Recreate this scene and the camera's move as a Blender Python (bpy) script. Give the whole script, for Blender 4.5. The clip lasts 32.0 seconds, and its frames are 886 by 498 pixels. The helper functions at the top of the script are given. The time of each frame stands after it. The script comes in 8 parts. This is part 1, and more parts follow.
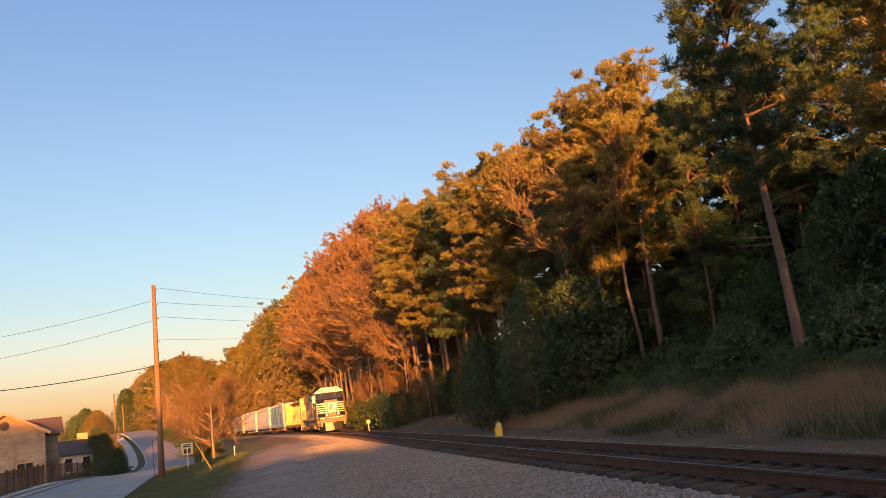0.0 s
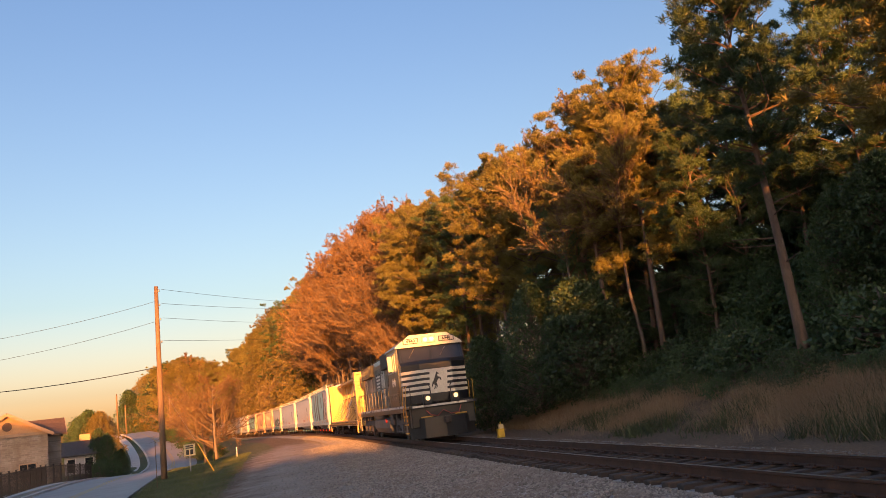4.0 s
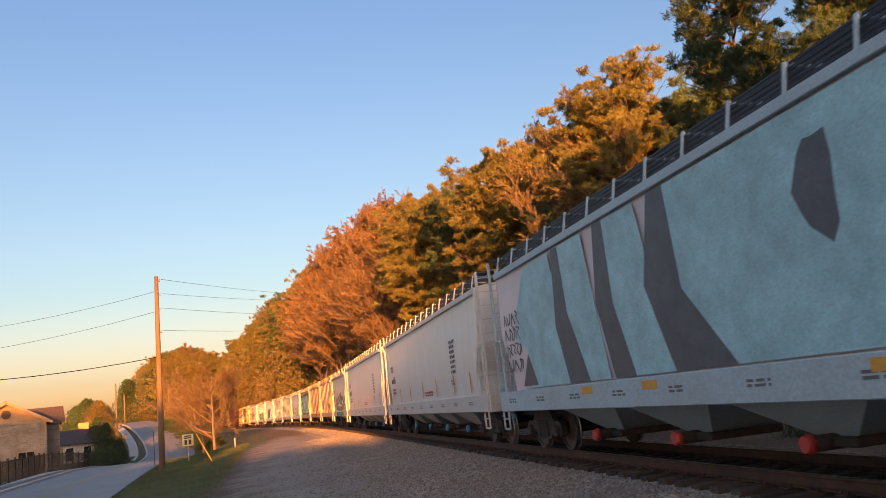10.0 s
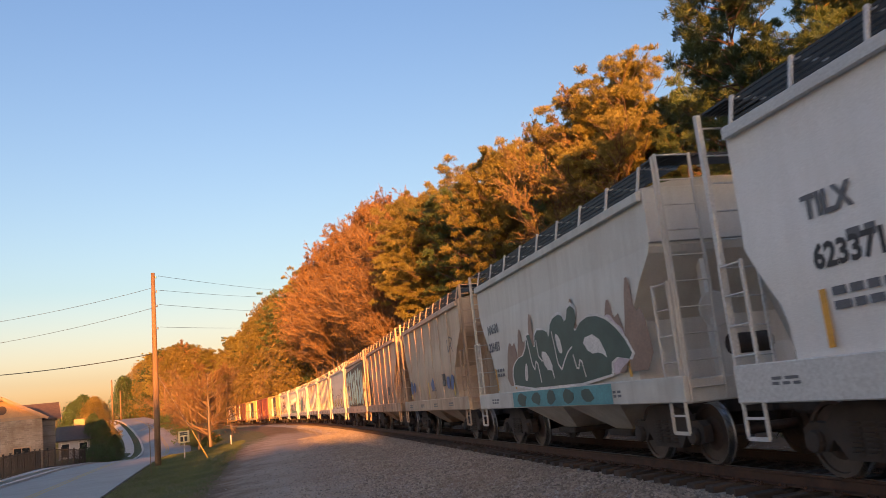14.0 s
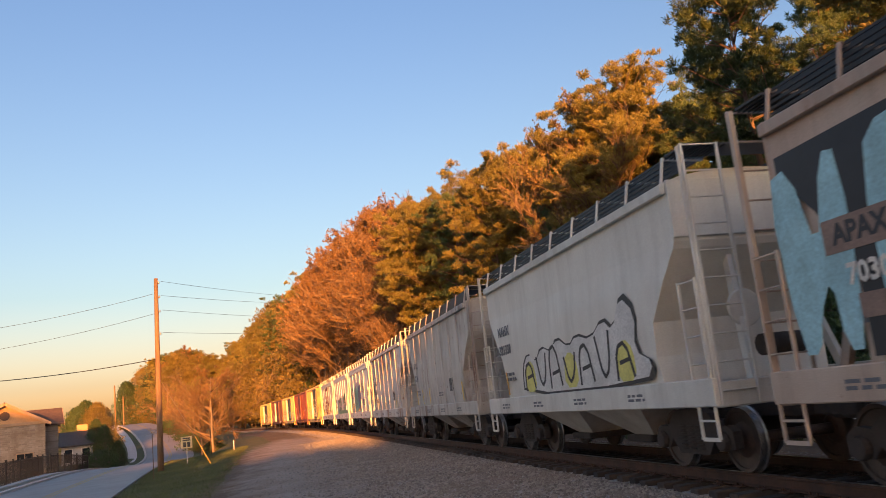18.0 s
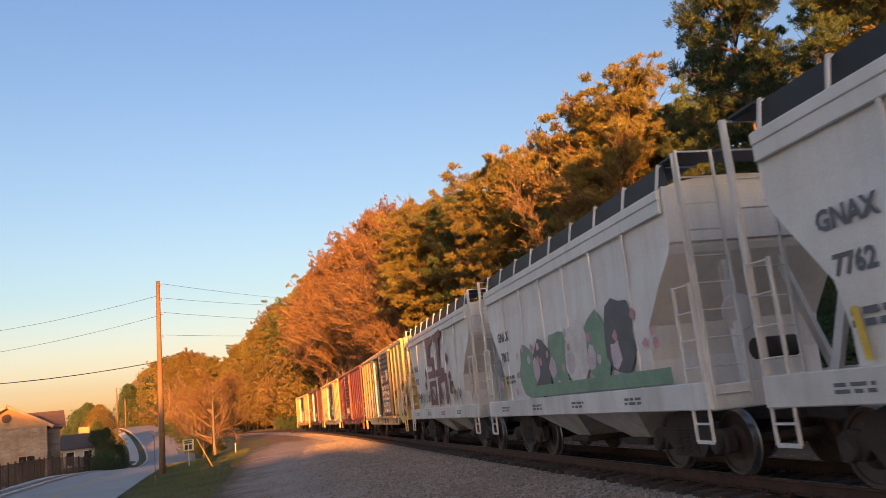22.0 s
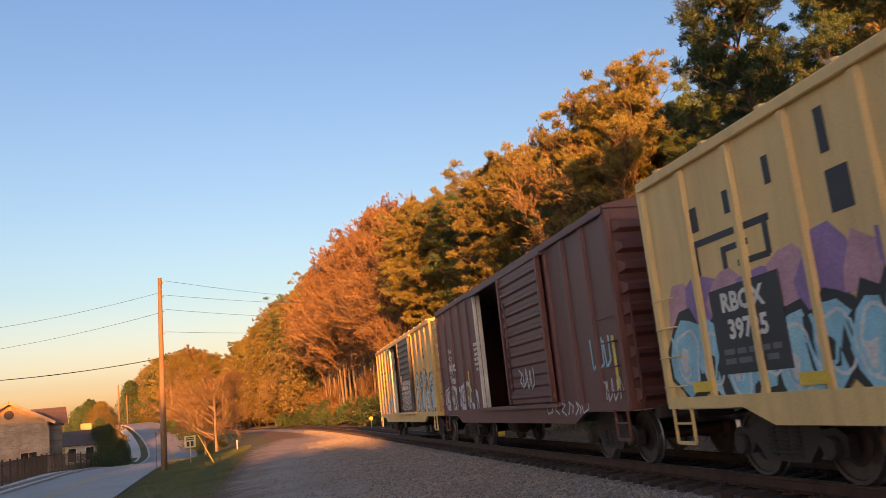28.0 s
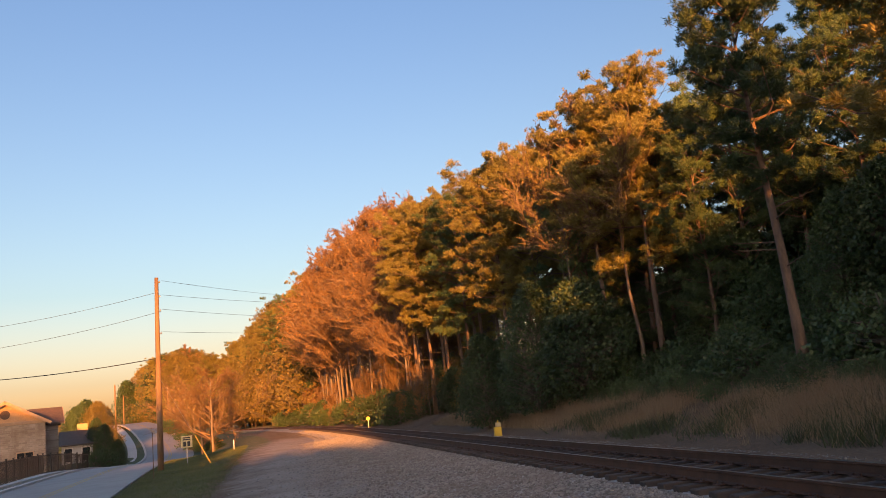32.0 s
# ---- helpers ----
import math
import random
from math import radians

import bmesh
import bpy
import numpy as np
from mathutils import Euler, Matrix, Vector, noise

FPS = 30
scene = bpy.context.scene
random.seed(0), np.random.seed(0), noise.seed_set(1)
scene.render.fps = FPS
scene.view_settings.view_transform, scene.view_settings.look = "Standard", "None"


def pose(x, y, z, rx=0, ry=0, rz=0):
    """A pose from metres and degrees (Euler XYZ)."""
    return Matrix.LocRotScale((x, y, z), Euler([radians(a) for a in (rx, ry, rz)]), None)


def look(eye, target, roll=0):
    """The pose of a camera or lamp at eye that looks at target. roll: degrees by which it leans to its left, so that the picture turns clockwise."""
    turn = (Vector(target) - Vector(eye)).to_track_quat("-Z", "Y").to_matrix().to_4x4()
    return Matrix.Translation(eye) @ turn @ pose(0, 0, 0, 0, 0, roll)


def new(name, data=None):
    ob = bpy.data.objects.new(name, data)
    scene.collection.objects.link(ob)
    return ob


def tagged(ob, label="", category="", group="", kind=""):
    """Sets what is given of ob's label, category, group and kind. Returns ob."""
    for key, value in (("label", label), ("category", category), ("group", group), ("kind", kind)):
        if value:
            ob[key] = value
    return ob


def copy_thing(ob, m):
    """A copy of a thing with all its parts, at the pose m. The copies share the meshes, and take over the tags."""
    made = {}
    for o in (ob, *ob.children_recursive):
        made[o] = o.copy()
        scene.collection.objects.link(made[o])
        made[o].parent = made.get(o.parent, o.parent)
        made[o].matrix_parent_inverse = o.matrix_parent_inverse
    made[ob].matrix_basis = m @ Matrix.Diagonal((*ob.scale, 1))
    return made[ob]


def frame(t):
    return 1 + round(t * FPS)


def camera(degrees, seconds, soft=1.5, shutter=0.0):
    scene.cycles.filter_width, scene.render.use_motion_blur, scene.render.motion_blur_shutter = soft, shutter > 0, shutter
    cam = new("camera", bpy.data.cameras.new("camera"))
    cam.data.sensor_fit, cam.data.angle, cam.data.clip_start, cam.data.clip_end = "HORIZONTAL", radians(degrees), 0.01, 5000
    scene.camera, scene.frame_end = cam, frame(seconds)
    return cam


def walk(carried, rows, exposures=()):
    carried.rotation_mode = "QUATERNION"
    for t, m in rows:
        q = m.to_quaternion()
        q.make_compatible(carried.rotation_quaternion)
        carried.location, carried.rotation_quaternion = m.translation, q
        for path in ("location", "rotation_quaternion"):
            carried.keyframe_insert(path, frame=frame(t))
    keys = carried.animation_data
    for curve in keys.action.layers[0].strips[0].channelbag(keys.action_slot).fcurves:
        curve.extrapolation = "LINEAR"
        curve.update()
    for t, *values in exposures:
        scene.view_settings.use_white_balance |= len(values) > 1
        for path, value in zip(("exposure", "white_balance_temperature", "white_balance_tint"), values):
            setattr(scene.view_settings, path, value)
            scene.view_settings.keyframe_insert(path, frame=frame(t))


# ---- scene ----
EYE = Vector((0.0, 0.0, 1.436))


def aim(yaw, pitch, roll):
    """The camera's pose: yaw to the right of +y, pitch upwards, in degrees."""
    a, b = radians(yaw), radians(pitch)
    return look(EYE, EYE + Vector((math.sin(a) * math.cos(b), math.cos(a) * math.cos(b), math.sin(b))), roll)


cam = camera(57.78, 32.0, soft=0.65, shutter=0.12)
walk(cam, [
    (0.0, aim(0.24, 10.80, -7.33)),
    (0.5, aim(0.31, 10.80, -7.44)),
    (1.0, aim(0.30, 10.82, -7.31)),
    (1.5, aim(0.25, 10.86, -7.34)),
    (2.0, aim(0.12, 10.88, -7.35)),
    (2.5, aim(0.07, 10.93, -7.23)),
    (3.0, aim(0.10, 10.91, -7.27)),
    (3.5, aim(0.11, 10.91, -7.29)),
    (5.5, aim(0.02, 10.83, -7.36)),
    (6.0, aim(0.13, 10.75, -7.37)),
    (6.5, aim(0.22, 10.59, -7.15)),
    (7.0, aim(0.21, 10.52, -7.07)),
    (7.5, aim(0.17, 10.51, -6.99)),
    (8.0, aim(0.02, 10.54, -6.90)),
    (8.5, aim(-0.05, 10.54, -6.69)),
    (9.0, aim(-0.07, 10.56, -6.43)),
    (9.5, aim(0.01, 10.53, -6.45)),
    (10.0, aim(-0.00, 10.49, -6.49)),
    (10.5, aim(-0.03, 10.43, -6.33)),
    (11.0, aim(-0.01, 10.45, -6.35)),
    (11.5, aim(0.01, 10.51, -6.38)),
    (12.0, aim(0.03, 10.49, -6.42)),
    (12.5, aim(-0.05, 10.53, -6.48)),
    (13.0, aim(-0.04, 10.50, -6.33)),
    (13.5, aim(0.09, 10.40, -6.22)),
    (14.0, aim(0.19, 10.33, -6.21)),
    (14.5, aim(0.21, 10.32, -6.29)),
    (16.5, aim(0.11, 10.54, -6.42)),
    (17.0, aim(0.22, 10.54, -6.41)),
    (17.5, aim(0.14, 10.55, -6.41)),
    (18.0, aim(0.04, 10.71, -6.26)),
    (18.5, aim(0.02, 10.75, -6.34)),
    (19.0, aim(0.05, 10.75, -6.33)),
    (19.5, aim(0.15, 10.77, -6.32)),
    (20.0, aim(0.33, 10.74, -6.34)),
    (20.5, aim(0.30, 10.63, -6.33)),
    (21.0, aim(0.18, 10.68, -6.27)),
    (21.5, aim(0.09, 10.86, -6.22)),
    (22.0, aim(-0.07, 10.91, -6.23)),
    (22.5, aim(-0.24, 10.91, -6.13)),
    (23.0, aim(-0.22, 10.88, -5.96)),
    (23.5, aim(-0.10, 10.80, -6.08)),
    (24.0, aim(0.03, 10.78, -6.17)),
    (24.5, aim(0.06, 10.73, -6.07)),
    (25.0, aim(0.05, 10.67, -6.03)),
    (25.5, aim(-0.01, 10.71, -5.99)),
    (27.5, aim(-0.27, 10.77, -5.99)),
    (28.0, aim(-0.21, 10.74, -6.11)),
    (28.5, aim(-0.09, 10.67, -6.09)),
    (29.0, aim(-0.01, 10.66, -6.22)),
    (29.5, aim(0.07, 10.69, -6.23)),
    (30.0, aim(0.13, 10.69, -6.22)),
    (30.5, aim(0.13, 10.67, -6.27)),
    (31.0, aim(0.06, 10.75, -6.21)),
    (31.5, aim(0.06, 10.75, -6.15)),
    (32.0, aim(-0.00, 10.72, -6.10)),
], [(0.0, 1.5, 6750, 18), (32.0, 1.5, 6750, 18)])

# the line of the track: metres along it from abreast of the camera, top of rail at z = 0
def heading(s):
    c = np.clip(s, -40.0, 215.0)
    a = -0.25238 - (-0.0013732 * c + 0.000045397 * c ** 2 / 2 + -0.000000406278 * c ** 3 / 6 + 0.000000000866252 * c ** 4 / 24)
    return a - 0.0012 * np.maximum(s - 215.0, 0.0)


LINE = np.arange(-60.0, 460.0, 0.5)
_a = heading(LINE + 0.25)
LINE_X = np.concatenate([[0.0], np.cumsum(np.sin(_a) * 0.5)])[:-1]
LINE_Y = np.concatenate([[0.0], np.cumsum(np.cos(_a) * 0.5)])[:-1]
LINE_X += 7.695 - np.interp(0.0, LINE, LINE_X)
LINE_Y -= np.interp(0.0, LINE, LINE_Y)


def on_line(s, lateral=0.0, z=0.0):
    """The place s metres along the track, lateral metres to the right of it."""
    a = heading(s)
    return Vector((float(np.interp(s, LINE, LINE_X) + lateral * math.cos(a)), float(np.interp(s, LINE, LINE_Y) - lateral * math.sin(a)), z))


# ---- light: a low sun behind the camera, clear evening sky ----
SUN_AZIMUTH, SUN_HEIGHT = 170.0, 6.0

world = bpy.data.worlds.new("world")
scene.world = world
world.use_nodes = True
_n, _l = world.node_tree.nodes, world.node_tree.links
_n.clear()
sky = _n.new("ShaderNodeTexSky")
sky.sky_type, sky.sun_disc = "NISHITA", False
sky.sun_elevation, sky.sun_rotation = radians(SUN_HEIGHT), radians(SUN_AZIMUTH)
sky.air_density, sky.dust_density, sky.ozone_density = 1.0, 2.6, 2.2
_bg = _n.new("ShaderNodeBackground")
_bg.inputs["Strength"].default_value = 0.138
_out = _n.new("ShaderNodeOutputWorld")
# the haze near the horizon warms the sky all round
_dir = _n.new("ShaderNodeTexCoord")
_sep = _n.new("ShaderNodeSeparateXYZ")
_l.new(_dir.outputs["Generated"], _sep.inputs[0])
_ramp = _n.new("ShaderNodeValToRGB")
_ramp.color_ramp.elements[0].position, _ramp.color_ramp.elements[0].color = 0.0, (2.7, 1.55, 1.1, 1.0)
_ramp.color_ramp.elements[1].position, _ramp.color_ramp.elements[1].color = 0.5, (0.86, 0.86, 0.93, 1.0)
_mid = _ramp.color_ramp.elements.new(0.16)
_mid.color = (1.04, 0.9, 0.8, 1.0)
_low = _ramp.color_ramp.elements.new(0.06)
_low.color = (1.5, 1.0, 0.82, 1.0)
_l.new(_sep.outputs["Z"], _ramp.inputs[0])
_mul = _n.new("ShaderNodeVectorMath")
_mul.operation = "MULTIPLY"
_l.new(sky.outputs["Color"], _mul.inputs[0])
_l.new(_ramp.outputs["Color"], _mul.inputs[1])
_l.new(_mul.outputs[0], _bg.inputs["Color"])
_l.new(_bg.outputs["Background"], _out.inputs["Surface"])

sun = new("sun", bpy.data.lights.new("sun", "SUN"))
sun.data.energy, sun.data.angle, sun.data.color = 6.2, radians(0.6), (1.0, 0.36, 0.068)
_a, _e = radians(SUN_AZIMUTH), radians(SUN_HEIGHT)
sun.matrix_world = look((0, 0, 60), Vector((0, 0, 60)) - Vector((math.sin(_a) * math.cos(_e), math.cos(_a) * math.cos(_e), math.sin(_e))))


# ---- materials ----
def material(name, rough=0.7, metal=0.0):
    """A new node material: its tree, its Principled shader."""
    m = bpy.data.materials.new(name)
    m.use_nodes = True
    p = m.node_tree.nodes["Principled BSDF"]
    p.inputs["Roughness"].default_value, p.inputs["Metallic"].default_value = rough, metal
    return m, m.node_tree, p


def node(tree, kind, links=(), operation="", data_type="", layer_name=""):
    """A node with its properties, and its inputs linked or set (name or index: socket or value)."""
    n = tree.nodes.new(kind)
    if operation:
        n.operation = operation
    if data_type:
        n.data_type = data_type
    if layer_name:
        n.layer_name = layer_name
    for k, v in dict(links).items():
        if isinstance(v, bpy.types.NodeSocket):
            tree.links.new(v, n.inputs[k])
        else:
            n.inputs[k].default_value = v
    return n


def rgba(c):
    return (c[0], c[1], c[2], 1.0)


def coords(tree, stretch=(1, 1, 1)):
    c = node(tree, "ShaderNodeTexCoord")
    return node(tree, "ShaderNodeMapping", {"Vector": c.outputs["Object"], "Scale": stretch}).outputs["Vector"]


def blotch(tree, where, scale, low, high, detail=5.0):
    """Noise turned into a mask from 0 to 1 between low and high."""
    n = node(tree, "ShaderNodeTexNoise", {"Vector": where, "Scale": scale, "Detail": detail, "Roughness": 0.6})
    return node(tree, "ShaderNodeMapRange", {0: n.outputs["Fac"], 1: low, 2: high}).outputs[0]


def blend(tree, fac, a, b):
    n = node(tree, "ShaderNodeMix", data_type="RGBA")
    for i, v in ((0, fac), (6, a), (7, b)):
        if isinstance(v, bpy.types.NodeSocket):
            tree.links.new(v, n.inputs[i])
        else:
            n.inputs[i].default_value = v if i == 0 else rgba(v)
    return n.outputs[2]


def bumped(tree, p, height, strength=0.4, distance=0.02):
    b = node(tree, "ShaderNodeBump", {"Height": height, "Strength": strength, "Distance": distance})
    tree.links.new(b.outputs["Normal"], p.inputs["Normal"])


def surface(name, base, second, scale=3.0, fine=40.0, rough=0.75, metal=0.0, bump=0.3, stretch=(1, 1, 1), low=0.35, high=0.7, vary=0.0):
    """A plain worn surface: two colours mixed by coarse noise, fine grain and relief."""
    m, t, p = material(name, rough, metal)
    w = coords(t, stretch)
    c = blend(t, blotch(t, w, scale, low, high), base, second)
    g = node(t, "ShaderNodeTexNoise", {"Vector": w, "Scale": fine, "Detail": 3.0})
    k = node(t, "ShaderNodeMapRange", {0: g.outputs["Fac"], 1: 0.3, 2: 0.7, 3: 0.82, 4: 1.14}).outputs[0]
    if vary:
        r = node(t, "ShaderNodeObjectInfo").outputs["Random"]
        k = node(t, "ShaderNodeMath", {0: k, 1: node(t, "ShaderNodeMapRange", {0: r, 3: 1 - vary, 4: 1 + vary}).outputs[0]}, operation="MULTIPLY").outputs[0]
    c = node(t, "ShaderNodeVectorMath", {0: c, 1: k}, operation="MULTIPLY").outputs[0]
    t.links.new(c, p.inputs["Base Color"])
    rr = node(t, "ShaderNodeMapRange", {0: g.outputs["Fac"], 3: max(rough - 0.12, 0.05), 4: min(rough + 0.12, 1.0)}).outputs[0]
    t.links.new(rr, p.inputs["Roughness"])
    if bump:
        bumped(t, p, g.outputs["Fac"], bump, 0.01)
    return m


def car_paint(name, base, fade, rust=0.3, grime=0.4, rough=0.5, rust_colour=(0.16, 0.055, 0.025), seed=0.0, top=0.0):
    """Paint of a freight car: faded patches, vertical dirt streaks, rust that runs down, dust towards the sill."""
    m, t, p = material(name, rough)
    lift = 1.42 if max(base) > 0.3 else 1.2
    base, fade = tuple(min(0.78, v * lift) for v in base), tuple(min(0.74, v * lift) for v in fade)
    c = node(t, "ShaderNodeTexCoord").outputs["Object"]
    w = node(t, "ShaderNodeVectorMath", {0: c, 1: (seed * 7.3, seed * 3.1, seed * 1.7)}, operation="ADD").outputs[0]
    streaks = node(t, "ShaderNodeMapping", {"Vector": w, "Scale": (1.0, 1.0, 0.12)}).outputs["Vector"]
    col = blend(t, blotch(t, w, 0.7, 0.35, 0.7), base, fade)
    dirt = node(t, "ShaderNodeMath", {0: blotch(t, streaks, 3.5, 0.45, 0.8), 1: grime}, operation="MULTIPLY").outputs[0]
    col = blend(t, dirt, col, (base[0] * 0.35 + 0.02, base[1] * 0.33 + 0.016, base[2] * 0.3 + 0.012))
    run = node(t, "ShaderNodeMath", {0: blotch(t, streaks, 2.0, 0.5, 0.68), 1: blotch(t, w, 0.5, 0.62 - 0.35 * rust, 0.9 - 0.35 * rust)}, operation="MULTIPLY").outputs[0]
    spots = blotch(t, w, 5.0, 0.78 - 0.2 * rust, 0.82 - 0.15 * rust)
    both = node(t, "ShaderNodeMath", {0: run, 1: spots}, operation="MAXIMUM").outputs[0]
    if top:
        z = node(t, "ShaderNodeSeparateXYZ", {0: c}).outputs["Z"]
        up = node(t, "ShaderNodeMapRange", {0: z, 1: 2.2, 2: 4.2, 3: 1.0 - top, 4: 1.0}).outputs[0]
        wide = node(t, "ShaderNodeMath", {0: blotch(t, w, 0.8, 0.47, 0.55), 1: blotch(t, streaks, 4.0, 0.28, 0.5)}, operation="MULTIPLY").outputs[0]
        both = node(t, "ShaderNodeMath", {0: both, 1: wide}, operation="MAXIMUM").outputs[0]
        both = node(t, "ShaderNodeMath", {0: both, 1: up}, operation="MULTIPLY").outputs[0]
    both = node(t, "ShaderNodeMath", {0: both, 1: min(1.0, rust * 1.6)}, operation="MULTIPLY").outputs[0]
    col = blend(t, both, col, rust_colour)
    g = node(t, "ShaderNodeTexNoise", {"Vector": w, "Scale": 60.0, "Detail": 2.0})
    k = node(t, "ShaderNodeMapRange", {0: g.outputs["Fac"], 1: 0.3, 2: 0.7, 3: 0.9, 4: 1.07}).outputs[0]
    t.links.new(node(t, "ShaderNodeVectorMath", {0: col, 1: k}, operation="MULTIPLY").outputs[0], p.inputs["Base Color"])
    t.links.new(node(t, "ShaderNodeMapRange", {0: both, 3: rough, 4: 0.9}).outputs[0], p.inputs["Roughness"])
    wave = node(t, "ShaderNodeTexNoise", {"Vector": w, "Scale": 1.3, "Detail": 2.0})
    bumped(t, p, wave.outputs["Fac"], 0.25, 0.03)
    return m


def plain(name, c, rough=0.6, metal=0.0):
    return surface(name, c, tuple(v * 0.75 for v in c), 2.0, 50.0, rough, metal, 0.15)


def leaf(name, a, b, thin=0.35):
    """Foliage: colour by clump, some light through."""
    m, t, p = material(name, 0.45)
    r = node(t, "ShaderNodeNewGeometry").outputs["Random Per Island"]
    ob = node(t, "ShaderNodeObjectInfo").outputs["Random"]
    w = coords(t)
    c = blend(t, r, a, b)
    c = blend(t, blotch(t, w, 0.35, 0.35, 0.7), c, tuple(v * 0.6 for v in a))
    k = node(t, "ShaderNodeMapRange", {0: ob, 3: 0.75, 4: 1.25}).outputs[0]
    c = node(t, "ShaderNodeVectorMath", {0: c, 1: k}, operation="MULTIPLY").outputs[0]
    t.links.new(c, p.inputs["Base Color"])
    tr = node(t, "ShaderNodeBsdfTranslucent", {"Color": c})
    mix = node(t, "ShaderNodeMixShader", {0: thin, 1: p.outputs[0], 2: tr.outputs[0]})
    t.links.new(mix.outputs[0], t.nodes["Material Output"].inputs["Surface"])
    return m


def glow(name, c, strength):
    m, t, p = material(name, 0.3)
    p.inputs["Base Color"].default_value = rgba(c)
    p.inputs["Emission Color"].default_value = rgba(c)
    p.inputs["Emission Strength"].default_value = strength
    return m


def glassy(name, c=(0.02, 0.025, 0.03), rough=0.08):
    m, t, p = material(name, rough)
    p.inputs["Base Color"].default_value = rgba(c)
    return m


BARK = surface("pine_bark", (0.17, 0.12, 0.09), (0.1, 0.072, 0.056), 4.0, 22.0, 0.9, 0, 0.9, (1, 1, 0.3))
BARK_GREY = surface("grey_bark", (0.2, 0.165, 0.14), (0.11, 0.09, 0.075), 3.0, 25.0, 0.9, 0, 0.7, (1, 1, 0.3))
NEEDLES = leaf("pine_needles", (0.082, 0.14, 0.056), (0.125, 0.18, 0.066), 0.3)
# needles of the sunlit pines: the low sun's gold is in the colour
NEEDLES_SUNLIT = leaf("browning_needles", (0.235, 0.225, 0.062), (0.31, 0.26, 0.075), 0.3)
LEAVES = leaf("evergreen_leaves", (0.055, 0.105, 0.042), (0.09, 0.145, 0.055), 0.25)
LEAVES_GOLD = leaf("golden_leaves", (0.21, 0.18, 0.055), (0.3, 0.22, 0.065), 0.35)
LEAVES_RUSSET = leaf("russet_leaves", (0.31, 0.165, 0.055), (0.37, 0.23, 0.08), 0.4)
TWIGS = surface("bare_twigs", (0.19, 0.13, 0.08), (0.13, 0.09, 0.055), 2.0, 20.0, 0.9, 0, 0)
STRAW = leaf("dry_grass", (0.46, 0.34, 0.21), (0.3, 0.22, 0.13), 0.35)
WEED = leaf("green_weeds", (0.06, 0.085, 0.03), (0.1, 0.11, 0.045), 0.3)
TURF = leaf("lawn_grass", (0.09, 0.13, 0.035), (0.15, 0.15, 0.06), 0.3)
RUSTY_RAIL = surface("rusty_rail", (0.1, 0.05, 0.032), (0.055, 0.03, 0.022), 3.0, 30.0, 0.75, 0.3, 0.3)
RAIL_TOP = surface("worn_rail_head", (0.55, 0.53, 0.5), (0.35, 0.33, 0.31), 4.0, 60.0, 0.3, 0.9, 0.1)
TIE_WOOD = surface("creosoted_tie", (0.07, 0.052, 0.042), (0.035, 0.027, 0.023), 3.0, 14.0, 0.9, 0, 0.8, (0.3, 1, 1), vary=0.3)
ASPHALT = surface("asphalt", (0.27, 0.26, 0.25), (0.21, 0.2, 0.195), 0.6, 60.0, 0.62, 0, 0.4)
CONCRETE = surface("concrete", (0.6, 0.575, 0.53), (0.5, 0.475, 0.43), 1.0, 30.0, 0.85, 0, 0.3)
YELLOW_LINE = surface("yellow_road_paint", (0.5, 0.33, 0.06), (0.33, 0.24, 0.09), 3.0, 40.0, 0.7, 0, 0.1)
POLE_WOOD = surface("pole_wood", (0.22, 0.145, 0.09), (0.14, 0.092, 0.06), 2.0, 18.0, 0.85, 0, 0.6, (3, 3, 0.25))
STEEL = surface("galvanised_steel", (0.4, 0.4, 0.4), (0.28, 0.28, 0.28), 3.0, 40.0, 0.5, 0.7, 0.1)
CABLE = plain("cable_black", (0.02, 0.02, 0.022), 0.6)
WHITE_PAINT = plain("white_paint", (0.75, 0.74, 0.7), 0.5)
BLACK_PAINT = surface("black_paint", (0.018, 0.019, 0.021), (0.035, 0.034, 0.034), 1.2, 40.0, 0.45, 0, 0.1)
YELLOW_PAINT = plain("yellow_paint", (0.75, 0.5, 0.05), 0.5)
FRAME_DIRT = surface("grimy_running_gear", (0.07, 0.055, 0.048), (0.04, 0.033, 0.03), 2.5, 30.0, 0.85, 0.1, 0.4)
WHEEL_STEEL = surface("wheel_steel", (0.12, 0.085, 0.07), (0.06, 0.05, 0.045), 3.0, 30.0, 0.6, 0.5, 0.2)
TREAD = surface("bright_tread", (0.45, 0.44, 0.43), (0.3, 0.29, 0.28), 5.0, 50.0, 0.3, 0.9, 0.05)


# ---- mesh helpers ----
def part(name, bm, mat, parent=None, label="", smooth=False):
    """Links a bmesh as one mesh object, under a thing or a part."""
    me = bpy.data.meshes.new(name)
    bm.to_mesh(me)
    bm.free()
    for m in (mat if isinstance(mat, (list, tuple)) else (mat,)):
        me.materials.append(m)
    if smooth:
        me.shade_smooth()
    ob = new(name, me)
    if parent is not None:
        ob.parent = parent
    if label:
        ob["label"] = label
    return ob


def again(ob, m, parent=None, name=None):
    """Another object on the same mesh, at the pose m in its parent's space."""
    o = new(name or ob.name.split(".")[0], ob.data)
    o.parent = parent if parent is not None else ob.parent
    o.matrix_basis = m
    return o


def thing(name, label, category, group="", m=None, kind=""):
    e = new(name)
    e.empty_display_size = 0.3
    if m is not None:
        e.matrix_basis = m
    return tagged(e, label, category, group, kind)


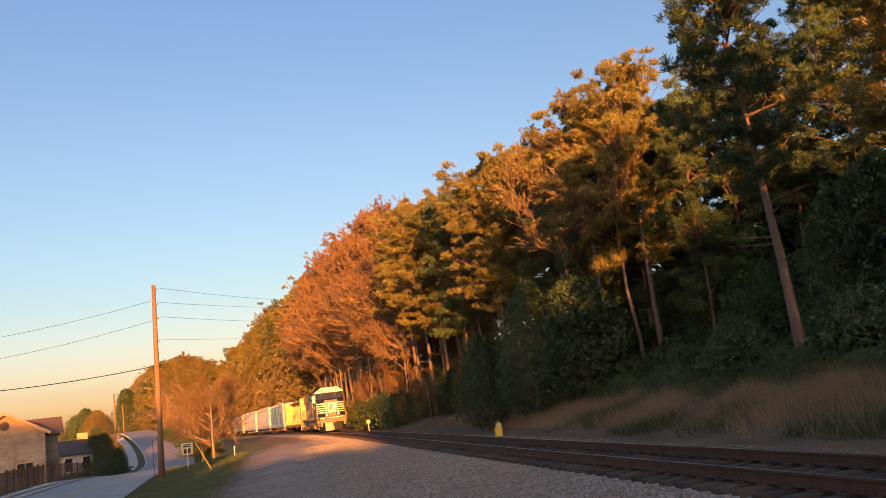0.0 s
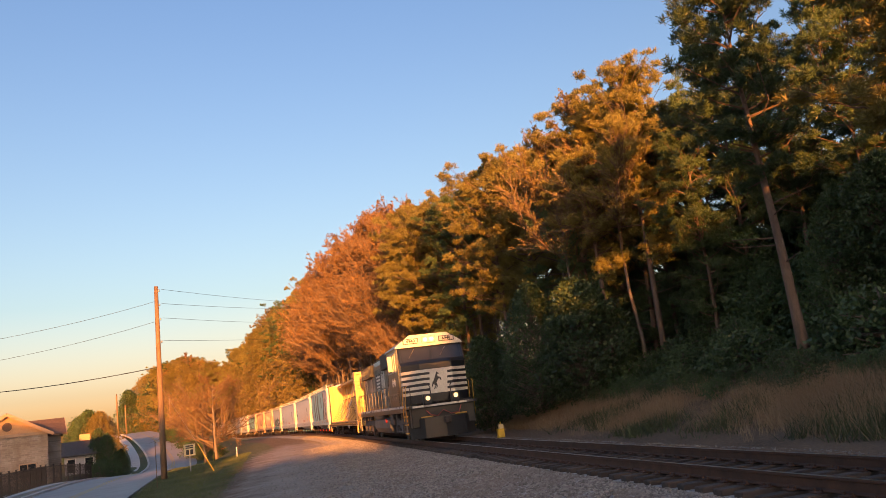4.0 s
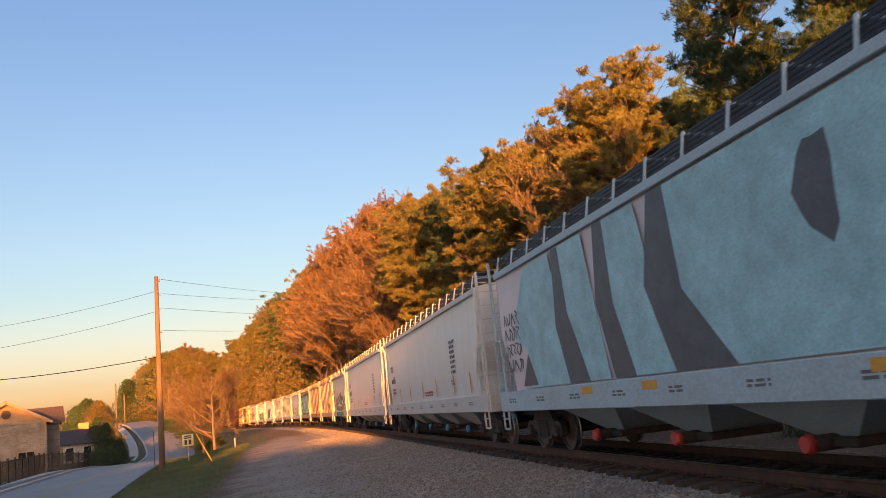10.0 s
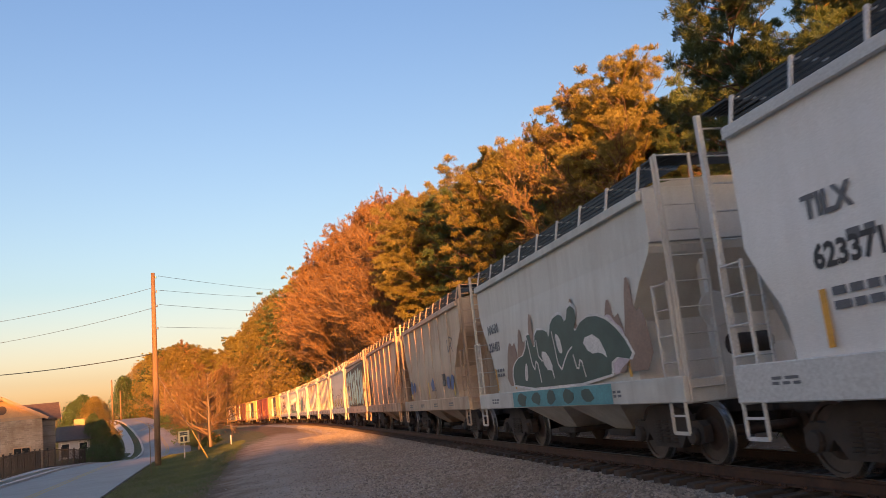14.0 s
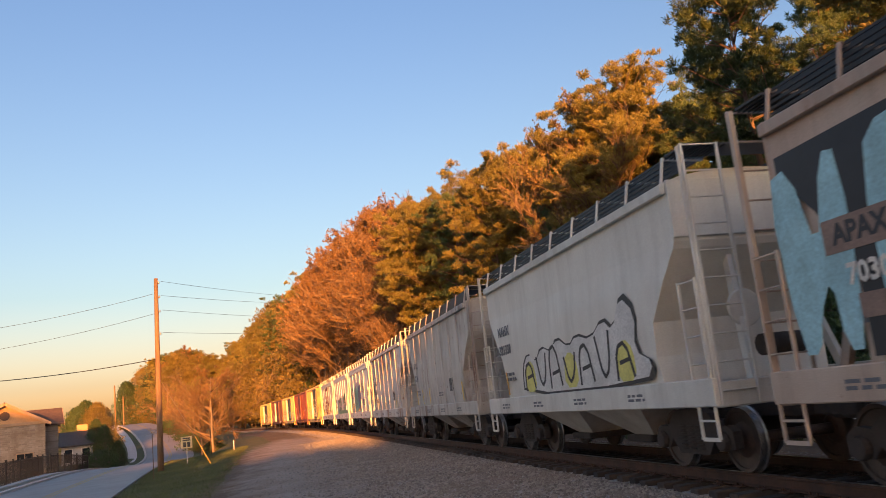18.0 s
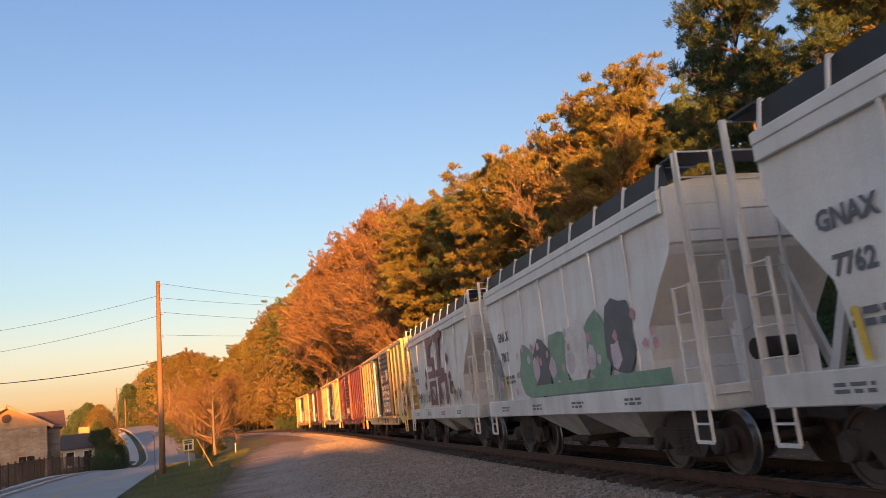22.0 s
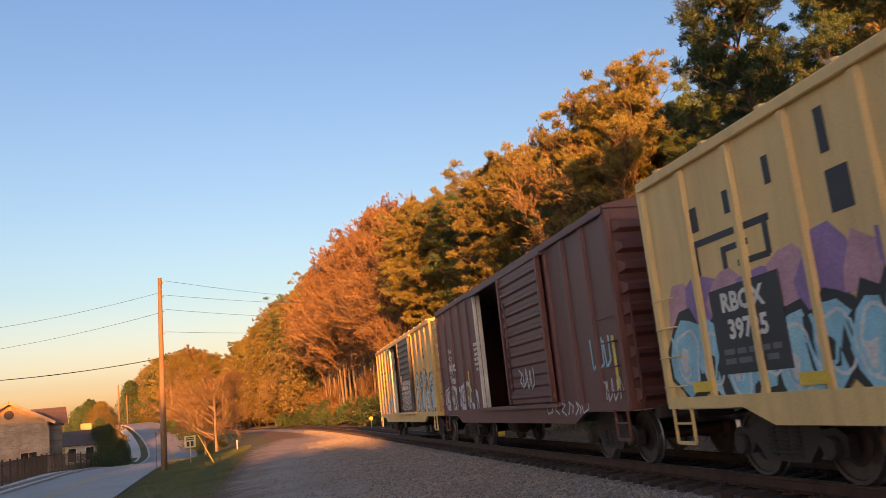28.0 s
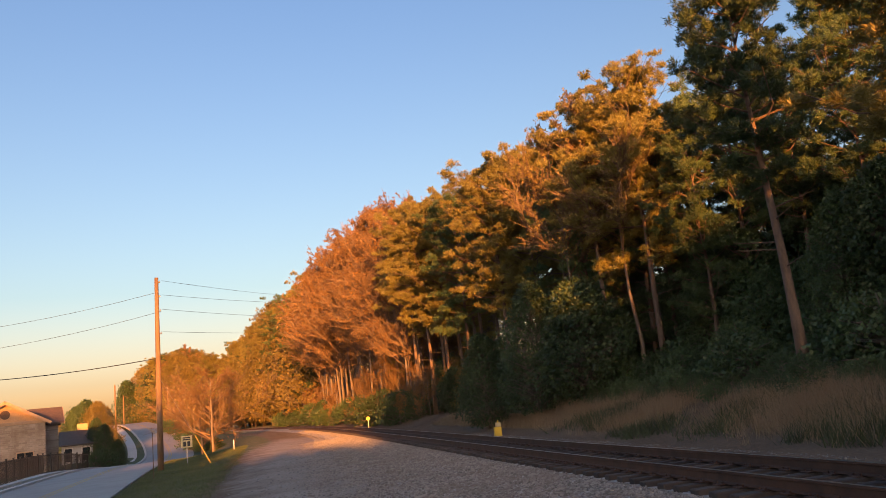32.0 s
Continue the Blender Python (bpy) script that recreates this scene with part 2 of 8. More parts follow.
def box(bm, x0, x1, y0, y1, z0, z1, bevel=0.0, mat=0):
    """A box, with its edges taken off, added to bm."""
    r = bmesh.ops.create_cube(bm, size=1.0, matrix=Matrix.Translation(((x0 + x1) / 2, (y0 + y1) / 2, (z0 + z1) / 2)) @ Matrix.Diagonal((x1 - x0, y1 - y0, z1 - z0, 1)))
    vs = r["verts"]
    if bevel:
        es = list({e for v in vs for e in v.link_edges})
        r = bmesh.ops.bevel(bm, geom=es, offset=bevel, segments=1, affect="EDGES", profile=0.5)
        vs = r["verts"]
    if mat:
        for f in {f for v in vs for f in v.link_faces}:
            f.material_index = mat
    return vs


def beam(bm, a, b, w, d, up=(0, 0, 1), mat=0):
    """A bar of width w and depth d from a to b."""
    a, b = Vector(a), Vector(b)
    ax = (b - a).normalized()
    up = Vector(up)
    if abs(ax.dot(up)) > 0.98:
        up = Vector((1, 0, 0))
    s = ax.cross(up).normalized()
    u = s.cross(ax)
    v = [bm.verts.new(p + s * i * w / 2 + u * j * d / 2) for p in (a, b) for i, j in ((-1, -1), (1, -1), (1, 1), (-1, 1))]
    for q in ((3, 2, 1, 0), (4, 5, 6, 7), (0, 1, 5, 4), (1, 2, 6, 5), (2, 3, 7, 6), (3, 0, 4, 7)):
        bm.faces.new([v[i] for i in q]).material_index = mat


def tube(bm, pts, radii, sides=8, cap=True, mat=0):
    """A round tube through the points, with a radius at each."""
    pts = [Vector(p) for p in pts]
    if not isinstance(radii, (list, tuple)):
        radii = [radii] * len(pts)
    rings = []
    for i, p in enumerate(pts):
        d = (pts[min(i + 1, len(pts) - 1)] - pts[max(i - 1, 0)]).normalized()
        u = d.orthogonal().normalized() if i == 0 else (rings_u - d * rings_u.dot(d)).normalized()
        rings_u = u
        w = d.cross(u)
        rings.append([bm.verts.new(p + (u * math.cos(k * math.tau / sides) + w * math.sin(k * math.tau / sides)) * radii[i]) for k in range(sides)])
    for a, b in zip(rings, rings[1:]):
        for k in range(sides):
            f = bm.faces.new((a[k], a[(k + 1) % sides], b[(k + 1) % sides], b[k]))
            f.smooth, f.material_index = True, mat
    if cap:
        bm.faces.new(rings[0][::-1]).material_index = mat
        bm.faces.new(rings[-1]).material_index = mat


def prism(bm, outline, y0, y1, mat=0, plane="xz"):
    """An outline in x and z (or x and y) pushed from y0 to y1 (or z0 to z1)."""
    put = (lambda a, b, c: (a, c, b)) if plane == "xz" else ((lambda a, b, c: (a, b, c)) if plane == "xy" else (lambda a, b, c: (c, a, b)))
    n = len(outline)
    lo = [bm.verts.new(put(a, b, y0)) for a, b in outline]
    hi = [bm.verts.new(put(a, b, y1)) for a, b in outline]
    made = [bm.faces.new(lo), bm.faces.new(hi[::-1])]
    made += [bm.faces.new((lo[i], hi[i], hi[(i + 1) % n], lo[(i + 1) % n])) for i in range(n)]
    for f in made:
        f.material_index = mat
    bmesh.ops.recalc_face_normals(bm, faces=made)
    return made


def disc(bm, c, r, y0, y1, sides=24, mat=0):
    """A cylinder whose axis lies along y."""
    prism(bm, [(c[0] + r * math.cos(k * math.tau / sides), c[1] + r * math.sin(k * math.tau / sides)) for k in range(sides)], y0, y1, mat)


def lettering(text, size, mat, parent, m, bold=0.0, name="lettering", shear=0.0):
    """Words in the built-in font, as a thin mesh under parent; m puts its middle, reading along local x."""
    cu = bpy.data.curves.new(name, "FONT")
    cu.body, cu.size, cu.align_x, cu.align_y, cu.extrude, cu.offset, cu.shear = text, size, "CENTER", "CENTER", 0.002, bold, shear
    cu.resolution_u = 2
    ob = bpy.data.objects.new(name, cu)
    me = bpy.data.meshes.new_from_object(ob)
    bpy.data.objects.remove(ob)
    me.materials.clear()
    me.materials.append(mat)
    o = new(name, me)
    o.parent, o.matrix_basis = parent, m
    return o


def from_arrays(name, verts, faces, mat, parent=None, label=""):
    me = bpy.data.meshes.new(name)
    me.from_pydata(verts.tolist() if hasattr(verts, "tolist") else verts, [], faces.tolist() if hasattr(faces, "tolist") else faces)
    for q in (mat if isinstance(mat, (list, tuple)) else (mat,)):
        me.materials.append(q)
    ob = new(name, me)
    if parent is not None:
        ob.parent = parent
    if label:
        ob["label"] = label
    return ob


# ---- ground ----
# heights of the land away from the track: x, y, z
LAND = [(0, 0, -0.35), (-8, 20, -0.4), (-12, 34, -0.42), (-16.5, 48, -0.42), (-13, 62, -0.4), (-18, 80, -0.45), (-21, 70, -0.5), (-26, 88, -0.6),
        (-30, 108, -0.8), (-41, 140, 0.2), (-52, 172, 1.4), (-75, 215, 3.2), (-19, 36, -0.75), (-29, 52, -0.8), (-45, 70, -1.2), (-60, 95, -1.8),
        (-58, 120, -1.6), (-78, 150, 0.4), (-33, 125, -0.6), (-25, 100, -0.6), (-20, 5, -0.7), (-40, 30, -0.8), (-90, 60, -0.8), (-120, 220, 4.0),
        (40, 20, 1.6), (60, 80, 2.0), (30, 120, 1.6), (0, 180, 1.2), (20, -30, 0.4), (-20, -40, -0.3)]
_land = np.array(LAND, float)


def track_frame(x, y):
    """Metres along the track and to its right, for arrays of places."""
    p = np.stack([x, y], -1)
    best = np.full(x.shape, 1e9)
    at = np.zeros(x.shape)
    for i in range(0, len(LINE), 4):
        d = (x - LINE_X[i]) ** 2 + (y - LINE_Y[i]) ** 2
        near = d < best
        best[near], at[near] = d[near], LINE[i]
    a = heading(at)
    dx, dy = x - np.interp(at, LINE, LINE_X), y - np.interp(at, LINE, LINE_Y)
    return at + dx * np.sin(a) + dy * np.cos(a), dx * np.cos(a) - dy * np.sin(a)


# the road's middle: x, y, z
ROAD = [(-5.2, -12, -0.5), (-11.3, 12, -0.65), (-15.0, 26, -0.72), (-18.0, 35, -0.76), (-21.3, 46, -0.78), (-24.6, 57, -0.78), (-27.6, 68, -0.8), (-31.0, 80, -1.4), (-35.8, 96, -2.5), (-41.6, 117.6, -2.1),
        (-50, 138, -0.5), (-59.6, 158.8, 1.5), (-69.3, 179, 3.1), (-80, 199.5, 4.3), (-90, 220, 4.4), (-104, 249, 3.4)]
_knots = np.array(ROAD, float)
_t = np.concatenate([[0], np.cumsum(np.hypot(*np.diff(_knots[:, :2], axis=0).T))])
_f = np.linspace(0, _t[-1], 240)


def _smooth(v):
    v = np.interp(_f, _t, v)
    for _ in range(60):
        v[1:-1] = (v[:-2] + 2 * v[1:-1] + v[2:]) / 4
    return v


ROAD_X, ROAD_Y, ROAD_Z = (_smooth(_knots[:, i]) for i in range(3))
_rt = np.stack([np.gradient(ROAD_X), np.gradient(ROAD_Y)], -1)
_rt /= np.linalg.norm(_rt, axis=1)[:, None]


def road_frame(x, y):
    """Nearest step of the road and metres to its right."""
    best = np.full(x.shape, 1e9)
    k = np.zeros(x.shape, int)
    for i in range(len(ROAD_X)):
        d = (x - ROAD_X[i]) ** 2 + (y - ROAD_Y[i]) ** 2
        near = d < best
        best[near], k[near] = d[near], i
    return k, (x - ROAD_X[k]) * _rt[k, 1] - (y - ROAD_Y[k]) * _rt[k, 0]


def step(a, b, v):
    q = np.clip((v - a) / (b - a), 0, 1)
    return q * q * (3 - 2 * q)


def height(x, y):
    x, y = np.asarray(x, float), np.asarray(y, float)
    w = 1.0 / ((x[..., None] - _land[:, 0]) ** 2 + (y[..., None] - _land[:, 1]) ** 2 + 30.0) ** 1.6
    z = (w * _land[:, 2]).sum(-1) / w.sum(-1)
    s, u = track_frame(x, y)
    # the cut on the right: a ditch, then a bank up to the wood
    near = step(70.0, 30.0, s)
    bank = -0.42 + (1.25 * near + 0.75 * (1 - near)) * step(4.6, 10.5 * near + 8.0 * (1 - near), u) + 0.35 * step(10, 24, u)
    z = np.where(u > 0, bank + (z - 1.1) * step(14, 40, u), z)
    left = step(-6.0, -11.0, u)
    z = np.where(u <= 0, -0.42 * (1 - left) + z * left, z)
    k, v = road_frame(x, y)
    flat = step(9.5, 3.6, np.abs(v))
    z = z * (1 - flat) + (ROAD_Z[k] - 0.06) * flat
    bed = step(2.9, 1.75, np.abs(u))
    z = z * (1 - bed) + (-0.29) * bed
    return z


def spread(fine0, fine1, fine, coarse):
    """Coordinates: even steps inside, growing steps outside."""
    v = list(np.arange(fine0, fine1, fine))
    d, a, b = fine, fine0, fine1
    lo, hi = [], []
    while b < coarse:
        d *= 1.22
        a, b = a - d, b + d
        lo.append(a), hi.append(b)
    return np.array(lo[::-1] + v + hi)


_gx, _gy = spread(-34.0, 20.0, 0.4, 3000.0), spread(8.0, 120.0, 0.55, 3000.0)
GX, GY = np.meshgrid(_gx, _gy, indexing="ij")
GZ = height(GX, GY)
_rng = np.random.default_rng(4)
_s, _u = track_frame(GX, GY)
_k, _v = road_frame(GX, GY)
GZ += _rng.normal(0, 0.006, GZ.shape) * (np.abs(_v) > 6.2)
_far = np.hypot(GX, GY)
GZ = np.where(_far > 260, GZ * 260 / _far, GZ)
_ny = len(_gy)
_i = np.arange(len(_gx) * _ny).reshape(GX.shape)
_faces = np.stack([_i[:-1, :-1], _i[1:, :-1], _i[1:, 1:], _i[:-1, 1:]], -1).reshape(-1, 4)

GROUND, _t1, _p1 = material("ground_cover", 0.95)
_w = coords(_t1)
_zone = node(_t1, "ShaderNodeVertexColor", layer_name="zone").outputs["Color"]
_z3 = node(_t1, "ShaderNodeSeparateColor", {0: _zone}).outputs
_edge = node(_t1, "ShaderNodeTexNoise", {"Vector": _w, "Scale": 0.9, "Detail": 8.0, "Roughness": 0.7}).outputs["Fac"]


def _ragged(sock):
    a = node(_t1, "ShaderNodeMath", {0: sock, 1: _edge}, operation="ADD").outputs[0]
    return node(_t1, "ShaderNodeMapRange", {0: a, 1: 0.85, 2: 1.15}).outputs[0]


_soil = blend(_t1, blotch(_t1, _w, 0.25, 0.35, 0.65), (0.1, 0.068, 0.042), (0.155, 0.105, 0.066))
_soil = blend(_t1, blotch(_t1, _w, 9.0, 0.5, 0.7), _soil, (0.23, 0.15, 0.09))
_lawn = blend(_t1, blotch(_t1, _w, 0.5, 0.35, 0.7), (0.075, 0.1, 0.035), (0.14, 0.125, 0.055))
_lawn = blend(_t1, blotch(_t1, _w, 14.0, 0.45, 0.7), _lawn, (0.05, 0.07, 0.025))
_cell = node(_t1, "ShaderNodeTexVoronoi", {"Vector": _w, "Scale": 16.0})
_grey = node(_t1, "ShaderNodeSeparateColor", {0: _cell.outputs["Color"]}).outputs[0]
_rock = blend(_t1, _grey, (0.2, 0.19, 0.185), (0.42, 0.4, 0.38))
_gravel = blend(_t1, blotch(_t1, _w, 0.35, 0.35, 0.65), (0.34, 0.29, 0.245), (0.26, 0.21, 0.17))
_gravel = blend(_t1, blotch(_t1, _w, 22.0, 0.52, 0.66), _gravel, (0.4, 0.38, 0.35))
_c = blend(_t1, _ragged(_z3[0]), _soil, _lawn)
_c = blend(_t1, _ragged(_z3[1]), _c, _gravel)
_c = blend(_t1, _ragged(_z3[2]), _c, _rock)
_t1.links.new(_c, _p1.inputs["Base Color"])
_h = node(_t1, "ShaderNodeMath", {0: _cell.outputs["Distance"], 1: blotch(_t1, _w, 25.0, 0.2, 0.8)}, operation="ADD").outputs[0]
bumped(_t1, _p1, _h, 0.8, 0.03)

ground = from_arrays("ground", np.stack([GX, GY, GZ], -1).reshape(-1, 3), _faces, GROUND)
tagged(ground, "grass, dirt and gravel beside a railway line", "ground", kind="structure")
# further along, grass widens and gravel fades: dark ground, partly standing in for shade
_grass = np.clip(step(-8.6, -10.4, _u - 2.6 * step(45, 75, _s)) * step(150, 110, _s) + step(-30, -45, GX) + step(3.0, 3.6, np.abs(_v)) * step(-12.0, -14.0, _u), 0, 1)
_path = step(-10.0, -8.0, _u) * step(-2.0, -4.0, _u) * (1 - 0.45 * step(-5.5, -8.0, _u)) * (1 - 0.75 * step(55, 95, _s))
_stones = step(3.3, 2.5, np.abs(_u)) + 0.85 * step(-7.5, -3.0, _u) * step(0, -1, _u) * step(75, 40, _s)
_col = np.stack([_grass, np.clip(_path, 0, 1), np.clip(_stones, 0, 1), np.ones_like(_grass)], -1).reshape(-1, 4)
_attr = ground.data.color_attributes.new("zone", "FLOAT_COLOR", "POINT")
_attr.data.foreach_set("color", _col.astype(np.float32).ravel())
ground.data.shade_smooth()


def ground_at(x, y):
    return float(height(np.array([x]), np.array([y]))[0])


# ---- road, kerb and pavement ----
def ribbon(name, v0, v1, up0, up1, mat, i0=0, i1=240, thick=0.0):
    """A strip along the road between v0 and v1 metres to its right."""
    q = range(i0, i1)
    a = [(ROAD_X[i] + v0 * _rt[i, 1], ROAD_Y[i] - v0 * _rt[i, 0], ROAD_Z[i] + up0) for i in q]
    b = [(ROAD_X[i] + v1 * _rt[i, 1], ROAD_Y[i] - v1 * _rt[i, 0], ROAD_Z[i] + up1) for i in q]
    n = len(a)
    verts = a + b
    faces = [(i, n + i, n + i + 1, i + 1) for i in range(n - 1)]
    if thick:
        verts += [(x, y, z - thick) for x, y, z in a] + [(x, y, z - thick) for x, y, z in b]
        faces += [(2 * n + i, i, i + 1, 2 * n + i + 1) for i in range(n - 1)] + [(n + i, 3 * n + i, 3 * n + i + 1, n + i + 1) for i in range(n - 1)]
    return from_arrays(name, verts, faces, mat)


tagged(ribbon("road", -3.3, 3.2, 0.0, 0.0, ASPHALT, thick=0.2), "grey asphalt road that bends past a pole", "road", kind="structure")
for _v0 in (-0.2, 0.08):
    tagged(ribbon("road_line", _v0, _v0 + 0.11, 0.006, 0.006, YELLOW_LINE), "faded yellow centre line on asphalt", "road line", kind="structure")
tagged(ribbon("kerb", -3.55, -3.3, 0.14, 0.12, CONCRETE, thick=0.3), "pale concrete kerb along the road", "kerb", kind="structure")
tagged(ribbon("pavement", -5.9, -4.6, 0.12, 0.12, CONCRETE, thick=0.3), "pale concrete pavement beside the road", "pavement", kind="structure")

# ---- track ----
track = thing("railway_track", "single railway track, rusty rails on dark timber ties", "railway track", kind="structure")
RAIL_OUTLINE = [(-0.075, -0.18), (0.075, -0.18), (0.075, -0.168), (0.014, -0.15), (0.012, -0.045), (0.036, -0.035), (0.036, -0.006), (0.03, 0.0), (-0.03, 0.0), (-0.036, -0.006), (-0.036, -0.035), (-0.012, -0.045), (-0.014, -0.15), (-0.075, -0.168)]


def rail(u):
    at = np.concatenate([np.arange(-30, 40, 1.0), np.arange(40, 420, 3.0)])
    verts, faces = [], []
    n = len(RAIL_OUTLINE)
    for s in at:
        for a, b in RAIL_OUTLINE:
            verts.append(on_line(s, u + a, b)[:])
    for i in range(len(at) - 1):
        for j in range(n):
            faces.append((i * n + j, i * n + (j + 1) % n, (i + 1) * n + (j + 1) % n, (i + 1) * n + j))
    ob = from_arrays("rail", verts, faces, [RUSTY_RAIL, RAIL_TOP], track)
    for i in range(len(at) - 1):
        ob.data.polygons[i * n + 7].material_index = 1
    return ob


rail(-0.7535)
rail(0.7535)


# ---- trees ----
def sprays(centres, size, count, rng, width=0.16, flat=0.0, outward=None):
    """Tufts of narrow blades round the centres: vertices and triangles."""
    n = len(centres)
    c = np.repeat(np.asarray(centres), count, axis=0)
    d = rng.normal(size=(n * count, 3))
    if outward is not None:
        d += 1.1 * np.repeat(outward, count, axis=0)
    d[:, 2] = d[:, 2] * (1 - flat) + 0.25
    d /= np.linalg.norm(d, axis=1)[:, None]
    side = np.cross(d, rng.normal(size=d.shape))
    side /= np.linalg.norm(side, axis=1)[:, None] + 1e-6
    ln = size * rng.uniform(0.6, 1.25, (n * count, 1))
    off = rng.normal(0, size * 0.2, (n * count, 3))
    a, tip = c + off, c + off + d * ln
    w = side * ln * width
    v = np.stack([a - w * 0.5, a + d * ln * 0.5 + w, tip, a + d * ln * 0.45 - w], 1).reshape(-1, 3)
    f = np.arange(n * count * 4).reshape(-1, 4)
    return v, f


def sticks(segments, sides=4):
    """Thin tapered sticks from a list of (start, end, radius, radius): vertices and quads."""
    a = np.array([s[0] for s in segments])
    b = np.array([s[1] for s in segments])
    ra = np.array([s[2] for s in segments])[:, None]
    rb = np.array([s[3] for s in segments])[:, None]
    d = b - a
    d /= np.linalg.norm(d, axis=1)[:, None] + 1e-9
    ref = np.where(np.abs(d[:, 2:3]) > 0.9, [[1.0, 0, 0]], [[0, 0, 1.0]])
    u = np.cross(d, ref)
    u /= np.linalg.norm(u, axis=1)[:, None]
    w = np.cross(d, u)
    ring = [math.tau * k / sides for k in range(sides)]
    va = np.stack([a + (u * math.cos(k) + w * math.sin(k)) * ra for k in ring], 1)
    vb = np.stack([b + (u * math.cos(k) + w * math.sin(k)) * rb for k in ring], 1)
    v = np.concatenate([va, vb], 1).reshape(-1, 3)
    base = np.arange(len(segments))[:, None] * (2 * sides)
    f = np.concatenate([base + [k, (k + 1) % sides, sides + (k + 1) % sides, sides + k] for k in range(sides)])
    return v, f


def trunk_line(rng, h, lean=0.03, bends=7):
    z = np.linspace(0, h, bends)
    x = np.cumsum(rng.normal(0, lean, bends)) * h / bends
    y = np.cumsum(rng.normal(0, lean, bends)) * h / bends
    return np.stack([x - x[0], y - y[0], z], -1)


def along(line, k):
    z = np.linspace(0, 1, len(line))
    return np.array([np.interp(k, z, line[:, i]) for i in range(3)])


def tree_base(name, label, rng, h, girth, bark, lean=0.03):
    t = thing(name, label, "tree")
    line = trunk_line(rng, h, lean)
    bm = bmesh.new()
    radii = [girth * (1 - 0.86 * k) * (1.25 if k == 0 else 1) for k in np.linspace(0, 1, len(line))]
    tube(bm, [(p[0], p[1], p[2] - (0.4 if i == 0 else 0)) for i, p in enumerate(line)], radii, 9)
    part("trunk", bm, bark, t)
    return t, line


def pine(seed, h, crown=0.45, reach=3.2, girth=0.24, needles=None, label="tall pine with bare reddish trunk and tufted crown", limbs=62, pads=3, name="pine_tree", size=0.21, per=30, lean=0.03, tufts=13):
    """A pine: straight trunk, limbs that leave it in the upper part, flat pads of needle tufts at their ends."""
    rng = np.random.default_rng(seed)
    t, line = tree_base(name, label, rng, h * 0.96, girth, BARK, lean)
    seg, centres, out = [], [], []
    lump = rng.uniform(0.72, 1.12, 16)
    for i in range(limbs):
        k = crown + (1 - crown) * ((i + rng.uniform(0, 1)) / limbs) ** 0.85
        q = (k - crown) / (1 - crown)
        ang = rng.uniform(0, math.tau)
        form = (0.5 + 0.5 * math.sin(min(1.0, q * 2.4) * math.pi / 2)) * math.sqrt(max(0.03, 1.0 - 0.92 * max(0.0, (q - 0.4) / 0.6) ** 2))
        ln = reach * form * rng.uniform(0.7, 1.08) * lump[int(q * 7.9) * 2 + int(ang > math.pi)]
        a = along(line, k)
        rise = rng.uniform(-0.05, 0.4) + 0.5 * q
        d = np.array([math.cos(ang), math.sin(ang), rise])
        mid = a + d * ln * 0.55 + rng.normal(0, 0.12, 3)
        end = a + d * ln + np.array([0, 0, 0.12 * ln]) + rng.normal(0, 0.15, 3)
        seg += [(a, mid, 0.03 + 0.01 * ln, 0.022), (mid, end, 0.022, 0.009)]
        for j in range(pads):
            f = 1.0 - 0.3 * j * rng.uniform(0.6, 1.2)
            spin = rng.normal(0, 0.1 * ln + 0.12, 3) * np.array([1, 1, 0.45])
            pad = a + (end - a) * f + spin
            seg.append((a + (end - a) * max(0.2, f - 0.25), pad, 0.011, 0.006))
            wide = rng.uniform(0.35, 0.62)
            for n in range(int(tufts * wide / 0.5)):
                w = rng.normal(size=3)
                w *= wide * rng.uniform(0.3, 1.0) / np.linalg.norm(w)
                centres.append(pad + w * np.array([1, 1, 0.5]))
                out.append(d * 0.3 + np.array([0, 0, 0.45]))
    for j in range(5):
        k = crown * rng.uniform(0.5, 1.0)
        a = along(line, k)
        ang = rng.uniform(0, math.tau)
        seg.append((a, a + np.array([math.cos(ang), math.sin(ang), 0.15]) * rng.uniform(0.6, 1.7), 0.03, 0.008))
    v, f = sticks(seg)
    tagged(from_arrays("branching", v, f, BARK, t), kind="stuff")
    v, f = sprays(np.array(centres), size, per, rng, 0.085, 0.15, np.array(out))
    from_arrays("crown", v, f, needles or NEEDLES, t)
    return t


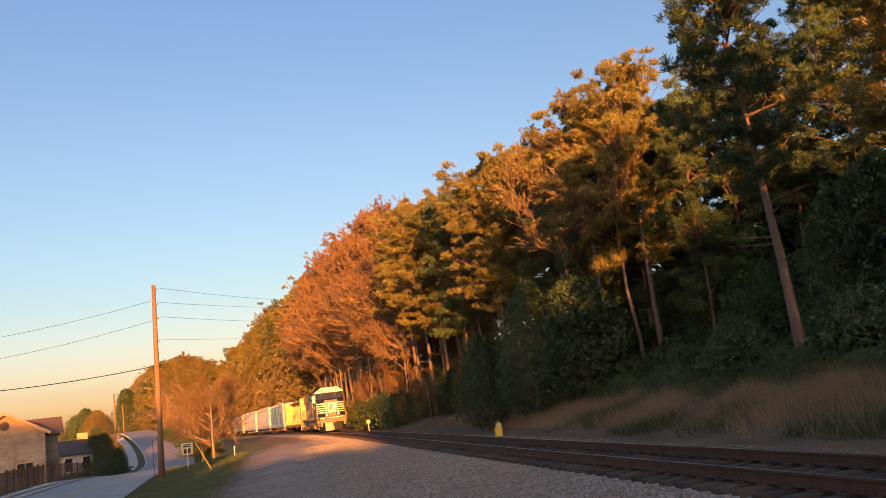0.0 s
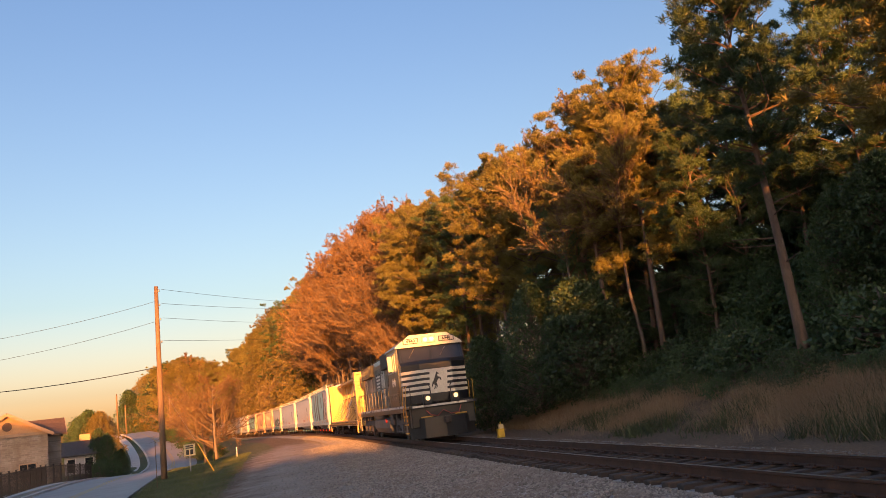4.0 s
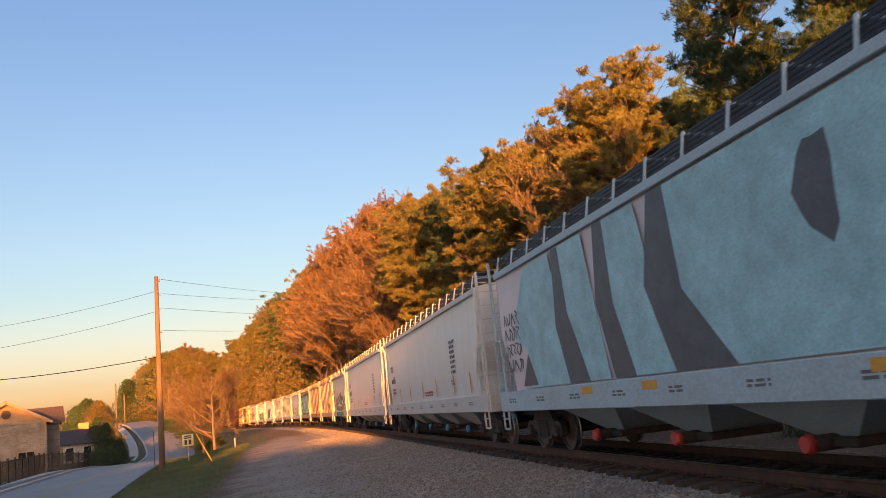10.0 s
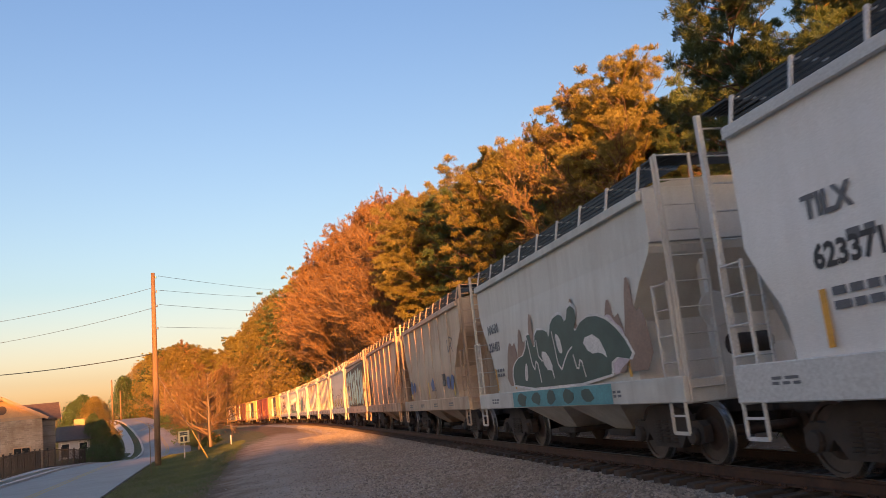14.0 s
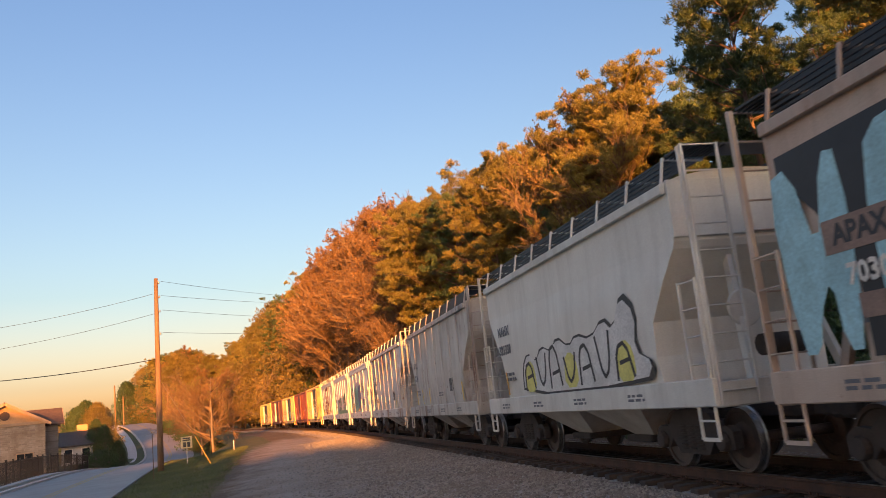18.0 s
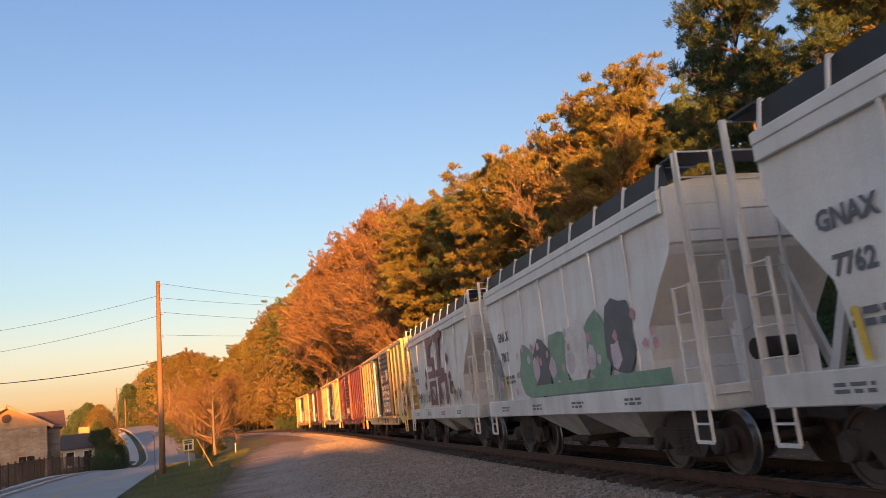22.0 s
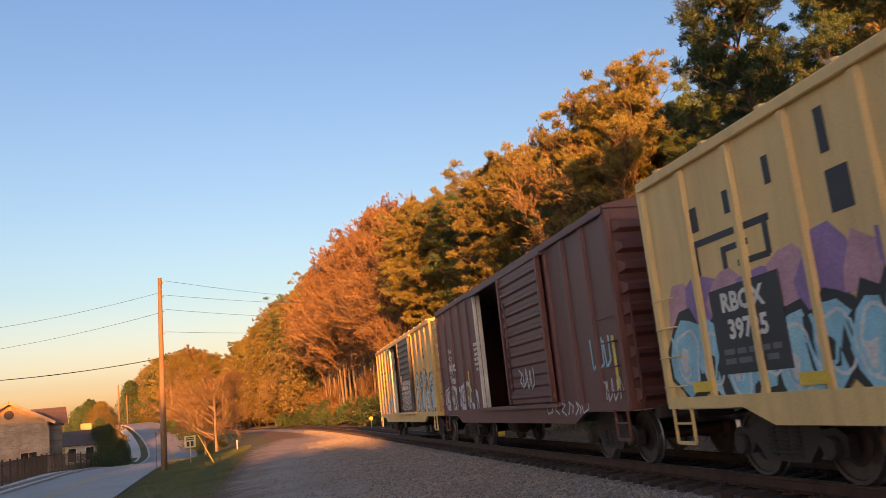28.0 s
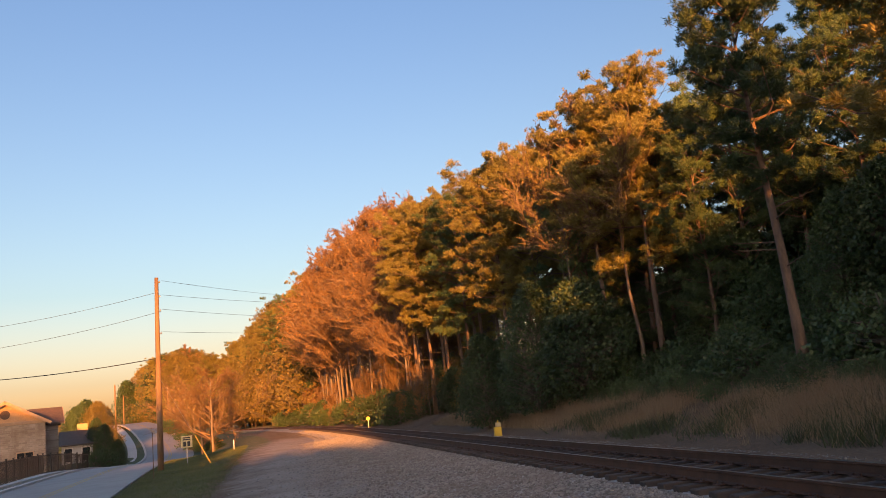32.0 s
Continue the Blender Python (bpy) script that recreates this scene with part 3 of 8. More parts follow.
def leafy(seed, h, wide, low=0.05, leaves=None, label="dense dark evergreen tree", count=3400, per=6, size=0.15, name="evergreen_tree", point=0.5, girth=0.14):
    """A broad-leaved evergreen: clumps of leaves over limbs, denser outside, with an uneven outline."""
    rng = np.random.default_rng(seed)
    t, line = tree_base(name, label, rng, h * 0.9, girth, BARK_GREY, 0.04)
    bumps = rng.uniform(0.7, 1.2, (9, 9))
    seg, centres = [], []
    for i in range(count):
        q = rng.uniform(0, 1) ** 0.85
        ang = rng.uniform(0, math.tau)
        r = wide * (math.sin(min(1.0, q * 3 + 0.25) * math.pi / 2)) * (1 - point * q) * math.sqrt(max(0.0, 1 - q ** 4))
        r *= bumps[int(q * 8.9)][int(ang / math.tau * 8.9)]
        rr = r * (1 - 0.55 * rng.uniform(0, 1) ** 2)
        z = h * (low + (1 - low) * q)
        c = along(line, min(0.98, z / h))
        p = c + np.array([rr * math.cos(ang), rr * math.sin(ang), 0]) + rng.normal(0, 0.12, 3)
        centres.append(p)
        if i % 12 == 0:
            seg.append((along(line, max(0.05, min(0.95, z / h - 0.12))), p, 0.035, 0.008))
    v, f = sticks(seg)
    tagged(from_arrays("branching", v, f, BARK_GREY, t), kind="stuff")
    v, f = sprays(np.array(centres), size, per, rng, 0.3)
    from_arrays("crown", v, f, leaves or LEAVES, t)
    return t


def bare(seed, h, wide, leaves=None, label="bare deciduous tree with fine upright twigs", name="bare_tree", girth=0.11, keep=0.0, fork=0.25, up=0.9, orders=(20, 9, 9), size=0.13):
    """A leafless tree: limbs that fork twice into fine twigs, with a few brown leaves left on them."""
    rng = np.random.default_rng(seed)
    t, line = tree_base(name, label, rng, h * 0.92, girth, BARK_GREY, 0.05)
    seg, centres = [], []
    for i in range(orders[0]):
        k = fork + (0.97 - fork) * (i + rng.uniform(0, 1)) / orders[0]
        a = along(line, k)
        ang = rng.uniform(0, math.tau)
        d = np.array([math.cos(ang), math.sin(ang), up * rng.uniform(0.6, 1.4)])
        d /= np.linalg.norm(d)
        ln = wide * rng.uniform(0.7, 1.2) * (1.3 - 1.0 * k)
        m = a + d * ln * 0.5 + rng.normal(0, 0.12, 3)
        b = m + (d + np.array([0, 0, 0.35])) * ln * 0.5
        seg += [(a, m, girth * 0.34, girth * 0.22), (m, b, girth * 0.22, 0.015)]
        for j in range(orders[1]):
            f = rng.uniform(0.25, 1.0)
            p = a + (m - a) * f * 2 if f < 0.5 else m + (b - m) * (f * 2 - 1)
            e = d + rng.normal(0, 0.55, 3) + np.array([0, 0, 0.35])
            e /= np.linalg.norm(e)
            l2 = ln * rng.uniform(0.25, 0.5)
            c = p + e * l2
            seg.append((p, c, 0.022, 0.012))
            for n in range(orders[2]):
                g = e + rng.normal(0, 0.5, 3) + np.array([0, 0, 0.2])
                g /= np.linalg.norm(g)
                o = p + e * l2 * rng.uniform(0.2, 1.0)
                tip = o + g * l2 * rng.uniform(0.4, 0.8)
                seg.append((o, tip, 0.017, 0.009))
                if rng.uniform() < keep:
                    centres.append(o + (tip - o) * rng.uniform(0.4, 1.0))
    v, f = sticks(seg, 3)
    tagged(from_arrays("branching", v, f, TWIGS, t), kind="stuff")
    if centres:
        v, f = sprays(np.array(centres), size, 5, rng, 0.3)
        from_arrays("crown", v, f, leaves or LEAVES_RUSSET, t)
    return t


def placed(ob, x, y, turn, scale=1.0, first=False, label="", sink=0.0):
    if not first:  # a copy takes over the scale of the tree that it is made from
        scale /= ob.scale[0]
    m = Matrix.LocRotScale((x, y, ground_at(x, y) - 0.05 - sink), Euler((0, 0, turn)), (scale, scale, scale))
    if first:
        ob.matrix_basis = m
    else:
        ob = copy_thing(ob, m)
    if label:
        ob["label"] = label
    return ob


_r = random.Random(11)
PINES = [pine(20 + i, h, c, w, nd) for i, (h, c, w, nd) in enumerate(((17, 0.34, 3.4, 0.18), (19, 0.46, 3.0, 0.19), (16, 0.2, 3.4, 0.17), (18, 0.4, 2.8, 0.16), (15, 0.16, 3.0, 0.16)))]
# pines for the sunlit stretches, with the golden light in their needle colour
SUNLIT_PINES = [pine(40 + i, h, c, w, 0.18, NEEDLES_SUNLIT, "pine with low-sun gold put into its needle colour", pads=4) for i, (h, c, w) in enumerate(((18, 0.42, 3.7), (17, 0.38, 3.5), (16, 0.46, 3.6)))]
GREENS = [leafy(60 + i, h, w) for i, (h, w) in enumerate(((7.5, 2.6), (5.5, 2.4), (9.5, 2.8)))]
# narrow trees that stay out of view, added only to block the sun
SCREENS = [leafy(64 + i, h, w, 0.05, None, "tall narrow evergreen, unseen, added to cast shade", 2600, 6, 0.26, "evergreen_tree", 0.35) for i, (h, w) in enumerate(((12.0, 1.45), (11.0, 1.3)))]
SHRUBS = [leafy(70 + i, h, w, 0.0, None, "low dark evergreen shrub at the wood's edge", 900, 6, 0.12, "shrub", 0.25, 0.05) for i, (h, w) in enumerate(((1.6, 1.4), (2.6, 1.7)))]
BARES = [bare(80 + i, h, w, keep=k) for i, (h, w, k) in enumerate(((17, 3.0, 0.1), (19, 3.0, 0.05), (15, 3.4, 0.6), (13, 3.4, 0.8)))]
RUSSETS = [bare(90 + i, h, w, None, "sparse tree with russet autumn leaves", "autumn_tree", keep=1.3, orders=(22, 11, 9)) for i, (h, w) in enumerate(((16, 3.8), (12, 3.6)))]
GOLD_OAKS = [bare(95, 16, 4.2, LEAVES_GOLD, "oak with sparse golden leaves at its top", "autumn_tree", keep=1.3, fork=0.45, orders=(24, 11, 9))]
GOLDENS = [leafy(75 + i, h, w, 0.04, LEAVES_GOLD, "dense tree with golden-green autumn leaves", 4200, 6, 0.14, "autumn_tree", 0.35) for i, (h, w) in enumerate(((9.0, 3.4), (11.0, 3.6)))]
_used = set()
_tall = {}


def tallness(ob):
    """The height of a tree as built."""
    if ob.name not in _tall:
        top = 0.0
        for c in ob.children:
            co = np.empty(len(c.data.vertices) * 3, np.float32)
            c.data.vertices.foreach_get("co", co)
            top = max(top, float(np.percentile(co[2::3], 99.7)))
        _tall[ob.name] = top
    return _tall[ob.name]


def grow(kind, x, y, tall=None, label="", sink=0.0):
    """One more tree of a kind at a place, scaled to a height."""
    pick = _r.randrange(len(kind))
    ob = kind[pick]
    first = ob.name not in _used
    _used.add(ob.name)
    own = tallness(ob)
    return placed(ob, x, y, _r.uniform(0, 6.28), (tall / own) if tall else _r.uniform(0.88, 1.12), first, label, sink)


SKY_AZ = [-29.5, -27.0, -26.0, -24.7, -23.0, -21.6, -19.8, -18.3, -17.2, -15.7, -14.2, -13.0, -12.1, -10.9, -10.0, -8.7, -7.7, -6.4, -5.1, -4.3, -3.7, -1.2, -0.5, 2.4, 3.9, 7.5, 8.4, 10.4, 13.6, 14.9, 16.9, 19.3, 21.3, 24.0, 33.2]
SKY_TAN = [0.04, 0.04, 0.03, 0.034, 0.056, 0.076, 0.092, 0.098, 0.092, 0.094, 0.106, 0.125, 0.15, 0.157, 0.177, 0.204, 0.232, 0.249, 0.272, 0.276, 0.258, 0.264, 0.281, 0.275, 0.302, 0.304, 0.325, 0.342, 0.381, 0.384, 0.362, 0.4, 0.43, 0.44, 0.52]


def roof_line(x, y):
    """How tall a tree at a place may grow to reach the wood's outline."""
    d = math.hypot(x, y)
    return d * float(np.interp(math.degrees(math.atan2(x, y)), SKY_AZ, SKY_TAN)) + 1.44 - ground_at(x, y)


def skyline(az0, az1, every, d0, d1, kinds, low, high, beyond=0.0):
    """Trees side by side round the eye's horizon, at a distance between d0 and d1, clear of the track and the road."""
    az, k = az0, 0
    while az < az1:
        d = _r.uniform(d0, d1)
        x, y = d * math.sin(radians(az)), d * math.cos(radians(az))
        s, u = track_frame(np.array([x]), np.array([y]))
        k_road, v = road_frame(np.array([x]), np.array([y]))
        clear = math.hypot(x - ROAD_X[k_road[0]], y - ROAD_Y[k_road[0]])
        if (u[0] > beyond if beyond else abs(u[0]) > 5.0) and clear > 7.5:
            grow(kinds[k % len(kinds)], x, y, roof_line(x, y) * _r.uniform(low, high))
        az += every * _r.uniform(0.7, 1.3)
        k += 1


def wood(kinds, s0, s1, u0, u1, every, low, high, jitter=1.6):
    """A row of trees beside the track between two offsets, as shares of the wood's outline or, under 0, as heights in metres."""
    s, k = s0, 0
    while s < s1:
        p = on_line(s + _r.uniform(-jitter, jitter), _r.uniform(u0, u1))
        h = roof_line(p.x, p.y) * _r.uniform(low, high) if low > 0 else _r.uniform(-low, -high)
        grow(kinds[k % len(kinds)], p.x, p.y, min(h, 29.0))
        s += every
        k += 1


# the near wood on the bank, beyond the track
tall_pine = pine(7, 13.7, 0.5, 2.5, 0.2, None, "tall leaning pine with bare orange-brown trunk", 46, lean=0.02)
placed(tall_pine, 11.25, 26.4, 0.4, 1.0, True)
tall_pine.matrix_basis = tall_pine.matrix_basis @ Matrix.Rotation(radians(-0.4), 4, "Z") @ Matrix.Rotation(radians(-2.0), 4, "Y") @ Matrix.Rotation(radians(0.4), 4, "Z")
edge_pine = pine(8, 12.5, 0.5, 4.4, 0.2, NEEDLES_SUNLIT, "pine at the wood's edge, sunlight put into its boughs' colour", 26, 5, lean=0.02, tufts=22)
placed(edge_pine, 12.2, 18.6, 0.9, 1.0, True)
skyline(24.5, 42, 3.2, 33, 44, (PINES,), 0.8, 0.95)
skyline(14, 40, 4.5, 40, 52, (PINES,), 0.75, 0.9)
wood((GREENS,), 4, 48, 13.5, 16.0, 2.2, -4.5, -8.0)
wood((GREENS,), 4, 60, 17.0, 22.0, 2.4, -6.5, -11.0)
wood((SHRUBS,), 5, 40, 8.4, 9.8, 1.0, -0.6, -1.3, 0.6)
wood((SHRUBS,), 5, 62, 10.4, 13.0, 1.2, -1.2, -2.6, 0.8)
grow(GREENS[2:], 4.2, 44.0, 7.4)
grow(GREENS, 6.6, 42.0, 6.5)
grow(GREENS, 1.6, 47.5, 5.5)
wood((GREENS,), 46, 74, 8.5, 12.0, 1.8, -3.0, -5.5)
skyline(15.5, 22, 2.0, 38, 46, (PINES,), 0.8, 0.93)
skyline(9.0, 15.5, 1.6, 42, 46, (GOLD_OAKS, SUNLIT_PINES), 0.97, 1.03)
skyline(8.5, 16.0, 1.5, 47, 56, (PINES,), 0.78, 0.92)
skyline(-1.6, 9.2, 1.15, 56, 64, (SUNLIT_PINES,), 0.95, 1.02, 9.0)
skyline(-3.2, 9.2, 1.4, 68, 76, (SUNLIT_PINES, PINES[:2]), 0.84, 0.95, 7.0)
skyline(-3.8, 2.0, 1.2, 76, 84, (SUNLIT_PINES,), 0.92, 1.0, 7.0)
# the wood further along: bare and russet trees close to the line, then pines
wood((BARES[:2], RUSSETS, BARES[2:]), 84, 150, 6.8, 9.5, 1.7, 0.72, 0.95)
wood((BARES[:2], BARES[:2], RUSSETS), 88, 160, 9.5, 15.0, 1.8, 0.86, 1.02)
wood((SUNLIT_PINES, GOLDENS), 84, 120, 13.0, 19.0, 3.5, 0.6, 0.8)
wood((RUSSETS, GOLDENS, GREENS), 62, 90, 7.5, 12.0, 2.4, -3.0, -6.0)
wood((RUSSETS, RUSSETS, SHRUBS), 74, 190, 5.2, 7.0, 1.5, -1.6, -4.0)
wood((RUSSETS,), 90, 200, 7.0, 11.0, 2.0, -4.0, -7.5)
wood((SUNLIT_PINES, PINES, GOLDENS), 160, 250, 7.0, 13.0, 2.6, 0.8, 0.98)
wood((PINES, SUNLIT_PINES), 170, 290, 13.0, 22.0, 3.2, 0.88, 1.02)
skyline(-16.8, -12.0, 0.55, 262, 285, (GOLDENS, SUNLIT_PINES), 0.85, 1.0, 7.0)
skyline(-17.4, -13.0, 0.5, 240, 262, (RUSSETS, GOLDENS), 0.3, 0.55, 7.0)


# ---- beside the road ----
def pole_and_wires():
    x, y = -18.15, 49.2
    z0 = ground_at(x, y)
    t = thing("utility_pole", "weathered wooden utility pole carrying several wires", "utility pole", m=pose(x, y, z0))
    bm = bmesh.new()
    tube(bm, [(0, 0, -0.5), (0.06, 0, 4), (0.1, 0.02, 8), (0.17, 0, 11.7)], [0.19, 0.165, 0.14, 0.115], 14)
    part("shaft", bm, POLE_WOOD, t)
    for h in (11.35, 10.45, 9.55, 8.15):
        bm = bmesh.new()
        tube(bm, [(0.05, 0, h), (0.3, 0.08, h + 0.05)], 0.02, 6)
        tube(bm, [(0.3, 0.08, h + 0.02), (0.32, 0.085, h + 0.16)], [0.05, 0.035], 8)
        part("insulator", bm, STEEL, t)
    bm = bmesh.new()
    tube(bm, [(0.17, -0.05, 0), (0.16, -0.05, 5.4)], 0.02, 6)
    part("ground_wire", bm, CABLE, t)
    bm = bmesh.new()
    tube(bm, [(0.05, -0.1, 5.7), (3.6, -1.6, 0.1)], 0.008, 5)
    guy = part("guy_wire", bm, STEEL, t)
    bm = bmesh.new()
    tube(bm, [(2.5, -1.11, 1.85), (3.6, -1.6, 0.0)], 0.028, 8)
    part("guard", bm, YELLOW_PAINT, guy, "yellow plastic guy guard")
    return x, y, z0


def wire(a, b, sag, r, label):
    pts = [Vector(a).lerp(Vector(b), k / 24) - Vector((0, 0, 4 * sag * (k / 24) * (1 - k / 24))) for k in range(25)]
    bm = bmesh.new()
    tube(bm, pts, r, 5)
    tagged(part("overhead_wire", bm, CABLE), label, "wire", "wires on the pole")


_px, _py, _pz = pole_and_wires()
def sightline(az, tan, d):
    """A place d metres off in a direction from the eye."""
    return (d * math.sin(radians(az)), d * math.cos(radians(az)), EYE.z + d * tan)


for _h, _t in ((11.35, 0.142), (10.45, 0.136), (9.55, 0.1185), (8.15, 0.1025)):
    wire((_px + 0.45, _py + 0.08, _pz + _h + 0.15), sightline(-8.6, _t, 108.0), 0.25, 0.011, "thin dark overhead wire")
for _h, _t, _r1 in ((10.75, 0.119, 0.011), (9.5, 0.0965, 0.011), (6.7, 0.077, 0.026)):
    wire((_px, _py, _pz + _h), sightline(-36.5, _t, 62.0), 0.45, _r1, "dark overhead wire crossing the road")


def road_sign():
    x, y = -18.35, 54.6
    t = thing("speed_sign", "small square pale road sign on a thin post", "road sign", m=pose(x, y, ground_at(x, y), 0, 0, 18))
    bm = bmesh.new()
    box(bm, -0.035, 0.035, -0.02, 0.02, -0.3, 1.7)
    part("post", bm, STEEL, t)
    bm = bmesh.new()
    box(bm, -0.36, 0.36, -0.045, -0.025, 1.02, 1.78, 0.008)
    p = part("plate", bm, SIGN_FACE, t)
    for i, (a, b, c, d) in enumerate(((-0.24, 0.24, 1.62, 1.7), (-0.24, 0.24, 1.5, 1.58), (-0.22, -0.04, 1.1, 1.42), (0.04, 0.22, 1.1, 1.42))):
        bm = bmesh.new()
        box(bm, a, b, -0.049, -0.046, c, d)
        part("bar", bm, BLACK_PAINT, p)


SIGN_FACE = plain("pale_yellow_sign", (0.72, 0.62, 0.36), 0.5)
road_sign()


def stake(name, x, y, h, mat, label, r=0.03, category="post"):
    bm = bmesh.new()
    tube(bm, [(0, 0, -0.2), (0, 0, h * 0.96), (0, 0, h)], [r, r, r * 0.6], 8)
    ob = part(name, bm, mat)
    ob.matrix_basis = pose(x, y, ground_at(x, y))
    tagged(ob, label, category)


stake("marker_post", -17.75, 63.7, 0.75, WHITE_PAINT, "short white marker post in the grass", 0.045)
stake("wooden_stake", -15.6, 41.3, 2.3, POLE_WOOD, "thin pale wooden stake in the verge", 0.02)
stake("slender_post", -20.7, 67.6, 2.6, CABLE, "slender dark post on the grass bank", 0.03)
stake("far_pole", -74.5, 176.5, 10.2, POLE_WOOD, "distant brown wooden utility pole", 0.17, "utility pole")
stake("far_pole", -79.5, 193.0, 7.0, POLE_WOOD, "distant brown wooden utility pole", 0.15, "utility pole")
stake("far_pole", -63.5, 178.0, 8.5, POLE_WOOD, "distant brown wooden utility pole", 0.15, "utility pole")


def lineside_marker():
    p = on_line(84.5, 3.0)
    t = thing("lineside_marker", "small round yellow marker on a post by the track", "railway sign", m=pose(p.x, p.y, ground_at(p.x, p.y), 0, 0, 8))
    bm = bmesh.new()
    tube(bm, [(0, 0, -0.2), (0, 0, 0.9)], 0.035, 8)
    part("post", bm, WHITE_PAINT, t)
    bm = bmesh.new()
    disc(bm, (0, 1.0), 0.2, -0.05, -0.03, 20)
    part("plate", bm, YELLOW_PAINT, t)


def ground_marker():
    p = on_line(39.5, 3.3)
    t = thing("cable_marker", "yellow plastic cable marker with pale cap beside ballast", "marker", m=pose(p.x, p.y, ground_at(p.x, p.y), 0, 0, 12))
    bm = bmesh.new()
    box(bm, -0.17, 0.17, -0.12, 0.12, -0.1, 0.42, 0.02)
    part("body", bm, YELLOW_PAINT, t)
    bm = bmesh.new()
    box(bm, -0.08, 0.16, -0.1, 0.1, 0.42, 0.62, 0.02)
    part("cap", bm, CAP_CREAM, t)
    bm = bmesh.new()
    tube(bm, [(0.04, 0, 0.6), (0.04, 0, 0.74)], [0.05, 0.03], 8)
    part("knob", bm, YELLOW_PAINT, t)


CAP_CREAM = plain("cream_plastic", (0.68, 0.56, 0.32), 0.5)
lineside_marker()
ground_marker()

BRICKWORK, _bt, _bp = material("brown_brick", 0.9)
_bw = node(_bt, "ShaderNodeTexCoord").outputs["Object"]
_bm = node(_bt, "ShaderNodeMapping", {"Vector": _bw, "Rotation": (radians(90), 0, 0), "Scale": (1, 1, 1)}).outputs["Vector"]
_bk = node(_bt, "ShaderNodeTexBrick", {"Vector": _bm, "Color1": rgba((0.27, 0.22, 0.18)), "Color2": rgba((0.4, 0.34, 0.28)), "Mortar": rgba((0.4, 0.36, 0.31)), "Scale": 1.0, "Brick Width": 0.42, "Row Height": 0.16, "Mortar Size": 0.012})
_bt.links.new(blend(_bt, blotch(_bt, _bw, 0.8, 0.4, 0.7), _bk.outputs["Color"], (0.22, 0.17, 0.13)), _bp.inputs["Base Color"])
bumped(_bt, _bp, _bk.outputs["Fac"], 0.4, 0.02)
STUCCO = surface("cream_stucco", (0.5, 0.32, 0.18), (0.44, 0.28, 0.16), 1.0, 30.0, 0.85, 0, 0.2)
ROOF_TILE = surface("brown_shingle", (0.13, 0.085, 0.065), (0.09, 0.06, 0.05), 4.0, 20.0, 0.9, 0, 0.6)
TRIM = plain("brown_cream_trim", (0.42, 0.29, 0.19), 0.6)
SIDING = surface("pale_siding", (0.5, 0.5, 0.5), (0.42, 0.42, 0.43), 1.0, 20.0, 0.7, 0, 0.2, (1, 1, 8))
DARK_GLASS = glassy("dark_window_glass")
FENCE_BLACK = plain("black_fence_paint", (0.03, 0.026, 0.024), 0.5)


def house(name, label, m, w, d, wall, rise, mats, windows=(), over=0.5, door=None):
    """A house with its gable end towards -y: walls, gable, roof slopes, trims, windows."""
    t = thing(name, label, "building", m=m)
    bm = bmesh.new()
    box(bm, -w / 2, w / 2, 0, d, -1.5, wall)
    part("wall", bm, mats[0], t)
    bm = bmesh.new()
    prism(bm, [(-w / 2, wall), (w / 2, wall), (0, wall + rise)], 0.05, d - 0.05)
    part("gable", bm, mats[1], t)
    for sgn in (-1, 1):
        bm = bmesh.new()
        k = rise / (w / 2)
        o = [(0, wall + rise + 0.02), (sgn * (w / 2 + over), wall - over * k + 0.02), (sgn * (w / 2 + over), wall - over * k + 0.2), (0, wall + rise + 0.2)]
        prism(bm, o, -over, d + over)
        r = part("roof", bm, ROOF_TILE, t)
        bm = bmesh.new()
        beam(bm, (0, -over - 0.02, wall + rise + 0.06), (sgn * (w / 2 + over), -over - 0.02, wall - over * k + 0.06), 0.05, 0.26)
        part("rake_board", bm, TRIM, r)
    bm = bmesh.new()
    box(bm, -w / 2 - 0.1, w / 2 + 0.1, -0.12, -0.003, wall - 0.15, wall + 0.12, 0.01)
    part("string_course", bm, TRIM, t)
    bm = bmesh.new()
    disc(bm, (0, wall + rise * 0.45), 0.38, -0.03, 0.05, 20)
    part("round_vent", bm, ROOF_TILE, t)
    for x, z, ww, hh in windows:
        bm = bmesh.new()
        for a in ((x - ww / 2 - 0.08, x + ww / 2 + 0.08, z - 0.08, z), (x - ww / 2 - 0.08, x + ww / 2 + 0.08, z + hh, z + hh + 0.08), (x - ww / 2 - 0.08, x - ww / 2, z, z + hh), (x + ww / 2, x + ww / 2 + 0.08, z, z + hh), (x - 0.03, x + 0.03, z, z + hh)):
            box(bm, a[0], a[1], -0.06, 0.0, a[2], a[3])
        win = part("window", bm, TRIM, t)
        bm = bmesh.new()
        box(bm, x - ww / 2, x + ww / 2, -0.03, -0.004, z, z + hh)
        part("pane", bm, DARK_GLASS, win)
    return t


house("brick_building", "brown brick building with cream gable and shingle roof", pose(-38.9, 69.6, -0.6, 0, 0, 28.9), 6.2, 12.0, 4.05, 1.75, (BRICKWORK, STUCCO), ((-1.6, 1.0, 1.2, 1.4), (1.5, 0.4, 1.2, 1.1)), 0.45)
house("brick_wing", "low rear wing with brown shingle roof", pose(-39.4, 79.6, -0.6, 0, 0, 118.9), 6.0, 5.0, 4.0, 1.3, (BRICKWORK, STUCCO))


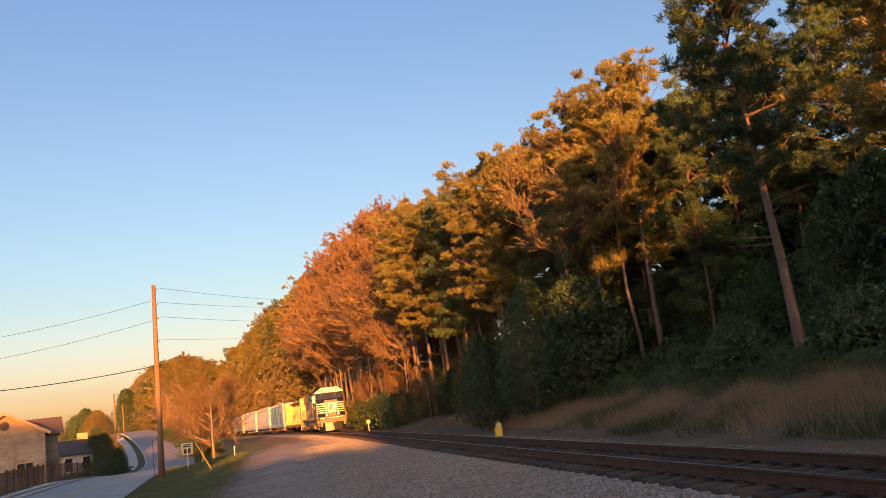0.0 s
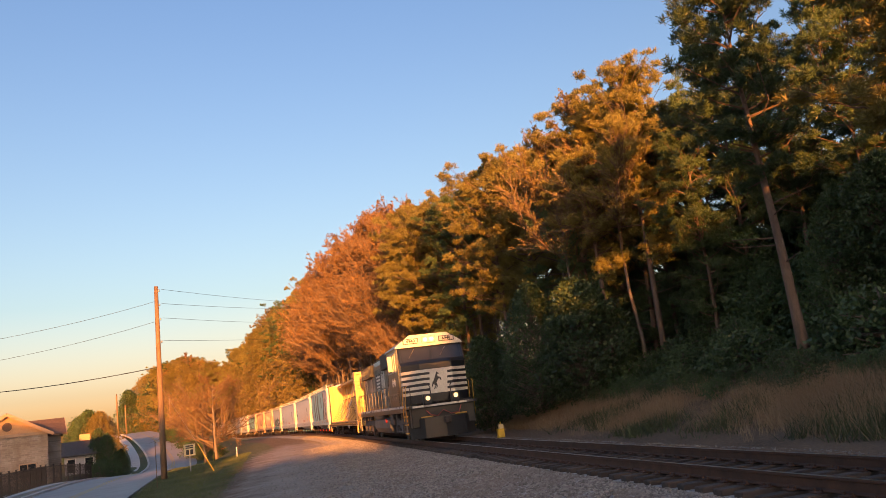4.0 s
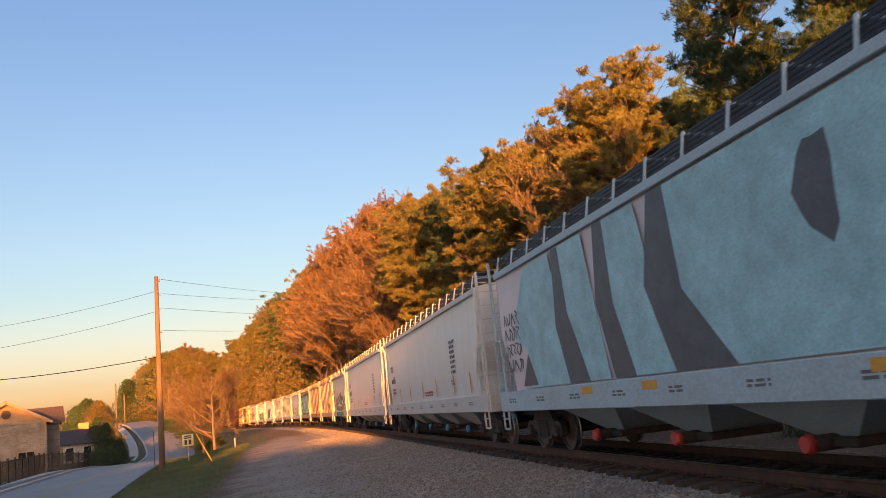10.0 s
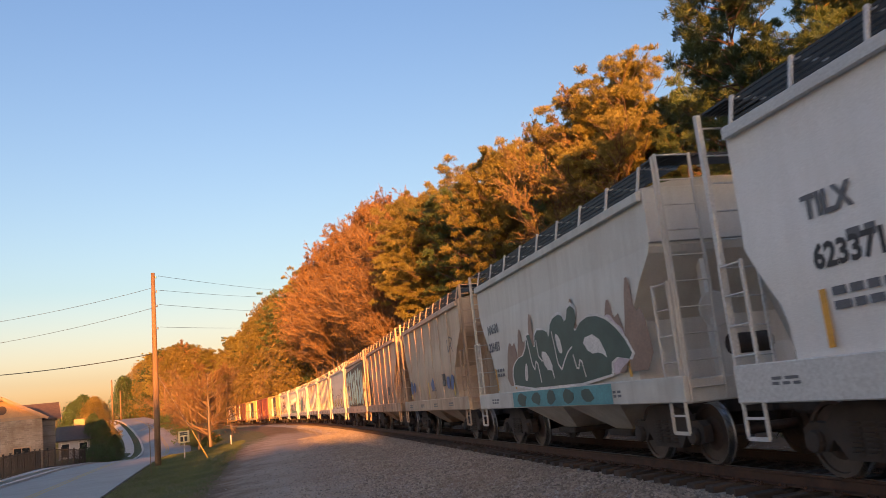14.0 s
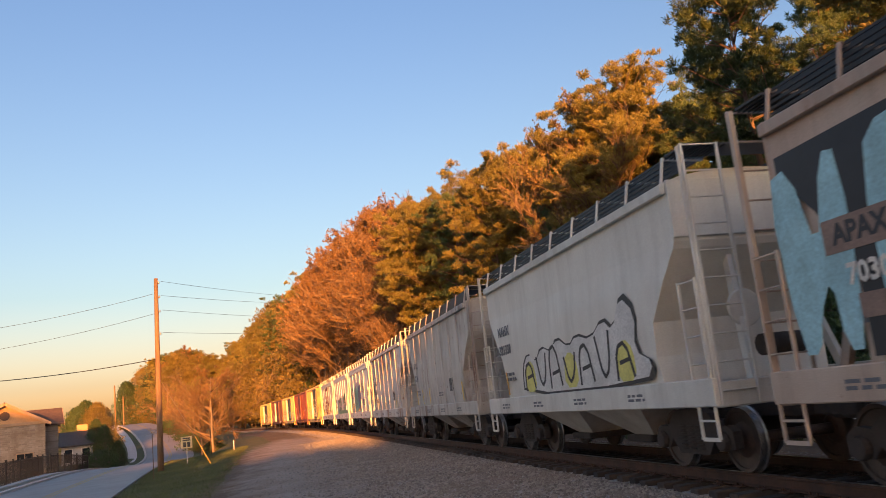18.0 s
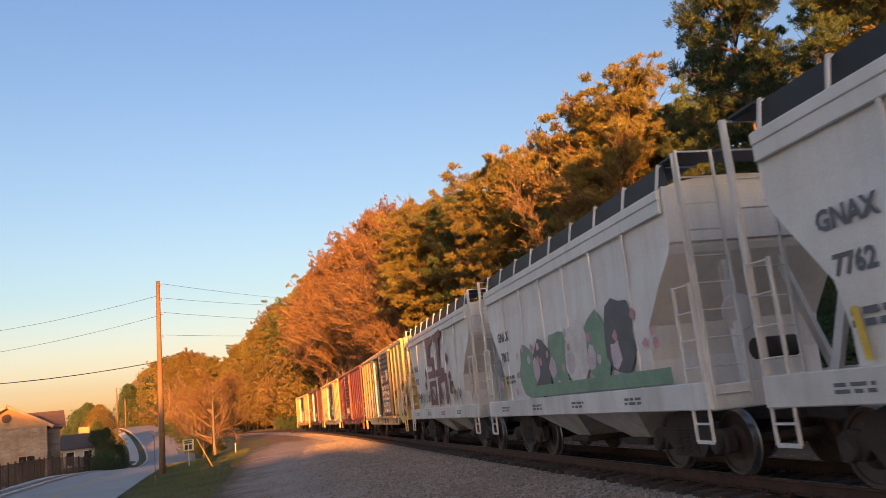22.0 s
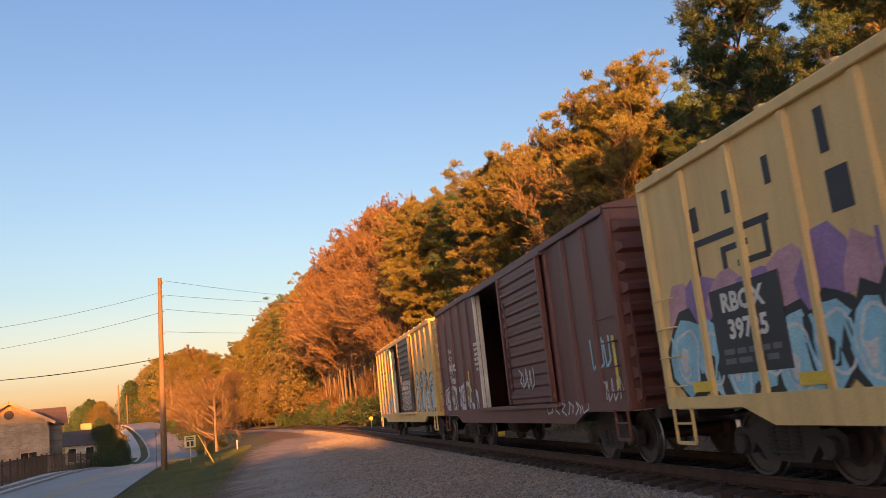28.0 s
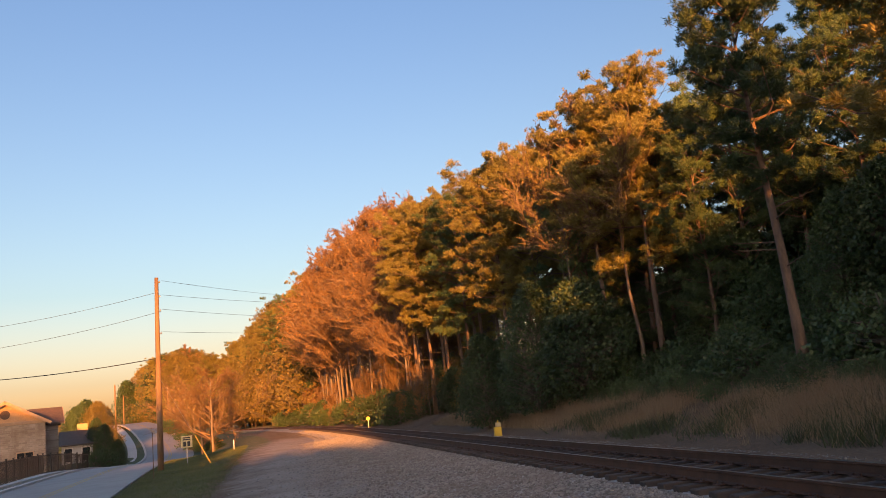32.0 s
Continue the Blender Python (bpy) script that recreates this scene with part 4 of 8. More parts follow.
def eaves_house(m, w, d, wall, rise):
    """A small house seen from its eaves side: wall, sloping roof, two windows, a porch rail."""
    t = thing("pale_house", "small pale house with dark roof and two windows", "building", m=m)
    bm = bmesh.new()
    box(bm, -w / 2, w / 2, 0, d, -1.0, wall)
    part("wall", bm, SIDING, t)
    bm = bmesh.new()
    prism(bm, [(-0.45, wall - 0.1), (-0.45, wall + 0.08), (d / 2, wall + rise), (d + 0.45, wall + 0.08), (d + 0.45, wall - 0.1), (d / 2, wall + rise - 0.2)], -w / 2 - 0.3, w / 2 + 0.3, plane="yz")
    roof = part("roof", bm, SLATE, t)
    bm = bmesh.new()
    box(bm, w / 2 - 1.7, w / 2 - 0.5, d * 0.5, d * 0.5 + 0.8, wall + rise * 0.6, wall + rise + 0.75, 0.02)
    part("chimney", bm, STUCCO, roof)
    for x in (-w * 0.28, w * 0.28):
        bm = bmesh.new()
        for a, b, c, e in ((x - 0.5, x + 0.5, 0.75, 0.85), (x - 0.5, x + 0.5, 2.35, 2.45), (x - 0.5, x - 0.4, 0.85, 2.35), (x + 0.4, x + 0.5, 0.85, 2.35)):
            box(bm, a, b, -0.06, 0.0, c, e)
        win = part("window", bm, WHITE_PAINT, t)
        bm = bmesh.new()
        box(bm, x - 0.4, x + 0.4, -0.03, -0.004, 0.85, 2.35)
        part("pane", bm, DARK_GLASS, win)
    bm = bmesh.new()
    for k in range(9):
        beam(bm, (-w / 2 + 0.1 + k * (w - 0.2) / 8, -1.2, -0.3), (-w / 2 + 0.1 + k * (w - 0.2) / 8, -1.2, 0.6), 0.06, 0.06)
    beam(bm, (-w / 2, -1.2, 0.6), (w / 2, -1.2, 0.6), 0.08, 0.1)
    part("porch_rail", bm, WHITE_PAINT, t)


SLATE = surface("dark_slate_roof", (0.075, 0.07, 0.07), (0.05, 0.048, 0.05), 4.0, 20.0, 0.8, 0, 0.5)
eaves_house(pose(-45.6, 97.0, -1.75, 0, 0, 25), 3.4, 6.0, 2.75, 1.7)


def picket_fence(a, b):
    """A metal fence with posts, two rails and pickets."""
    a, b = Vector((*a, 0)), Vector((*b, 0))
    n = int((b - a).length / 2.2)
    t = thing("metal_fence", "black metal picket fence along the pavement", "fence")
    pts = [a.lerp(b, i / n) for i in range(n + 1)]
    for p in pts:
        p.z = ground_at(p.x, p.y)
    bm = bmesh.new()
    box(bm, -0.04, 0.04, -0.04, 0.04, -0.2, 1.6)
    box(bm, -0.055, 0.055, -0.055, 0.055, 1.6, 1.64)
    post = part("post", bm, FENCE_BLACK, t)
    post.location = pts[0]
    bm = bmesh.new()
    beam(bm, (0, 0, 0.1), (0, 0, 1.52), 0.018, 0.018)
    picket = part("picket", bm, FENCE_BLACK, t)
    picket.location = pts[0].lerp(pts[1], 0.03)
    for p in pts[1:]:
        again(post, Matrix.Translation(p), t)
    for p, q in zip(pts, pts[1:]):
        bm = bmesh.new()
        for h in (0.15, 1.45):
            beam(bm, p + Vector((0, 0, h)), q + Vector((0, 0, h)), 0.03, 0.04)
        panel = part("rails", bm, FENCE_BLACK, t)
        panel.name = "rail_pair"
        for k in range(1, 15):
            again(picket, Matrix.Translation(p.lerp(q, k / 15)), panel, "picket")


picket_fence((-26.6, 46.0), (-32.3, 63.0))
picket_fence((-32.3, 63.0), (-36.6, 80.0))

# trees and hedges on this side
for _x, _y, _h, _k in ((-37.6, 84, 1.8, SHRUBS), (-38.8, 88, 2.2, SHRUBS), (-42.2, 97, 5.0, GREENS[2:]), (-43.8, 98.5, 5.4, GREENS[2:]), (-41.2, 98, 3.4, GREENS),
                       (-55, 124, 8.5, GOLDENS), (-58, 127, 9.0, GREENS), (-53.5, 121, 7.6, GOLDENS), (-61, 130, 8.0, GREENS), (-65, 128, 6.5, BARES), (-62, 122, 5.5, BARES)):
    grow(_k, _x, _y, _h)
for _k in range(12):  # bushes on the bank beside the far road
    grow((SHRUBS, RUSSETS, GREENS)[_k % 3], -33.0 - 2.6 * _k + _r.uniform(-0.8, 0.8), 108.0 + 5.6 * _k, _r.uniform(1.8, 3.6))
big_bare = bare(101, 9.0, 5.0, None, "wide bare tree with reddish twigs and a few leaves", "bare_tree", 0.2, 0.7, 0.12, 0.55, (22, 10, 9))
placed(big_bare, -27.3, 90.0, 0.5, 1.0, True)
big_bare2 = bare(102, 8.0, 4.4, None, "wide bare tree with reddish twigs and a few leaves", "bare_tree", 0.17, 0.9, 0.12, 0.5, (18, 10, 9))
placed(big_bare2, -32.5, 102.0, 1.5, 1.0, True)
skyline(-22.7, -21.3, 0.4, 232, 240, (GREENS,), 0.45, 0.6)
skyline(-23.2, -16.6, 0.42, 205, 222, (SUNLIT_PINES, GOLDENS, RUSSETS), 0.86, 1.0)
skyline(-23.4, -16.6, 0.5, 236, 262, (GOLDENS, SUNLIT_PINES), 0.86, 1.0)
skyline(-20.6, -16.6, 0.5, 150, 185, (GOLDENS, RUSSETS, SUNLIT_PINES), 0.5, 0.85)
skyline(-19.6, -17.0, 0.5, 112, 135, (RUSSETS, GOLDENS), 0.3, 0.5)
skyline(-23.4, -19.8, 0.26, 226, 292, (SUNLIT_PINES, GOLDENS, GREENS), 0.84, 1.02)
skyline(-30.0, -23.4, 0.7, 170, 200, (BARES, GOLDENS, BARES), 0.7, 0.98)


# unseen trees added behind the camera, their heights set to shade the near track; a gap in them lets the low sun
# through to the bend
def screen(x0, x1, tall, every=1.7):
    x = x0
    while x < x1:
        for y in (-90.0, -93.5):
            grow(SCREENS, x + _r.uniform(-0.5, 0.5), y + _r.uniform(-1, 1), tall + _r.uniform(-0.7, 0.5))
        x += every


screen(-24.0, 0.6, 21.6, 2.2)
screen(3.4, 7.4, 15.0)
screen(7.6, 8.4, 18.0)
screen(10.6, 19.8, 14.7)
screen(21.4, 22.4, 17.0)
screen(24.6, 27.6, 22.4)
screen(29.8, 32.8, 19.8)
screen(35.4, 60.0, 22.0, 2.2)
screen(60.0, 104.0, 22.0, 3.4)


# ---- the train: shared pieces ----
# each car stands with its front towards -x and the side that is seen towards +y
WHEELS = []
GREY_SILL = surface("pale_grey_paint", (0.5, 0.5, 0.48), (0.4, 0.39, 0.37), 1.0, 40.0, 0.55, 0, 0.15)
GRATING = plain("dark_grating", (0.03, 0.032, 0.035), 0.6)
ORANGE_STRIPE = plain("orange_reflector", (0.72, 0.36, 0.05), 0.4)
YELLOW_STRIPE = plain("yellow_reflector", (0.8, 0.55, 0.06), 0.4)
BLUE_TAP = plain("blue_plastic", (0.08, 0.3, 0.6), 0.4)
RED_TAP = plain("red_plastic", (0.6, 0.06, 0.05), 0.4)
MARK_DARK = plain("dark_lettering", (0.045, 0.045, 0.05), 0.6)
MARK_GREY = plain("grey_lettering", (0.14, 0.15, 0.17), 0.6)
MARK_WHITE = plain("white_lettering", (0.78, 0.76, 0.7), 0.6)
MARK_RED = plain("red_lettering", (0.5, 0.09, 0.07), 0.6)
SPRAY = {k: surface("spray_" + k, c, tuple(v * 0.72 for v in c), 2.2, 30.0, 0.55, 0, 0.05) for k, c in (
    ("pale_blue", (0.36, 0.66, 0.74)), ("slate", (0.1, 0.115, 0.14)), ("lilac", (0.62, 0.54, 0.6)), ("deep_green", (0.05, 0.1, 0.09)), ("plum", (0.24, 0.12, 0.16)), ("teal", (0.09, 0.33, 0.37)), ("navy", (0.08, 0.14, 0.33)),
    ("white", (0.72, 0.72, 0.7)), ("black", (0.025, 0.025, 0.03)), ("yellow", (0.72, 0.68, 0.2)), ("green", (0.2, 0.36, 0.26)), ("olive", (0.2, 0.3, 0.1)),
    ("maroon", (0.2, 0.07, 0.09)), ("pink", (0.6, 0.33, 0.38)), ("purple", (0.34, 0.2, 0.42)), ("brown", (0.3, 0.2, 0.16)), ("sky", (0.3, 0.62, 0.75)), ("rust", (0.24, 0.1, 0.05)))}
FACE = Matrix(((-1, 0, 0, 0), (0, 0, 1, 0), (0, 1, 0, 0), (0, 0, 0, 1)))


def on_side(x, z, y):
    """The pose of lettering at x, z on the side seen, reading towards the front."""
    return Matrix.Translation((x, y, z)) @ FACE


def decal(parent, outline, mat, y, name="graffiti", deep=0.004, label=""):
    """A painted shape on the side: an outline in x and z, a few millimetres proud."""
    bm = bmesh.new()
    prism(bm, outline, y, y + deep)
    return part(name, bm, mat, parent, label)


def eased(o, closed=True, times=2):
    """An outline or line with its corners rounded off."""
    for _k in range(times):
        n = len(o)
        p = [] if closed else [o[0]]
        for i in range(n if closed else n - 1):
            a, b = o[i], o[(i + 1) % n]
            p += [(a[0] * 0.75 + b[0] * 0.25, a[1] * 0.75 + b[1] * 0.25), (a[0] * 0.25 + b[0] * 0.75, a[1] * 0.25 + b[1] * 0.75)]
        o = p if closed else p + [o[-1]]
    return o


def blob(cx, cz, rx, rz, rng, n=14, rough=0.25, tilt=0.0):
    """An uneven rounded outline."""
    o = []
    for k in range(n):
        a = math.tau * k / n
        r = 1 + rng.uniform(-rough, rough)
        px, pz = rx * r * math.cos(a), rz * r * math.sin(a)
        o.append((cx + px + tilt * pz, cz + pz))
    return o


def bars(parent, x, z, w, h, rows, mat, y, rng):
    """Writing too small to read: rows of short bars."""
    for i in range(rows):
        at = x + w / 2
        bm = bmesh.new()
        while at > x - w / 2 + 0.05:
            l = rng.uniform(0.1, 0.24) * max(1.0, w)
            l = min(l, at - (x - w / 2))
            zz = z + h / 2 - (i + 0.5) * h / rows
            box(bm, at - l, at, y, y + 0.003, zz - h / rows * 0.3, zz + h / rows * 0.3)
            at -= l + 0.06
        part("marking", bm, mat, parent)


def stroke(parent, pts, w, mat, y, name="graffiti"):
    """A painted line through points in x and z."""
    bm = bmesh.new()
    for a, b in zip(pts, pts[1:]):
        beam(bm, (a[0], y + 0.002, a[1]), (b[0], y + 0.002, b[1]), w, 0.004, (0, 1, 0))
    return part(name, bm, mat, parent)


def scrawl(parent, x, z, w, h, n, mat, y, rng, width=0.035):
    """A tag too wild to read: a row of bent strokes."""
    for i in range(n):
        cx = x + w / 2 - w * (i + 0.5) / n
        k = rng.randrange(4)
        a, b = w / n * 0.42, h / 2
        shapes = ([(cx + a, z - b), (cx + a * 0.3, z + b), (cx - a, z - b * 0.8)], [(cx + a, z + b), (cx - a, z + b * 0.7), (cx + a * 0.6, z), (cx - a, z - b)],
                  [(cx + a, z + b * 0.8), (cx + a * 0.8, z - b), (cx - a * 0.7, z - b * 0.6), (cx - a, z + b)], [(cx + a, z - b), (cx, z + b * 0.2), (cx + a * 0.5, z + b), (cx - a, z + b * 0.4), (cx - a * 0.6, z - b)])
        stroke(parent, [(p + rng.uniform(-0.03, 0.03), q + rng.uniform(-0.04, 0.04)) for p, q in shapes[k]], width, mat, y)


def lathe_y(bm, profile, sides=24, mats=None):
    """A profile of (radius, y) turned round the y axis."""
    rings = [[bm.verts.new((r * math.cos(k * math.tau / sides), y, r * math.sin(k * math.tau / sides))) for k in range(sides)] for r, y in profile]
    for i, (a, b) in enumerate(zip(rings, rings[1:])):
        for k in range(sides):
            f = bm.faces.new((a[k], a[(k + 1) % sides], b[(k + 1) % sides], b[k]))
            f.material_index = mats[i] if mats else 0
    bm.faces.new(rings[0]), bm.faces.new(rings[-1][::-1])


def wheelset_mesh(r, sides=28):
    bm = bmesh.new()
    lathe_y(bm, [(0.085, -1.0), (0.085, 1.0)], 12)
    for s in (-1, 1):
        prof = [(0.12, 0.83), (0.16, 0.82), (r * 0.55, 0.775), (r * 0.86, 0.79), (r * 0.88, 0.815), (r * 0.985, 0.82), (r, 0.80), (r + 0.002, 0.72), (r + 0.028, 0.705), (r + 0.026, 0.685), (r * 0.88, 0.68), (r * 0.86, 0.70), (r * 0.5, 0.715), (0.16, 0.66), (0.12, 0.65)]
        lathe_y(bm, [(a, s * b) for a, b in (prof if s > 0 else prof)], sides, [0, 0, 0, 0, 0, 1, 1, 1, 0, 0, 0, 0, 0, 0])
        for k in range(6):
            a = math.tau * k / 6
            beam(bm, (0.11 * math.cos(a), s * 0.9, 0.11 * math.sin(a)), (0.11 * math.cos(a), s * 1.0, 0.11 * math.sin(a)), 0.03, 0.03)
    bmesh.ops.recalc_face_normals(bm, faces=bm.faces[:])
    ob = part("wheelset", bm, [WHEEL_STEEL, TREAD])
    me = ob.data
    bpy.data.objects.remove(ob)
    return me


def mesh_of(bm, mat, name):
    ob = part(name, bm, mat)
    me = ob.data
    bpy.data.objects.remove(ob)
    return me


def kid(name, me, parent, m, label=""):
    o = new(name, me)
    o.parent, o.matrix_basis = parent, m
    if label:
        o["label"] = label
    return o


R = 0.457
WHEELSET = wheelset_mesh(R)
bm = bmesh.new()
prism(bm, [(-1.12, 0.36), (-1.12, 0.6), (-0.98, 0.68), (-0.72, 0.66), (-0.52, 0.86), (-0.3, 0.93), (0.3, 0.93), (0.52, 0.86), (0.72, 0.66), (0.98, 0.68), (1.12, 0.6), (1.12, 0.36), (0.98, 0.33), (0.74, 0.34), (0.62, 0.48), (0.42, 0.26), (-0.42, 0.26), (-0.62, 0.48), (-0.74, 0.34), (-0.98, 0.33)], -0.07, 0.07)
FRAME_ME = mesh_of(bm, FRAME_DIRT, "side_frame")
bm = bmesh.new()
for _k in range(3):
    for _z in range(7):
        prism(bm, [(-0.24 + _k * 0.24 + 0.095 * math.cos(a * math.tau / 10), 0.03 * math.sin(a * math.tau / 10)) for a in range(10)], 0.33 + _z * 0.055, 0.355 + _z * 0.055, plane="xy")
SPRING_ME = mesh_of(bm, FRAME_DIRT, "spring")
bm = bmesh.new()
box(bm, -0.2, 0.2, -1.05, 1.05, 0.42, 0.72, 0.03)
box(bm, -0.45, 0.45, -0.4, 0.4, 0.7, 0.86, 0.03)
BOLSTER_ME = mesh_of(bm, FRAME_DIRT, "truck")
bm = bmesh.new()
lathe_y(bm, [(0.13, 0.0), (0.14, 0.05), (0.12, 0.1), (0.05, 0.11)], 14)
CAP_ME = mesh_of(bm, FRAME_DIRT, "bearing_cap")
bm = bmesh.new()
box(bm, -0.42, 0.1, -0.1, 0.1, 0.72, 0.92, 0.03)
box(bm, -0.62, -0.3, -0.16, 0.12, 0.68, 0.98, 0.05)
box(bm, -0.7, -0.55, 0.0, 0.14, 0.68, 0.98, 0.03)
COUPLER_ME = mesh_of(bm, FRAME_DIRT, "coupler")


def truck(car, x):
    """A two-axle truck: bolster, side frames with springs and caps, two wheelsets."""
    t = kid("truck", BOLSTER_ME, car, pose(x, 0, 0))
    for s in (-1, 1):
        kid("side_frame", FRAME_ME, t, pose(0, s * 1.0, 0))
        tagged(kid("spring", SPRING_ME, t, pose(0, s * 1.09, 0)), kind="stuff")
        for e in (-1, 1):
            kid("bearing_cap", CAP_ME, t, pose(e * 0.89, s * 1.05, R, 0, 0, 0 if s > 0 else 180))
    for e in (-1, 1):
        w = kid("wheelset", WHEELSET, t, pose(e * 0.89, 0, R))
        WHEELS.append((w, R, Vector((e * 0.89, 0, R))))


def couplers(car, half):
    kid("coupler", COUPLER_ME, car, pose(-half, 0, 0))
    kid("coupler", COUPLER_ME, car, pose(half, 0, 0, 0, 0, 180))


def ladder(car, x, y, z0, z1, dx, dy, mat, step_=0.38, name="ladder"):
    """Two stiles and their rungs; dx, dy lead from one stile to the other."""
    bm = bmesh.new()
    for k in (0, 1):
        beam(bm, (x + k * dx, y + k * dy, z0), (x + k * dx, y + k * dy, z1), 0.038, 0.038)
    z = z0 + 0.2
    while z < z1:
        tube(bm, [(x, y, z), (x + dx, y + dy, z)], 0.013, 5, False)
        z += step_
    return part(name, bm, mat, car)


def stirrup(car, x, y, mat, z=1.0, w=0.42, deep=0.45):
    bm = bmesh.new()
    for a in (-w / 2, w / 2):
        beam(bm, (x + a, y, z), (x + a, y, z - deep), 0.045, 0.02)
    beam(bm, (x - w / 2, y, z - deep), (x + w / 2, y, z - deep), 0.02, 0.05)
    beam(bm, (x - w / 2, y, z - deep * 0.45), (x + w / 2, y, z - deep * 0.45), 0.02, 0.03)
    part("step", bm, mat, car)


def loft(bm, rings):
    made = []
    vs = [[bm.verts.new(p) for p in r] for r in rings]
    n = len(rings[0])
    for a, b in zip(vs, vs[1:]):
        made += [bm.faces.new((a[k], a[(k + 1) % n], b[(k + 1) % n], b[k])) for k in range(n)]
    made += [bm.faces.new(vs[0][::-1]), bm.faces.new(vs[-1])]
    bmesh.ops.recalc_face_normals(bm, faces=made)


# ---- covered hoppers ----
def hopper(label, pitch, paint, bays, sill_mat, eave=4.16, crest=4.42, board=4.62, width=1.5, sill=(0.98, 1.36), seams=0, tap=None, cut=1.15, board_solid=False, frame_mat=None, bay_mat=None, top_band=0.0, posts=9):
    """A covered hopper: body with cut-away ends, arched roof with its running boards, ladders, bays and trucks."""
    car = thing("covered_hopper", label, "freight car", "freight cars of the train")
    half = pitch / 2 - (0.62 if bays == 2 else 0.65)
    frame_mat = frame_mat or sill_mat
    x1 = half - 0.58
    low = sill[1] - 0.06
    cutz = (0.68 if bays == 2 else 0.46)
    cut = 0.9 if bays == 2 else cut * 0.5
    zc = low + (eave - low) * cutz
    ends = [(low, cut * 1.05), (low + 0.45, cut * 1.1), (low + (zc - low) * 0.5, cut), (low + (zc - low) * 0.8, cut * 0.45), (zc, 0.05), (zc + 0.1, 0.0), (eave - 0.5, 0.0), (eave, 0.0)]
    bm = bmesh.new()
    rings = []
    for z, inset in ends:
        q = (z - low) / (eave - low)
        y = width - 0.1 + 0.1 * math.sin(min(1.0, q * 1.25 + 0.12) * math.pi * 0.86)
        rings.append([(-x1 + inset, -y, z), (x1 - inset, -y, z), (x1 - inset, y, z), (-x1 + inset, y, z)])
    loft(bm, rings)
    body = part("body", bm, paint, car)
    yw = width
    bm = bmesh.new()
    arch = [(width * math.cos(a) * 1.0, eave + (crest - eave) * math.sin(a)) for a in [math.pi * k / 10 for k in range(11)]]
    prism(bm, arch, -x1, x1, plane="yz")
    roof = part("roof", bm, paint, car)
    for i in range(4 if bays == 2 else 6):
        n = 4 if bays == 2 else 6
        bm = bmesh.new()
        cx = -x1 + (i + 0.5) * 2 * x1 / n
        box(bm, cx - 0.75, cx + 0.75, -0.3, 0.3, crest - 0.02, crest + 0.12, 0.03)
        part("hatch", bm, paint, roof)
    for s in (-1, 1):
        bm = bmesh.new()
        box(bm, -half, half, s * width - 0.06, s * width + 0.05, sill[0], sill[1], 0.015)
        box(bm, -half, half, s * width - (0.14 if s > 0 else 0.0), s * width + (0.0 if s > 0 else 0.14), sill[0], sill[0] + 0.03)
        part("side_sill", bm, sill_mat, car)
        bm = bmesh.new()
        box(bm, -x1, x1, s * width - 0.05, s * width + 0.035, eave - 0.1, eave + 0.05, 0.012)
        if top_band:
            box(bm, -x1, x1, s * width - 0.04, s * width + 0.018, eave - top_band, eave - 0.1, 0.01)
        part("top_chord", bm, paint if top_band else frame_mat, car)
        # running board with its brackets
        bm = bmesh.new()
        if board_solid:
            box(bm, -half, half, min(s * 0.75, s * 1.3), max(s * 0.75, s * 1.3), board - 0.03, board)
            box(bm, -x1, x1, s * 1.31 - 0.015, s * 1.31 + 0.015, eave + 0.06, board - 0.02)
        else:
            for k in range(9):
                y = s * (0.72 + 0.075 * k)
                box(bm, -half, half, y - 0.011, y + 0.011, board - 0.03, board)
            for k in range(5):
                z = eave + 0.1 + k * (board - eave - 0.12) / 5
                box(bm, -x1, x1, s * 1.33 - 0.008, s * 1.33 + 0.008, z - 0.015, z + 0.02)
        rb = tagged(part("running_board", bm, GRATING, car), kind="stuff")
        for i in range(posts):
            x = -x1 + 0.1 + i * (2 * x1 - 0.2) / (posts - 1)
            bm = bmesh.new()
            beam(bm, (x, s * (width - 0.04), eave), (x, s * 1.36, board + 0.01), 0.05, 0.03)
            beam(bm, (x, s * 1.36, board - 0.015), (x, s * 0.7, board - 0.04), 0.05, 0.03)
            part("bracket", bm, frame_mat, rb)
    bm = bmesh.new()
    box(bm, -half, half, -0.22, 0.22, 0.72, 1.1, 0.02)
    part("centre_sill", bm, FRAME_DIRT, car)
    for e in (-1, 1):
        bm = bmesh.new()
        box(bm, min(e * half, e * (half - 0.16)), max(e * half, e * (half - 0.16)), -width, width, sill[0] - 0.02, sill[1] - 0.05, 0.02)
        part("end_sill", bm, frame_mat, car)
        bm = bmesh.new()
        box(bm, min(e * (half - 0.58), e * (half - 0.53)), max(e * (half - 0.58), e * (half - 0.53)), -width + 0.05, width - 0.05, zc + 0.15, eave + 0.1, 0.01)
        part("end_panel", bm, paint, car)
        bm = bmesh.new()
        for y in (-0.75, 0.75):
            beam(bm, (e * (half - 0.3), y, sill[1] - 0.1), (e * (half - 0.9), y * 0.6, zc + 0.2), 0.14, 0.08, (0, 1, 0))
        part("end_brace", bm, frame_mat, car)
